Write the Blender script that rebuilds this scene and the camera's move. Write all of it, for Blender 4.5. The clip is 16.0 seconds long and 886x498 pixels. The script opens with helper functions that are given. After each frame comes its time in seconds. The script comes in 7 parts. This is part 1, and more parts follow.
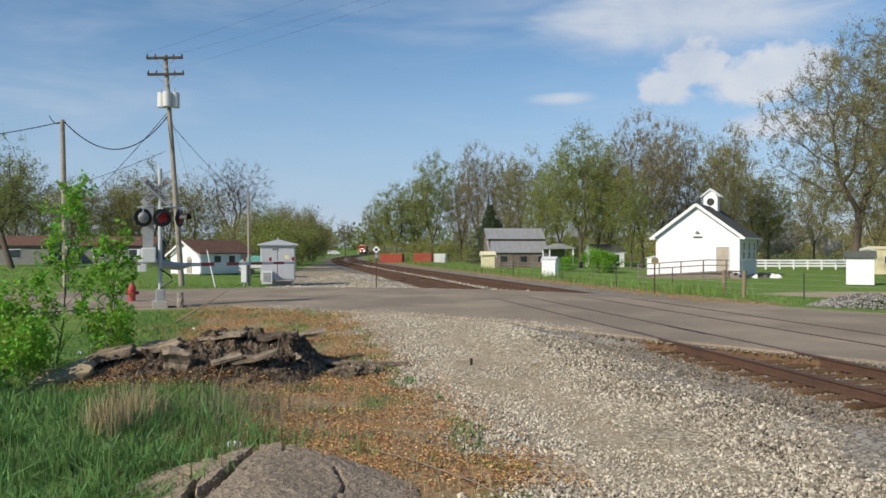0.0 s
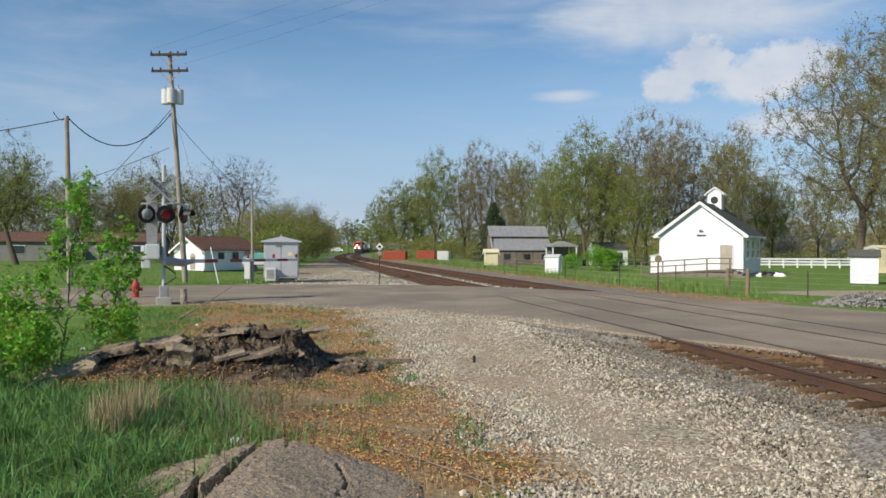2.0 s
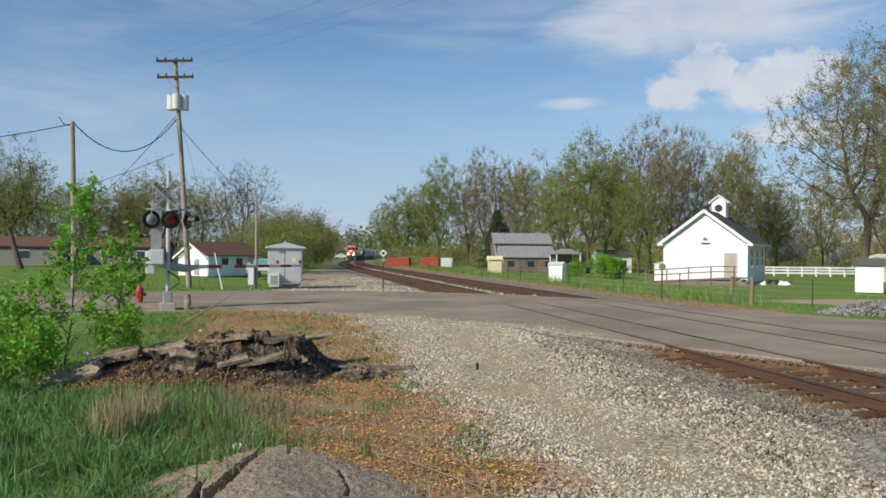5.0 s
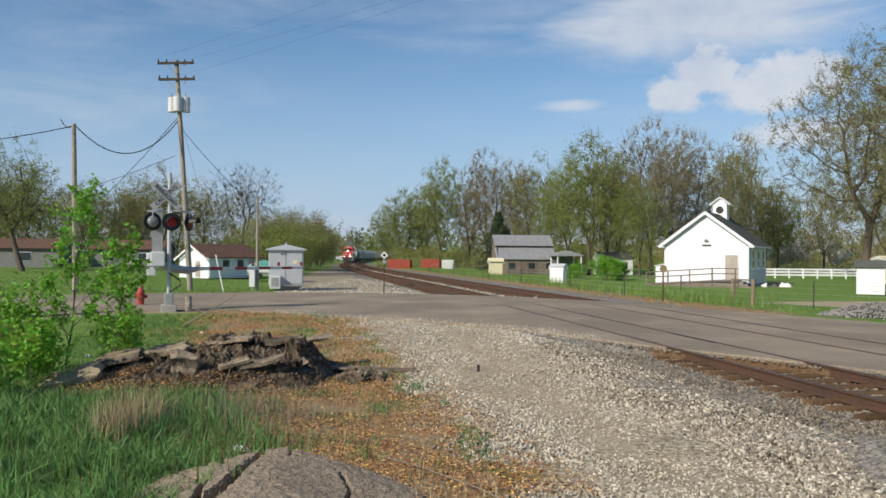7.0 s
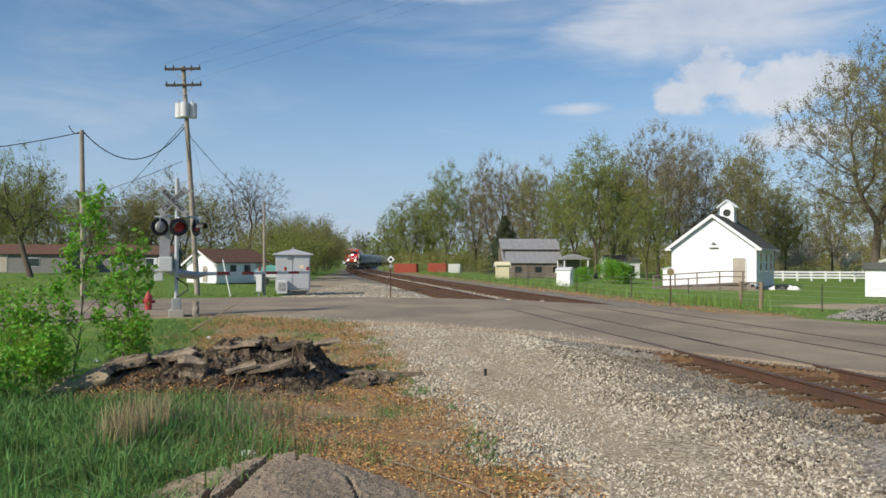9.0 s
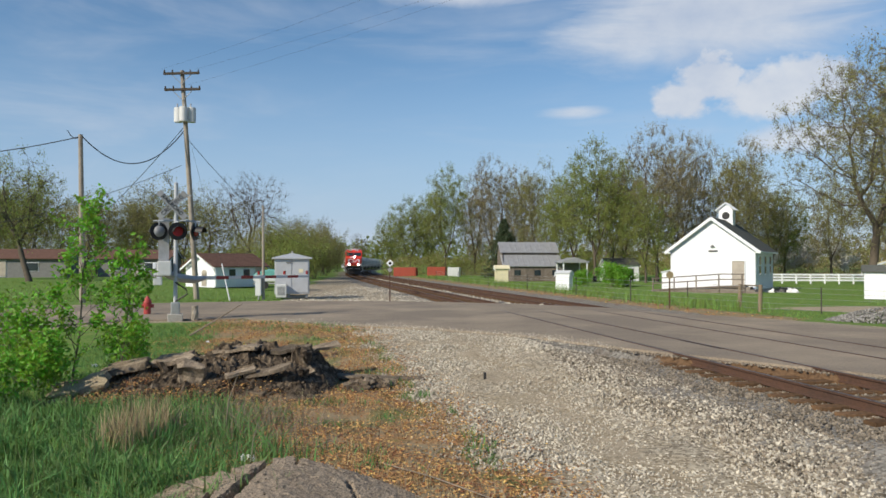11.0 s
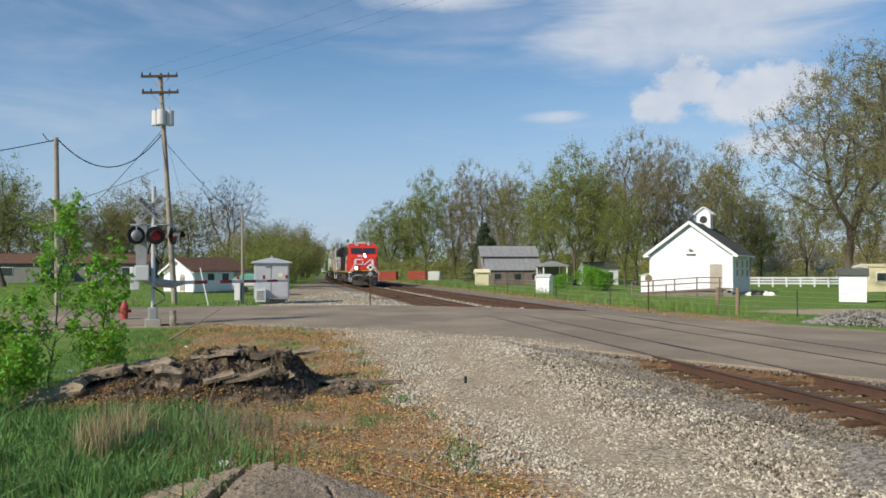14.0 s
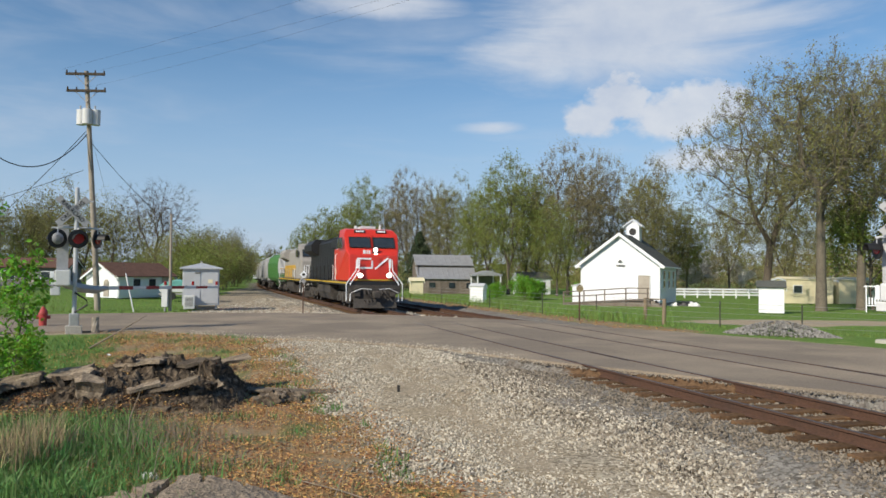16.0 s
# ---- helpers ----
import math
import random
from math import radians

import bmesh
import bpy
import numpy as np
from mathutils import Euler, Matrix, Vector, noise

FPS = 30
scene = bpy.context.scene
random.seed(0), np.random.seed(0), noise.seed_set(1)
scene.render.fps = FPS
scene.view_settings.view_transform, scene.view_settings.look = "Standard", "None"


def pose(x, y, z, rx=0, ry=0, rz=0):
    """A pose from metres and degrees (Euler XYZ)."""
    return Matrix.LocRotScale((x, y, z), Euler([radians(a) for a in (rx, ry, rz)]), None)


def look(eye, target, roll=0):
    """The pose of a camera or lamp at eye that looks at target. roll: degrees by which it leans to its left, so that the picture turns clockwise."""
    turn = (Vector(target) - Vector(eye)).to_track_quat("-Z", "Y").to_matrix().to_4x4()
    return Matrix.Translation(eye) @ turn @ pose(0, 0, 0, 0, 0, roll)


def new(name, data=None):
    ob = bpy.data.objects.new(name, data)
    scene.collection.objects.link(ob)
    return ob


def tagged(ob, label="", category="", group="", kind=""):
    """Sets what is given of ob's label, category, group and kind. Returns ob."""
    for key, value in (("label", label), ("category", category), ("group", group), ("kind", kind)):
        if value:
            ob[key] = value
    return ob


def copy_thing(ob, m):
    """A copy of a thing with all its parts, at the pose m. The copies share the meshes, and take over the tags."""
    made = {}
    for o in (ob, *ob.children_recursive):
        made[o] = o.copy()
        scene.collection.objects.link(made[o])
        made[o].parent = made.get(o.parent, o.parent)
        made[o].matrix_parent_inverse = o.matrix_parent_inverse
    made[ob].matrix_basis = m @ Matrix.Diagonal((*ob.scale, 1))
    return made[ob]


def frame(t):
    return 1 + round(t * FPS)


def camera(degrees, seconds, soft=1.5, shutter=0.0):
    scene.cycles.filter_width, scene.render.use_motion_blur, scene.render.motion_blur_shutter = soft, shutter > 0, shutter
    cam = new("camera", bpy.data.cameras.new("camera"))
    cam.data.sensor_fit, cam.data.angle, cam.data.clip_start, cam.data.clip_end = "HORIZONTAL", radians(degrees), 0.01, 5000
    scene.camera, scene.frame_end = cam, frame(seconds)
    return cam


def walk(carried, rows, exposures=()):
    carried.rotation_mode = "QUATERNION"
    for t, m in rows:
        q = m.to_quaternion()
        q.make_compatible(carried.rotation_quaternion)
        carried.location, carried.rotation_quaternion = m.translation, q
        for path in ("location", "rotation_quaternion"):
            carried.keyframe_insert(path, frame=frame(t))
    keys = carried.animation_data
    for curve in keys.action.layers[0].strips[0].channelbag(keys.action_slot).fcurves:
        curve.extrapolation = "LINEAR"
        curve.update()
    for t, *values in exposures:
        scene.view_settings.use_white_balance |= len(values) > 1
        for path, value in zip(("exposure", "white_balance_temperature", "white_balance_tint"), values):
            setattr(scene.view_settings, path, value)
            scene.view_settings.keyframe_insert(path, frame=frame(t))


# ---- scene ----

# ---------------------------------------------------------------- camera
EYE = 2.0
TURNS = [
    (0.0, 0.00, -0.10, 0.00),
    (0.5, -0.04, -0.25, -0.02),
    (1.0, 0.15, -0.26, -0.11),
    (1.5, 0.21, -0.27, -0.04),
    (2.0, 0.25, -0.30, -0.19),
    (2.5, 0.36, -0.31, -0.49),
    (3.0, 0.46, -0.49, -0.60),
    (3.5, 0.46, -0.53, -0.38),
    (4.0, 0.52, -0.21, -0.43),
    (6.5, 0.52, 0.34, -0.50),
    (7.0, 0.61, 0.37, -0.46),
    (7.5, 0.73, 0.50, -0.58),
    (8.0, 0.89, 0.60, -0.10),
    (8.5, 1.00, 0.69, -0.28),
    (9.0, 1.11, 0.68, -0.22),
    (11.5, 0.94, 1.04, 0.04),
    (12.0, 0.49, 1.10, 0.07),
    (12.5, 0.18, 1.12, 0.04),
    (13.0, -0.10, 1.12, 0.08),
    (13.5, -0.17, 1.21, 0.16),
    (14.0, -0.46, 1.26, 0.03),
    (14.5, -1.20, 1.37, -0.26),
    (15.0, -1.99, 1.50, -0.31),
    (15.5, -3.37, 1.71, -0.53),
    (16.0, -5.48, 1.93, -0.63),
]
cam = camera(61.5, 16.0, soft=1.6)
walk(cam, [(t, pose(0, 0, EYE, 90 + tilt, lean, yaw)) for t, yaw, tilt, lean in TURNS])

# ---------------------------------------------------------------- world, sun
SUN_FROM = Vector((-0.743, -0.669, 0.66)).normalized()


def make_world():
    world = bpy.data.worlds.new("sky")
    scene.world = world
    world.use_nodes = True
    nt = world.node_tree
    nt.nodes.clear()
    N, L = nt.nodes.new, nt.links.new
    out, bg = N("ShaderNodeOutputWorld"), N("ShaderNodeBackground")
    sky = N("ShaderNodeTexSky")
    sky.sky_type = "NISHITA"
    sky.sun_disc = False
    sky.sun_elevation = math.asin(SUN_FROM.z)
    sky.sun_rotation = math.atan2(SUN_FROM.x, SUN_FROM.y)
    sky.air_density, sky.dust_density, sky.ozone_density = 1.0, 0.0, 1.6
    co = N("ShaderNodeTexCoord")

    def math_node(op, a, b=None, clamp=False):
        m = N("ShaderNodeMath")
        m.operation, m.use_clamp = op, clamp
        for k, v in enumerate((a, b)):
            if v is None:
                continue
            if isinstance(v, (int, float)):
                m.inputs[k].default_value = v
            else:
                L(v, m.inputs[k])
        return m.outputs[0]

    def ramp(v, lo, hi):
        m = N("ShaderNodeMapRange")
        m.interpolation_type = "SMOOTHSTEP"
        L(v, m.inputs[0])
        m.inputs[1].default_value, m.inputs[2].default_value = lo, hi
        return m.outputs[0]

    def noise_at(scale, stretch, detail, rough, distort=0.0):
        mp = N("ShaderNodeMapping")
        mp.inputs["Scale"].default_value = stretch
        mp.inputs["Rotation"].default_value = (0.1, 0.25, 0.3)
        L(co.outputs["Generated"], mp.inputs["Vector"])
        n = N("ShaderNodeTexNoise")
        n.inputs["Scale"].default_value, n.inputs["Detail"].default_value = scale, detail
        n.inputs["Roughness"].default_value, n.inputs["Distortion"].default_value = rough, distort
        L(mp.outputs[0], n.inputs["Vector"])
        return n.outputs["Fac"]

    def near(direction, lo, hi, flat=1.0):
        d = Vector(direction).normalized()
        sub = N("ShaderNodeVectorMath")
        sub.operation = "SUBTRACT"
        L(co.outputs["Generated"], sub.inputs[0])
        sub.inputs[1].default_value = d
        sc = N("ShaderNodeVectorMath")
        sc.operation = "MULTIPLY"
        L(sub.outputs[0], sc.inputs[0])
        sc.inputs[1].default_value = (1, 1, flat)
        ln = N("ShaderNodeVectorMath")
        ln.operation = "LENGTH"
        L(sc.outputs[0], ln.inputs[0])
        return ramp(ln.outputs["Value"], hi, lo)

    puff = noise_at(11.0, (1, 1, 1.4), 7, 0.6)
    puff_fine = noise_at(30.0, (1, 1, 1.3), 4, 0.5)
    wisp = noise_at(3.2, (1.0, 1.0, 5.0), 7, 0.62, 0.6)
    streak = noise_at(2.2, (0.8, 3.0, 6.0), 5, 0.6, 0.4)

    def cloud(direction, lo, hi, flat, noise_out, gain, cut, soft):
        m = near(direction, lo, hi, flat)
        return ramp(math_node("ADD", math_node("MULTIPLY", noise_out, gain), m), cut, cut + soft)

    texture = math_node("ADD", math_node("MULTIPLY", puff, 0.7), math_node("MULTIPLY", puff_fine, 0.3))
    parts = [cloud((0.335, 1, 0.250), 0.0, 0.075, 1.0, texture, 2.2, 1.42, 0.30),
             cloud((0.30, 1, 0.215), 0.0, 0.08, 1.5, texture, 2.2, 1.48, 0.35),
             cloud((0.42, 1, 0.225), 0.0, 0.13, 1.9, texture, 2.2, 1.56, 0.42),
             cloud((0.49, 1, 0.25), 0.0, 0.10, 1.5, texture, 2.2, 1.50, 0.38),
             cloud((0.45, 1, 0.165), 0.0, 0.20, 5.0, wisp, 2.0, 1.40, 0.9),
             cloud((0.17, 1, 0.20), 0.0, 0.09, 5.0, wisp, 2.0, 1.35, 1.0)]
    white = parts[0]
    for c in parts[1:]:
        white = math_node("MAXIMUM", white, c)
    sheet = cloud((0.36, 1, 0.345), 0.0, 0.40, 3.0, wisp, 1.5, 0.95, 0.75)
    sheet2 = cloud((0.02, 1, 0.36), 0.0, 0.22, 6.0, wisp, 1.5, 1.0, 0.8)
    thin = math_node("MULTIPLY", ramp(streak, 0.42, 0.80), 0.32)
    veil = math_node("MAXIMUM", math_node("MULTIPLY", math_node("MAXIMUM", sheet, sheet2), 0.85), thin)
    cover = math_node("MAXIMUM", math_node("MULTIPLY", white, 0.92), veil, True)
    tone = N("ShaderNodeValToRGB")
    tone.color_ramp.elements[0].position, tone.color_ramp.elements[0].color = 0.25, (4.9, 5.6, 6.9, 1)
    tone.color_ramp.elements[1].position, tone.color_ramp.elements[1].color = 0.75, (7.6, 7.8, 8.1, 1)
    L(texture, tone.inputs[0])
    mix = N("ShaderNodeMix")
    mix.data_type = "RGBA"
    L(cover, mix.inputs["Factor"])
    rich = N("ShaderNodeHueSaturation")
    rich.inputs["Saturation"].default_value, rich.inputs["Value"].default_value = 1.22, 1.12
    L(sky.outputs[0], rich.inputs["Color"])
    height = N("ShaderNodeSeparateXYZ")
    L(co.outputs["Generated"], height.inputs[0])
    haze = N("ShaderNodeMix")
    haze.data_type = "RGBA"
    L(math_node("MULTIPLY", ramp(height.outputs["Z"], 0.34, -0.02), 0.85), haze.inputs["Factor"])
    L(rich.outputs[0], haze.inputs["A"])
    haze.inputs["B"].default_value = (3.4, 4.7, 6.9, 1)
    L(haze.outputs["Result"], mix.inputs["A"])
    L(tone.outputs[0], mix.inputs["B"])
    L(mix.outputs["Result"], bg.inputs["Color"])
    bg.inputs["Strength"].default_value = 0.1
    L(bg.outputs[0], out.inputs[0])


make_world()
sun = bpy.data.lights.new("sun", "SUN")
sun.energy, sun.angle, sun.color = 5.0, radians(0.53), (1.0, 0.90, 0.74)
new("sun", sun).matrix_basis = look(SUN_FROM * 60, (0, 0, 0))
scene.view_settings.exposure = 0.0

# ---------------------------------------------------------------- materials
def mat(name, rgb, rough=0.75, metal=0.0, var=0.25, grain=30.0, blotch=2.0, bump=0.15, tint=None, patch=0.5, per_object=0.0,
        per_island=0.0, translucent=0.0, coat=0.0):
    """A surface with grain and blotches in metres; tint is the colour that stains run to."""
    m = bpy.data.materials.new(name)
    m.use_nodes = True
    nt = m.node_tree
    N, L = nt.nodes.new, nt.links.new
    bsdf = nt.nodes["Principled BSDF"]
    co = N("ShaderNodeTexCoord")
    fine, broad = N("ShaderNodeTexNoise"), N("ShaderNodeTexNoise")
    for n, s, d in ((fine, grain, 4), (broad, blotch, 5)):
        n.inputs["Scale"].default_value, n.inputs["Detail"].default_value = s, d
        n.inputs["Roughness"].default_value = 0.6
        L(co.outputs["Object"], n.inputs["Vector"])
    tint = tint or tuple(c * 0.6 for c in rgb)
    rng = N("ShaderNodeMapRange")
    rng.inputs[1].default_value, rng.inputs[2].default_value = 0.42, 0.68
    rng.inputs[4].default_value = patch
    L(broad.outputs["Fac"], rng.inputs[0])
    stain = N("ShaderNodeMix")
    stain.data_type = "RGBA"
    stain.inputs["A"].default_value, stain.inputs["B"].default_value = (*rgb, 1), (*tint, 1)
    L(rng.outputs[0], stain.inputs["Factor"])
    hsv = N("ShaderNodeHueSaturation")
    L(stain.outputs["Result"], hsv.inputs["Color"])
    val = N("ShaderNodeMapRange")
    val.inputs[1].default_value, val.inputs[2].default_value = 0.25, 0.75
    val.inputs[3].default_value, val.inputs[4].default_value = 1 - var, 1 + var
    L(fine.outputs["Fac"], val.inputs[0])
    value = val.outputs[0]
    for amount, kind in ((per_object, "object"), (per_island, "island")):
        if amount:
            src = N("ShaderNodeObjectInfo").outputs["Random"] if kind == "object" else N("ShaderNodeNewGeometry").outputs["Random Per Island"]
            r = N("ShaderNodeMapRange")
            r.inputs[3].default_value, r.inputs[4].default_value = 1 - amount, 1 + amount
            L(src, r.inputs[0])
            mul = N("ShaderNodeMath")
            mul.operation = "MULTIPLY"
            L(value, mul.inputs[0])
            L(r.outputs[0], mul.inputs[1])
            value = mul.outputs[0]
            if translucent:
                hue = N("ShaderNodeMapRange")
                hue.inputs[3].default_value, hue.inputs[4].default_value = 0.47, 0.53
                L(src, hue.inputs[0])
                L(hue.outputs[0], hsv.inputs["Hue"])
    L(value, hsv.inputs["Value"])
    L(hsv.outputs[0], bsdf.inputs["Base Color"])
    bsdf.inputs["Roughness"].default_value, bsdf.inputs["Metallic"].default_value = rough, metal
    bsdf.inputs["Coat Weight"].default_value = coat
    if rough > 0.84:
        bsdf.inputs["Specular IOR Level"].default_value = 0.12
    if bump:
        b = N("ShaderNodeBump")
        b.inputs["Strength"].default_value, b.inputs["Distance"].default_value = bump, 0.02
        L(fine.outputs["Fac"], b.inputs["Height"])
        L(b.outputs[0], bsdf.inputs["Normal"])
    if translucent:
        tr, add = N("ShaderNodeBsdfTranslucent"), N("ShaderNodeMixShader")
        L(hsv.outputs[0], tr.inputs["Color"])
        add.inputs[0].default_value = translucent
        L(bsdf.outputs[0], add.inputs[1])
        L(tr.outputs[0], add.inputs[2])
        L(add.outputs[0], nt.nodes["Material Output"].inputs["Surface"])
    return m


def glow(name, rgb, strength):
    m = bpy.data.materials.new(name)
    m.use_nodes = True
    b = m.node_tree.nodes["Principled BSDF"]
    b.inputs["Base Color"].default_value = (*rgb, 1)
    b.inputs["Emission Color"].default_value = (*rgb, 1)
    b.inputs["Emission Strength"].default_value = strength
    return m


def ground_material():
    m = bpy.data.materials.new("ground")
    m.use_nodes = True
    nt = m.node_tree
    N, L = nt.nodes.new, nt.links.new
    bsdf = nt.nodes["Principled BSDF"]
    co = N("ShaderNodeTexCoord")

    def noise_tex(scale, detail=4, rough=0.6):
        n = N("ShaderNodeTexNoise")
        n.inputs["Scale"].default_value, n.inputs["Detail"].default_value, n.inputs["Roughness"].default_value = scale, detail, rough
        L(co.outputs["Object"], n.inputs["Vector"])
        return n.outputs["Fac"]

    def two(a, b, fac, lo=0.4, hi=0.6):
        r = N("ShaderNodeMapRange")
        r.inputs[1].default_value, r.inputs[2].default_value = lo, hi
        L(fac, r.inputs[0])
        x = N("ShaderNodeMix")
        x.data_type = "RGBA"
        for k, c in (("A", a), ("B", b)):
            if isinstance(c, tuple):
                x.inputs[k].default_value = (*c, 1)
            else:
                L(c, x.inputs[k])
        L(r.outputs[0], x.inputs["Factor"])
        return x.outputs["Result"]

    big, mid, fine, tiny = noise_tex(0.25, 5), noise_tex(1.7, 6), noise_tex(14, 5), noise_tex(60, 3)
    cells = N("ShaderNodeTexVoronoi")
    cells.inputs["Scale"].default_value = 24
    L(co.outputs["Object"], cells.inputs["Vector"])
    cell_value = N("ShaderNodeSeparateColor")
    L(cells.outputs["Color"], cell_value.inputs[0])
    cv = cell_value.outputs[0]
    grass = two(two((0.075, 0.145, 0.03), (0.17, 0.27, 0.06), fine, 0.3, 0.7), (0.25, 0.27, 0.095), mid, 0.52, 0.78)
    gravel = two(two((0.17, 0.14, 0.10), (0.47, 0.41, 0.31), cv, 0.1, 0.9), two((0.22, 0.175, 0.115), (0.40, 0.335, 0.235), cv, 0.1, 0.9), mid, 0.42, 0.62)
    ballast = two(two((0.11, 0.10, 0.085), (0.30, 0.28, 0.245), cv, 0.1, 0.9), (0.17, 0.13, 0.10), mid, 0.5, 0.75)
    litter = two(two(two((0.17, 0.105, 0.055), (0.44, 0.27, 0.13), fine, 0.3, 0.7), (0.27, 0.22, 0.14), mid, 0.42, 0.6), (0.16, 0.17, 0.065), noise_tex(1.1, 6), 0.52, 0.66)
    rust = two((0.095, 0.056, 0.032), (0.21, 0.13, 0.072), fine, 0.3, 0.7)
    dirt = two((0.27, 0.215, 0.145), (0.46, 0.385, 0.28), fine, 0.3, 0.7)
    colour = grass
    for key, layer in (("dirt", dirt), ("litter", litter), ("gravel", gravel), ("ballast", ballast), ("rust", rust)):
        at = N("ShaderNodeAttribute")
        at.attribute_name = key
        edge = N("ShaderNodeMath")
        edge.operation = "MULTIPLY_ADD"
        L(fine, edge.inputs[0])
        edge.inputs[1].default_value = 0.5
        L(at.outputs["Fac"], edge.inputs[2])
        edge2 = N("ShaderNodeMath")
        edge2.operation = "MULTIPLY_ADD"
        L(mid, edge2.inputs[0])
        edge2.inputs[1].default_value = 0.6
        L(edge.outputs[0], edge2.inputs[2])
        colour = two(colour, layer, edge2.outputs[0], 0.92, 1.14)
    far = two(colour, colour, big)
    L(far, bsdf.inputs["Base Color"])
    bsdf.inputs["Roughness"].default_value = 0.95
    bsdf.inputs["Specular IOR Level"].default_value = 0.1
    b = N("ShaderNodeBump")
    b.inputs["Strength"].default_value, b.inputs["Distance"].default_value = 0.6, 0.03
    L(fine, b.inputs["Height"])
    L(b.outputs[0], bsdf.inputs["Normal"])
    return m


GROUND = ground_material()
ASPHALT = mat("asphalt", (0.225, 0.188, 0.148), 0.92, var=0.34, grain=26, blotch=0.3, bump=0.4, tint=(0.34, 0.28, 0.21), patch=1.0)
ASPHALT_OLD = mat("broken_asphalt", (0.31, 0.25, 0.185), 0.95, var=0.75, grain=38, blotch=3, bump=1.0, tint=(0.24, 0.19, 0.14), patch=0.7)
TAR = mat("tar", (0.035, 0.031, 0.028), 0.7, var=0.3)
SOIL = mat("dark_soil", (0.06, 0.046, 0.034), 0.97, var=0.6, grain=22, blotch=4, bump=1.0, tint=(0.23, 0.18, 0.128), patch=0.9)
CHUNK = mat("asphalt_chunk", (0.16, 0.127, 0.095), 0.95, var=0.5, grain=30, blotch=5, bump=1.0, tint=(0.30, 0.245, 0.18), patch=0.9, per_object=0.4)
PALE_CHUNK = mat("pale_asphalt_slab", (0.34, 0.28, 0.19), 0.95, var=0.45, grain=30, blotch=5, bump=0.9, tint=(0.22, 0.175, 0.12))
STONE_LIGHT = mat("limestone_gravel", (0.46, 0.42, 0.345), 0.9, var=0.2, grain=60, blotch=0.7, tint=(0.33, 0.28, 0.215), bump=0.2, per_island=0.45)
STONE_GREY = mat("ballast_stone", (0.215, 0.185, 0.145), 0.9, var=0.2, grain=60, blotch=9, tint=(0.15, 0.12, 0.095), bump=0.2, per_island=0.55)
HEAP_STONE = mat("grey_crushed_stone", (0.26, 0.25, 0.235), 0.9, var=0.2, grain=60, blotch=9, tint=(0.19, 0.18, 0.165), bump=0.2, per_island=0.45)
RAIL_RUST = mat("rusty_rail", (0.105, 0.055, 0.035), 0.75, 0.25, var=0.3, grain=25, tint=(0.06, 0.04, 0.032))
RAIL_TOP = mat("worn_rail_head", (0.17, 0.14, 0.13), 0.5, 0.7, var=0.15)
TIE = mat("creosote_tie", (0.10, 0.062, 0.036), 0.92, var=0.4, grain=14, blotch=2, tint=(0.19, 0.105, 0.05), per_object=0.3)
POLE_WOOD = mat("weathered_pole_wood", (0.34, 0.30, 0.25), 0.9, var=0.25, grain=18, tint=(0.16, 0.135, 0.11))
DARK_WOOD = mat("dark_crossarm_wood", (0.075, 0.062, 0.05), 0.9)
GREY_WOOD = mat("grey_barn_wood", (0.20, 0.17, 0.145), 0.92, var=0.3, grain=9, tint=(0.12, 0.09, 0.07), per_object=0.22)
BROWN_WOOD = mat("brown_post_wood", (0.24, 0.185, 0.13), 0.9)
WHITE_PAINT = mat("white_paint", (0.79, 0.81, 0.84), 0.6, var=0.05, grain=6, blotch=1, tint=(0.70, 0.71, 0.73), patch=0.4, per_object=0.03)
OFF_WHITE = mat("off_white_panel", (0.62, 0.63, 0.63), 0.5, var=0.06, tint=(0.50, 0.51, 0.52))
CREAM = mat("cream_siding", (0.74, 0.67, 0.45), 0.7, var=0.06, tint=(0.62, 0.56, 0.38))
SILVER = mat("silver_aluminium", (0.50, 0.515, 0.54), 0.5, 0.2, var=0.12, tint=(0.40, 0.41, 0.43))
GALV = mat("galvanised_steel", (0.42, 0.42, 0.42), 0.5, 0.5, var=0.15)
BLACK = mat("black_metal", (0.016, 0.016, 0.017), 0.55, var=0.2)
GRIME = mat("grimy_underframe", (0.045, 0.040, 0.036), 0.8, var=0.4, tint=(0.10, 0.085, 0.07), grain=7)
RED_LENS = mat("red_lens", (0.30, 0.015, 0.02), 0.15, var=0.05, bump=0, coat=0.5)
RED_LIT = glow("lit_red_lens", (0.30, 0.012, 0.015), 0.06)
RED_STRIPE = mat("red_stripe_paint", (0.33, 0.045, 0.04), 0.6)
HYDRANT_RED = mat("hydrant_red", (0.38, 0.05, 0.045), 0.55, tint=(0.27, 0.045, 0.04))
SHINGLE = mat("grey_green_shingle", (0.105, 0.11, 0.10), 0.95, var=0.3, grain=25, tint=(0.07, 0.075, 0.07))
SHINGLE_BROWN = mat("brown_shingle", (0.145, 0.085, 0.065), 0.95, var=0.3, grain=25)
METAL_ROOF = mat("galvanised_roof", (0.36, 0.365, 0.375), 0.55, 0.3, var=0.12, grain=5, tint=(0.26, 0.255, 0.25))
CONCRETE = mat("concrete", (0.42, 0.40, 0.36), 0.9, tint=(0.3, 0.28, 0.25))
GLASS_DARK = mat("dark_window_glass", (0.03, 0.04, 0.05), 0.08, var=0.05, bump=0, coat=0.6)
DOOR_TAN = mat("tan_door_paint", (0.42, 0.37, 0.31), 0.6, var=0.05)
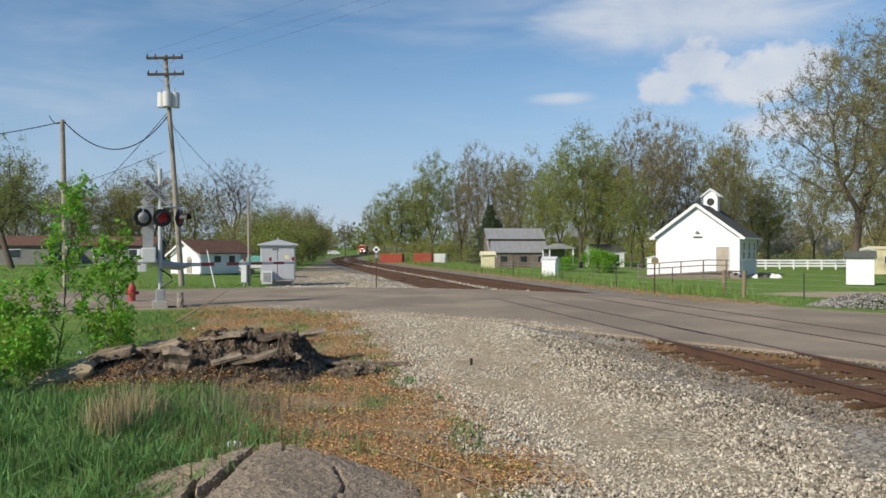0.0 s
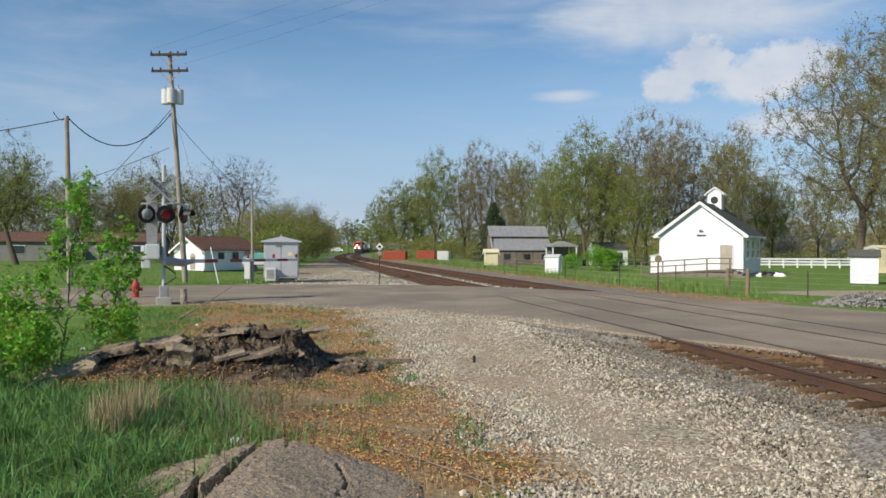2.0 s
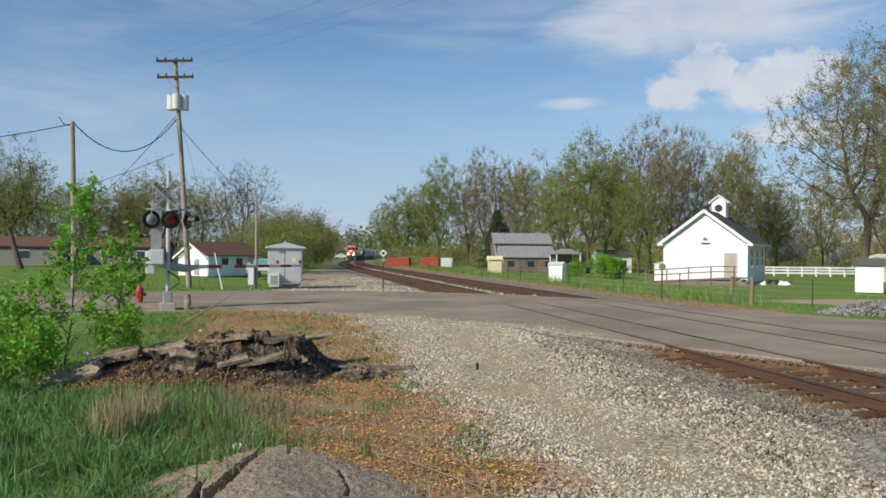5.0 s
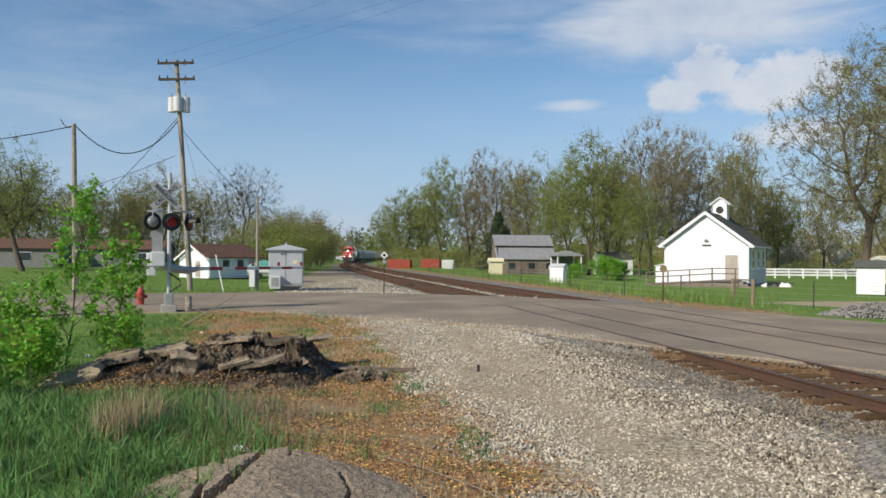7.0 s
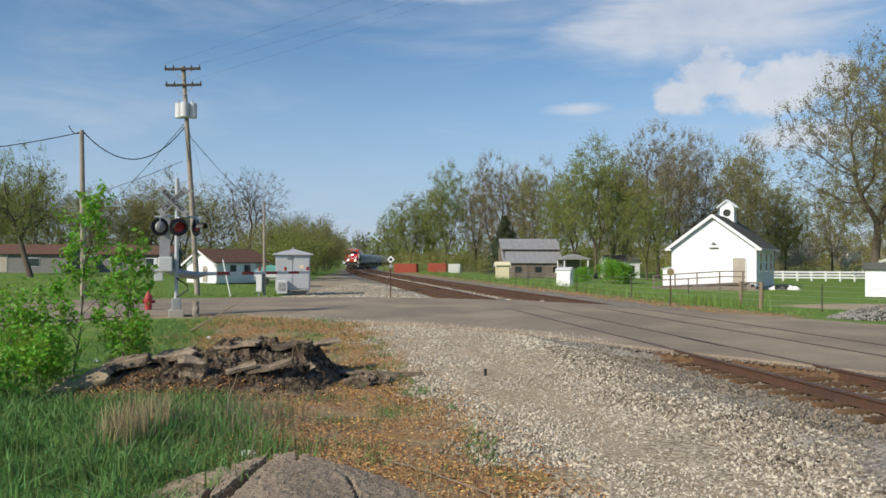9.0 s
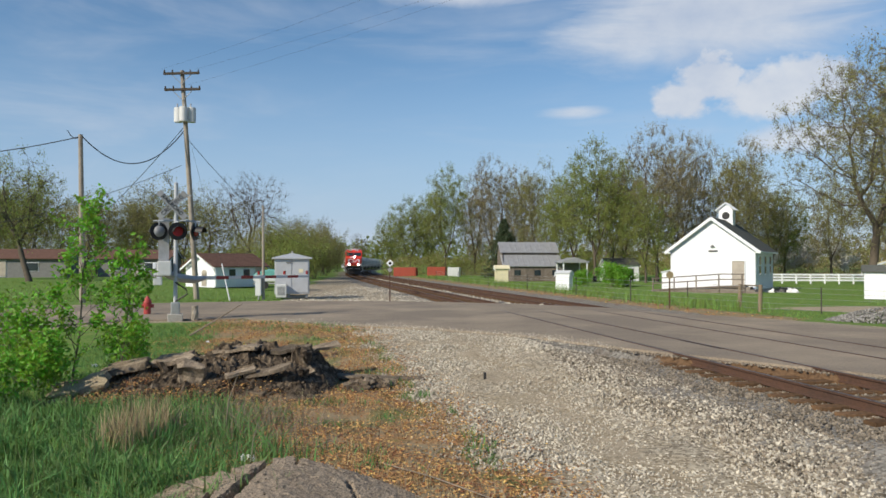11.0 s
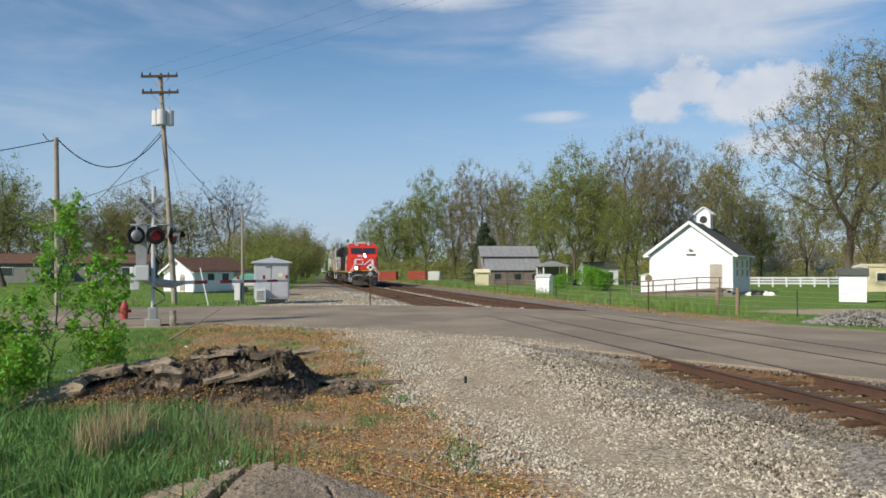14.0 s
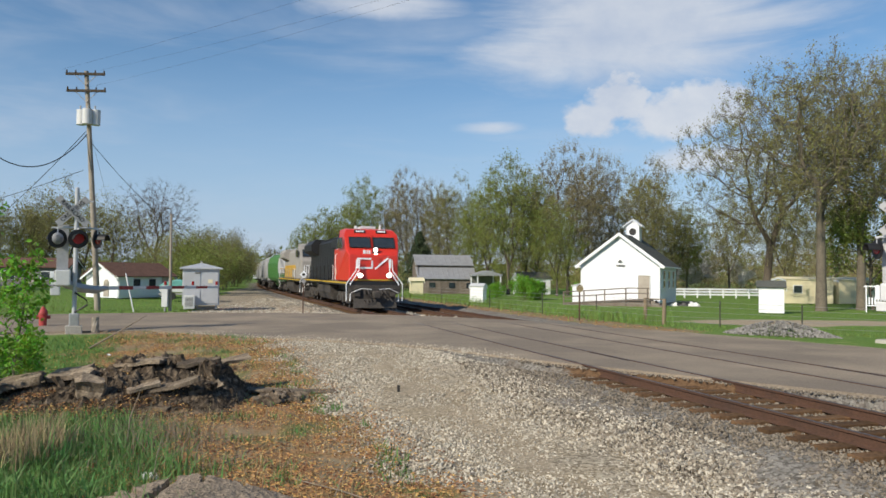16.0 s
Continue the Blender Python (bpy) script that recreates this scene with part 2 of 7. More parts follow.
BARK = mat("grey_bark", (0.105, 0.086, 0.068), 0.95, var=0.35, grain=12, tint=(0.15, 0.128, 0.10))
BARK_PALE = mat("pale_bark", (0.165, 0.142, 0.11), 0.95, var=0.35, grain=12, tint=(0.11, 0.095, 0.08))
LEAF_GREEN = mat("spring_leaf", (0.225, 0.265, 0.055), 0.6, var=0.1, bump=0, per_island=0.45, translucent=0.35, patch=0.4, blotch=0.35, tint=(0.25, 0.24, 0.075))
LEAF_OLIVE = mat("olive_bud_leaf", (0.255, 0.245, 0.078), 0.7, var=0.1, bump=0, per_island=0.4, translucent=0.3, blotch=0.35, tint=(0.21, 0.18, 0.08))
LEAF_BROWN = mat("brown_bud", (0.27, 0.22, 0.11), 0.8, var=0.1, bump=0, per_island=0.4, translucent=0.2, blotch=0.35, tint=(0.25, 0.245, 0.105))
LEAF_DARK = mat("conifer_needle", (0.05, 0.075, 0.03), 0.7, var=0.15, bump=0, per_island=0.4, translucent=0.1)
LEAF_BRIGHT = mat("bright_sapling_leaf", (0.23, 0.46, 0.045), 0.5, var=0.1, bump=0, per_island=0.35, translucent=0.5)
BLOSSOM = mat("white_blossom", (0.72, 0.70, 0.66), 0.8, var=0.1, bump=0, per_island=0.2, translucent=0.3)
LAWN = mat("lawn_blade", (0.19, 0.285, 0.055), 0.6, var=0.1, bump=0, per_island=0.45, translucent=0.3)
BLADE = mat("grass_blade", (0.135, 0.255, 0.068), 0.6, var=0.1, bump=0, per_island=0.45, translucent=0.3)
STRAW = mat("dry_grass", (0.40, 0.32, 0.185), 0.8, var=0.1, bump=0, per_island=0.4, translucent=0.2)
DEAD_LEAF = mat("dead_leaf", (0.47, 0.255, 0.115), 0.9, var=0.15, bump=0, per_island=0.65, translucent=0.08)
ROOT = mat("dead_root", (0.10, 0.078, 0.056), 0.95, var=0.2, bump=0, per_island=0.6)
TWIG = mat("dry_twig", (0.26, 0.215, 0.165), 0.9)
LOCO_RED = mat("locomotive_red", (0.62, 0.035, 0.018), 0.4, var=0.06, grain=4, tint=(0.50, 0.032, 0.018), coat=0.3, bump=0.02)
LOCO_BLACK = mat("locomotive_black", (0.009, 0.009, 0.0095), 0.62, var=0.2, tint=(0.016, 0.015, 0.014))
LOCO_YELLOW = mat("locomotive_yellow", (0.52, 0.31, 0.035), 0.5, var=0.1, tint=(0.38, 0.24, 0.045))
LOCO_GREY = mat("locomotive_grey", (0.33, 0.315, 0.29), 0.6, var=0.15, tint=(0.22, 0.20, 0.18))
SILL_YELLOW = mat("yellow_sill_stripe", (0.55, 0.36, 0.03), 0.5)
HOPPER_GREY = mat("hopper_grey", (0.36, 0.37, 0.38), 0.65, var=0.12, grain=5, tint=(0.24, 0.235, 0.23), per_object=0.12)
HOPPER_GREEN = mat("hopper_green", (0.06, 0.19, 0.045), 0.6, tint=(0.05, 0.13, 0.04))
HEADLIGHT = glow("lit_headlight", (1.0, 0.95, 0.82), 45.0)
DITCHLIGHT = glow("lit_ditch_light", (1.0, 0.95, 0.82), 45.0)
TARP = mat("teal_tarpaulin", (0.12, 0.36, 0.33), 0.6, var=0.08)
BARN_RED = mat("red_steel_container", (0.34, 0.06, 0.032), 0.7, var=0.2, tint=(0.2, 0.05, 0.03))
HOUSE_GREY = mat("grey_house_siding", (0.19, 0.19, 0.19), 0.8, var=0.08)
SIGN_YELLOW = mat("faded_yellow_reflector", (0.26, 0.21, 0.11), 0.6)
LITTER_WHITE = mat("white_litter", (0.75, 0.75, 0.75), 0.6)


# ---------------------------------------------------------------- mesh helpers
def part(name, bm, material, parent=None, label=""):
    """Links a bmesh as one mesh object, under a thing or a part."""
    me = bpy.data.meshes.new(name)
    bm.normal_update()
    bm.to_mesh(me)
    bm.free()
    me.materials.append(material)
    ob = new(name, me)
    ob.parent = parent
    return tagged(ob, label)


def thing(name, m, label, category, group="", kind=""):
    ob = new(name)
    ob.empty_display_size = 0.2
    ob.matrix_basis = m
    return tagged(ob, label, category, group, kind)


def box(size, at=(0, 0, 0), bevel=0.0, turn=None, bm=None):
    own = bm or bmesh.new()
    m = Matrix.Translation(at) @ (turn.to_4x4() if turn else Matrix.Identity(4)) @ Matrix.Diagonal((*size, 1))
    r = bmesh.ops.create_cube(own, size=1.0, matrix=m)
    if bevel:
        edges = {e for v in r["verts"] for e in v.link_edges}
        bmesh.ops.bevel(own, geom=list(edges), offset=bevel, segments=2, affect="EDGES", profile=0.6)
    return own


def cyl(a, b, r0, r1=None, seg=12, bm=None, cap=True):
    own = bm or bmesh.new()
    a, b = Vector(a), Vector(b)
    d = b - a
    m = Matrix.Translation((a + b) / 2) @ d.to_track_quat("Z", "Y").to_matrix().to_4x4()
    bmesh.ops.create_cone(own, cap_ends=cap, segments=seg, radius1=r0, radius2=r0 if r1 is None else r1, depth=d.length, matrix=m)
    return own


def tube(points, r, seg=6, bm=None):
    """A round bar bent along points."""
    own = bm or bmesh.new()
    pts = [Vector(p) for p in points]
    rings = []
    for i, p in enumerate(pts):
        d = (pts[min(i + 1, len(pts) - 1)] - pts[max(i - 1, 0)]).normalized()
        q = d.to_track_quat("Z", "Y")
        rad = r[i] if isinstance(r, (list, tuple)) else r
        rings.append([own.verts.new(p + q @ Vector((rad * math.cos(2 * math.pi * k / seg), rad * math.sin(2 * math.pi * k / seg), 0))) for k in range(seg)])
    for lo, hi in zip(rings, rings[1:]):
        for k in range(seg):
            own.faces.new((lo[k], lo[(k + 1) % seg], hi[(k + 1) % seg], hi[k]))
    own.faces.new(rings[0][::-1])
    own.faces.new(rings[-1])
    return own


def prism(outline, axis, lo, hi, bevel=0.0, bm=None):
    """An outline of (a, b) pairs drawn out along an axis: x takes (y, z), y takes (x, z), z takes (x, y)."""
    own = bm or bmesh.new()

    def put(a, b, c):
        return {"x": (c, a, b), "y": (a, c, b), "z": (a, b, c)}[axis]
    low = [own.verts.new(put(a, b, lo)) for a, b in outline]
    high = [own.verts.new(put(a, b, hi)) for a, b in outline]
    n = len(outline)
    faces = [own.faces.new(low[::-1]), own.faces.new(high)]
    faces += [own.faces.new((low[k], low[(k + 1) % n], high[(k + 1) % n], high[k])) for k in range(n)]
    bmesh.ops.recalc_face_normals(own, faces=faces)
    if bevel:
        bmesh.ops.bevel(own, geom=list({e for f in faces for e in f.edges}), offset=bevel, segments=2, affect="EDGES", profile=0.6)
    return own


def disc(centre, normal, r, thick, seg=20, bm=None):
    c, n = Vector(centre), Vector(normal).normalized()
    return cyl(c - n * thick / 2, c + n * thick / 2, r, seg=seg, bm=bm)


def mesh_np(name, verts, faces, material, parent=None, smooth=False):
    """A mesh from arrays: verts (n, 3), faces (m, k) of one size."""
    verts, faces = np.asarray(verts, np.float32), np.asarray(faces, np.int32)
    me = bpy.data.meshes.new(name)
    k = faces.shape[1]
    me.vertices.add(len(verts))
    me.vertices.foreach_set("co", verts.ravel())
    me.loops.add(faces.size)
    me.loops.foreach_set("vertex_index", faces.ravel())
    me.polygons.add(len(faces))
    me.polygons.foreach_set("loop_start", np.arange(0, faces.size, k, dtype=np.int32))
    me.polygons.foreach_set("use_smooth", np.full(len(faces), smooth))
    me.update(calc_edges=True)
    me.materials.append(material)
    ob = new(name, me)
    ob.parent = parent
    return ob


def bars(m, widths, height, gap, thick, material, parent, name="lettering"):
    """A row of plain bars in the x-z plane, for writing that is not spelt out."""
    bm = bmesh.new()
    x = -(sum(widths) + gap * (len(widths) - 1)) / 2
    for w in widths:
        box((w, thick, height), (x + w / 2, 0, 0), bm=bm)
        x += w + gap
    bmesh.ops.transform(bm, matrix=m, verts=bm.verts)
    return part(name, bm, material, parent)


def smooth_step(lo, hi, x):
    t = np.clip((x - lo) / (hi - lo), 0, 1)
    return t * t * (3 - 2 * t)


# ---------------------------------------------------------------- the lie of the land
TURN = radians(11.85)
ALONG = Vector((-math.sin(TURN), math.cos(TURN), 0))
ACROSS = Vector((math.cos(TURN), math.sin(TURN), 0))
TRACKS = (8.80, 12.57)
BEND_AT, BEND_R = 90.0, 1340.0
ROAD = [(-60, 2), (-20, 13), (-13.2, 21.8), (-11.4, 25), (-7.4, 26), (-3.5, 23.5), (-0.5, 22.1), (1.7, 20.4), (3, 18.5), (4.2, 17), (7.7, 13.2),
        (12, 8.6), (40, -24), (52, -16), (18, 15.5), (14.6, 20), (12.1, 24.3), (10.5, 26.7), (8.4, 29), (6.6, 32.5), (3, 35.3), (-1.2, 37),
        (-5.6, 37.6), (-9.7, 37.2), (-13.4, 35.6), (-19.7, 32.5), (-60, 14)]


def grade(s):
    """The line falls gently as it leaves the crossing."""
    return -0.0045 * max(0.0, s - 26.0)


def track_point(s, v, z=0.0):
    """The place s metres along the line and v metres to the right of the camera's own parallel to it; it bends to the right far off."""
    if s <= BEND_AT:
        p = ALONG * s + ACROSS * v
    else:
        a = (s - BEND_AT) / BEND_R
        p = ALONG * BEND_AT + ACROSS * (TRACKS[0] + BEND_R) + (ALONG * math.sin(a) - ACROSS * math.cos(a)) * (BEND_R + TRACKS[0] - v)
    return Vector((p.x, p.y, z + grade(s)))


def road_distance(x, y):
    """Metres from the road's edge: below zero on it."""
    pts = np.array(ROAD, float)
    best, inside = np.full(x.shape, 1e9), np.zeros(x.shape, bool)
    for (ax, ay), (bx, by) in zip(pts, np.roll(pts, -1, 0)):
        t = np.clip(((x - ax) * (bx - ax) + (y - ay) * (by - ay)) / ((bx - ax) ** 2 + (by - ay) ** 2), 0, 1)
        best = np.minimum(best, np.hypot(x - ax - t * (bx - ax), y - ay - t * (by - ay)))
        with np.errstate(divide="ignore", invalid="ignore"):
            inside ^= ((ay > y) != (by > y)) & (x < (bx - ax) * (y - ay) / (by - ay) + ax)
    return np.where(inside, -best, best)


def line_coordinates(x, y):
    u = ALONG.x * x + ALONG.y * y
    v = ACROSS.x * x + ACROSS.y * y
    return u, v - np.where(u > BEND_AT, (u - BEND_AT) ** 2 / (2 * BEND_R), 0)


def land(x, y):
    """Height of the ground, with the rail head and the road at zero."""
    x, y = np.asarray(x, float), np.asarray(y, float)
    u, v = line_coordinates(x, y)
    d = road_distance(x, y)
    near_side = -0.45 + 0.41 * smooth_step(7.0, 0.6, d) * 1.0
    far_left = -0.04 - 0.06 * smooth_step(1, 6, d)
    left = np.where(y > 27, far_left, near_side)
    right = -0.04 - 0.52 * smooth_step(0.5, 16, np.minimum(np.maximum(d, 0), np.maximum(v - 14.5, 0) * 1.2))
    h = left + (right - left) * smooth_step(10, 14.5, v)
    bed = smooth_step(5.5, 7.1, v) * smooth_step(16.0, 14.3, v)
    h = h * (1 - bed) + np.minimum(-0.2, h + 0.15) * bed
    h = h - 0.0045 * np.maximum(0, u - 26) * smooth_step(-14, 2, v) * smooth_step(24, 16, v)
    h = np.where(d < 0.35, -0.05 - 0.15 * smooth_step(0.0, -0.5, d), np.minimum(h, -0.03))
    return h


def land_at(x, y):
    return float(land(np.array([x]), np.array([y]))[0])


def make_ground():
    rnd = np.random.RandomState(3)

    def axis(lo, hi, step, ends):
        mid = np.arange(lo, hi + 1e-6, step)
        left, right = [lo], [hi]
        g = step
        while left[-1] > ends[0]:
            g = min(g * 1.12, 120)
            left.append(left[-1] - g)
        g = step
        while right[-1] < ends[1]:
            g = min(g * 1.09, 120)
            right.append(right[-1] + g)
        return np.concatenate([left[:0:-1], mid, right[1:]])
    xs, ys = axis(-9, 9, 0.16, (-1800, 1800)), axis(5, 24, 0.16, (-600, 2600))
    X, Y = np.meshgrid(xs, ys)
    x, y = X.ravel(), Y.ravel()
    z = land(x, y)
    bumps = np.array([noise.noise((a * 0.9, b * 0.9, 0)) for a, b in zip(x, y)])
    small = np.array([noise.noise((a * 4, b * 4, 3)) for a, b in zip(x, y)])
    d = road_distance(x, y)
    u, v = line_coordinates(x, y)
    off = smooth_step(0.6, 2.5, d)
    z = z + off * (bumps * 0.045 + small * 0.018)
    nx, ny = len(xs), len(ys)
    i = np.arange(nx * ny).reshape(ny, nx)
    faces = np.stack([i[:-1, :-1], i[:-1, 1:], i[1:, 1:], i[1:, :-1]], -1).reshape(-1, 4)
    ob = mesh_np("ground", np.stack([x, y, z], 1), faces, GROUND, smooth=True)
    tagged(ob, "grass, gravel and leaf-strewn ground beside a railway crossing", "ground", kind="structure")
    edge = -2.9 + (22 - y) * 0.27 + bumps * 0.5
    near = (y < 27).astype(float)
    gravel = smooth_step(-0.5, 0.4, x - edge) * near * smooth_step(8.0, 6.4, v)
    gravel = np.maximum(gravel, smooth_step(-2.2, 0.5, v - np.clip((u - 50) * 0.07, 0, 5) + bumps * 1.2) * (y > 30) * smooth_step(8.0, 7.0, v) * smooth_step(160, 90, u))
    gravel = np.maximum(gravel, smooth_step(1.5, 0.2, d) * 0.75)
    worn = 0.85 * smooth_step(0.95, 0.2, np.abs(v - 4.1 + bumps * 0.5)) + 0.5 * smooth_step(0.7, 0.1, np.abs(v - 2.1 + bumps * 0.5))
    worn = worn * near * smooth_step(24, 20, y) * smooth_step(4, 8, y)
    gravel = gravel * (1 - 0.6 * worn)
    ballast = smooth_step(5.2, 6.3, v + bumps * 0.4) * smooth_step(16.2, 15.0, v)
    rust = np.maximum(*[smooth_step(1.45, 0.85, np.abs(v - t) + bumps * 0.25) for t in TRACKS])
    rust = rust * smooth_step(-30, 0, u)
    litter = near * smooth_step(0.6, -0.3, x - edge) * smooth_step(-3.6 - 0.42 * np.clip(y - 9, 0, 12), -2.2 - 0.42 * np.clip(y - 9, 0, 12), x + bumps * 0.6) * (0.75 + 0.35 * bumps)
    strip = smooth_step(14.8, 15.6, v) * smooth_step(19.0, 17.0, v + bumps) * smooth_step(20, 26, u) * smooth_step(170, 120, u)
    litter = np.maximum(litter, strip * 0.9)
    dirt = smooth_step(1.0, 0.5, np.hypot((x - 25) / 10, (y - 40.5) / 4.0) + bumps * 0.2)
    dirt = np.maximum(dirt, worn)
    dirt = np.maximum(dirt, 0.55 * near * smooth_step(2.0, 0.5, d) * (v < 7))
    for key, w in (("gravel", gravel), ("ballast", ballast), ("rust", rust), ("litter", litter), ("dirt", dirt)):
        at = ob.data.attributes.new(key, "FLOAT", "POINT")
        at.data.foreach_set("value", np.ascontiguousarray(w, np.float32))
    return ob


make_ground()

road = part("road", prism(ROAD, "z", -0.16, 0.0), ASPHALT)
tagged(road, "worn grey asphalt road crossing two railway tracks", "road", kind="structure")


# ---------------------------------------------------------------- tracks
RAIL_PROFILE = [(-0.07, -0.17), (0.07, -0.17), (0.07, -0.155), (0.012, -0.13), (0.012, -0.045), (0.037, -0.03), (0.037, 0.0), (-0.037, 0.0),
                (-0.037, -0.03), (-0.012, -0.045), (-0.012, -0.13), (-0.07, -0.155)]


def sweep(profile, v, stops, lift=0.0):
    bm = bmesh.new()
    rings = []
    for s in stops:
        o, side = track_point(s, v), (track_point(s, v + 1) - track_point(s, v)).normalized()
        rings.append([bm.verts.new(o + side * a + Vector((0, 0, b + lift))) for a, b in profile])
    for lo, hi in zip(rings, rings[1:]):
        for k in range(len(profile)):
            bm.faces.new((lo[k], lo[(k + 1) % len(profile)], hi[(k + 1) % len(profile)], hi[k]))
    bm.faces.new(rings[0][::-1])
    bm.faces.new(rings[-1])
    bmesh.ops.recalc_face_normals(bm, faces=bm.faces)
    return bm


STOPS = [-60, 0, 26, 60, 90] + [90 + 12 * k for k in range(1, 40)]
CROSSING = ((15.2, 35.2), (9.3, 31.2))


def make_track(v, crossing, singles):
    track = thing("railway_track", Matrix.Identity(4), "rusty steel rails on creosoted wooden ties in stone ballast", "railway track", "railway tracks", "structure")
    for side in (-0.755, 0.755):
        rail = part("rail", sweep(RAIL_PROFILE, v + side, STOPS, 0.012), RAIL_RUST, track, "rusty brown steel rail")
        part("rail_head", sweep([(-0.03, 0), (0.03, 0), (0.03, 0.004), (-0.03, 0.004)], v + side, STOPS, 0.012), RAIL_TOP, rail, "worn bright strip on the rail head")
        inner = v + side - math.copysign(0.075, side)
        part("flangeway", sweep([(-0.035, 0), (0.035, 0), (0.035, 0.004), (-0.035, 0.004)], inner, [crossing[0] + 0.4, crossing[1] - 0.3]), TAR, rail, "dark flangeway filler in the road")
    tie = bmesh.new()
    box((2.6, 0.23, 0.18), (0, 0, -0.09), 0.012, bm=tie)
    first, rng = None, random.Random(int(v * 10))
    rest_v, rest_f = [], []
    cube = [(-1.3, -0.115, -0.18), (1.3, -0.115, -0.18), (1.3, 0.115, -0.18), (-1.3, 0.115, -0.18), (-1.3, -0.115, 0), (1.3, -0.115, 0), (1.3, 0.115, 0), (-1.3, 0.115, 0)]
    quads = [(0, 3, 2, 1), (4, 5, 6, 7), (0, 1, 5, 4), (1, 2, 6, 5), (2, 3, 7, 6), (3, 0, 4, 7)]
    for k in range(760):
        s = -14 + k * 0.53
        if crossing[0] - 0.1 < s < crossing[1] + 0.1:
            continue
        o = track_point(s, v, -0.148 + rng.uniform(-0.012, 0.012))
        heading = track_point(s + 1, v) - track_point(s, v)
        m = Matrix.Translation(o) @ Matrix.Rotation(math.atan2(-heading.x, heading.y) + rng.uniform(-0.02, 0.02), 4, "Z")
        if s < singles:
            if first is None:
                first = part("tie", tie, TIE, track)
                ob = first
            else:
                ob = new("tie", first.data)
                ob.parent = track
            ob.matrix_basis = m
        else:
            base = len(rest_v)
            rest_v += [tuple(m @ Vector(c)) for c in cube]
            rest_f += [tuple(base + q for q in f) for f in quads]
    tagged(mesh_np("far_ties", rest_v, rest_f, TIE, track), "creosoted ties further along the line", kind="stuff")


make_track(TRACKS[0], CROSSING[0], 95)
make_track(TRACKS[1], CROSSING[1], 70)


# ---------------------------------------------------------------- train
def wheelset(name, parent, y, r=0.5):
    bm = bmesh.new()
    for x in (-0.755, 0.755):
        cyl((x - 0.065, 0, 0), (x + 0.065, 0, 0), r, seg=24, bm=bm)
        inner = x - math.copysign(0.08, x)
        cyl((inner - 0.015, 0, 0), (inner + 0.015, 0, 0), r + 0.03, seg=24, bm=bm)
        for k in range(3):
            a = k * 2.094
            box((0.15, 0.12, 0.12), (x, 0.25 * math.cos(a), 0.25 * math.sin(a)), bm=bm)
    cyl((-0.95, 0, 0), (0.95, 0, 0), 0.09, seg=12, bm=bm)
    ob = part(name, bm, GRIME, parent, "steel wheels on an axle")
    ob.matrix_basis = pose(0, y, r + 0.012)
    return ob


def bogie(parent, y, axles, spacing, wheel_r=0.5):
    half = spacing * (axles - 1) / 2
    bm = bmesh.new()
    for x in (-1.02, 1.02):
        prism([(y - half - 0.6, 0.62), (y - half - 0.3, 0.42), (y + half + 0.3, 0.42), (y + half + 0.6, 0.62), (y + half + 0.45, 0.95), (y - half - 0.45, 0.95)],
              "x", x - 0.09, x + 0.09, 0.02, bm=bm)
        for k in range(axles):
            box((0.26, 0.36, 0.36), (x * 1.07, y - half + k * spacing, wheel_r + 0.02), 0.04, bm=bm)
            if k < axles - 1:
                cyl((x * 1.05, y - half + (k + 0.5) * spacing, 0.5), (x * 1.05, y - half + (k + 0.5) * spacing, 0.95), 0.13, seg=10, bm=bm)
    box((2.0, 0.6, 0.35), (0, y, 0.8), 0.03, bm=bm)
    truck = part("bogie", bm, GRIME, parent, "grimy cast steel bogie frame")
    return [wheelset("wheelset", truck, y - half + k * spacing, wheel_r) for k in range(axles)]


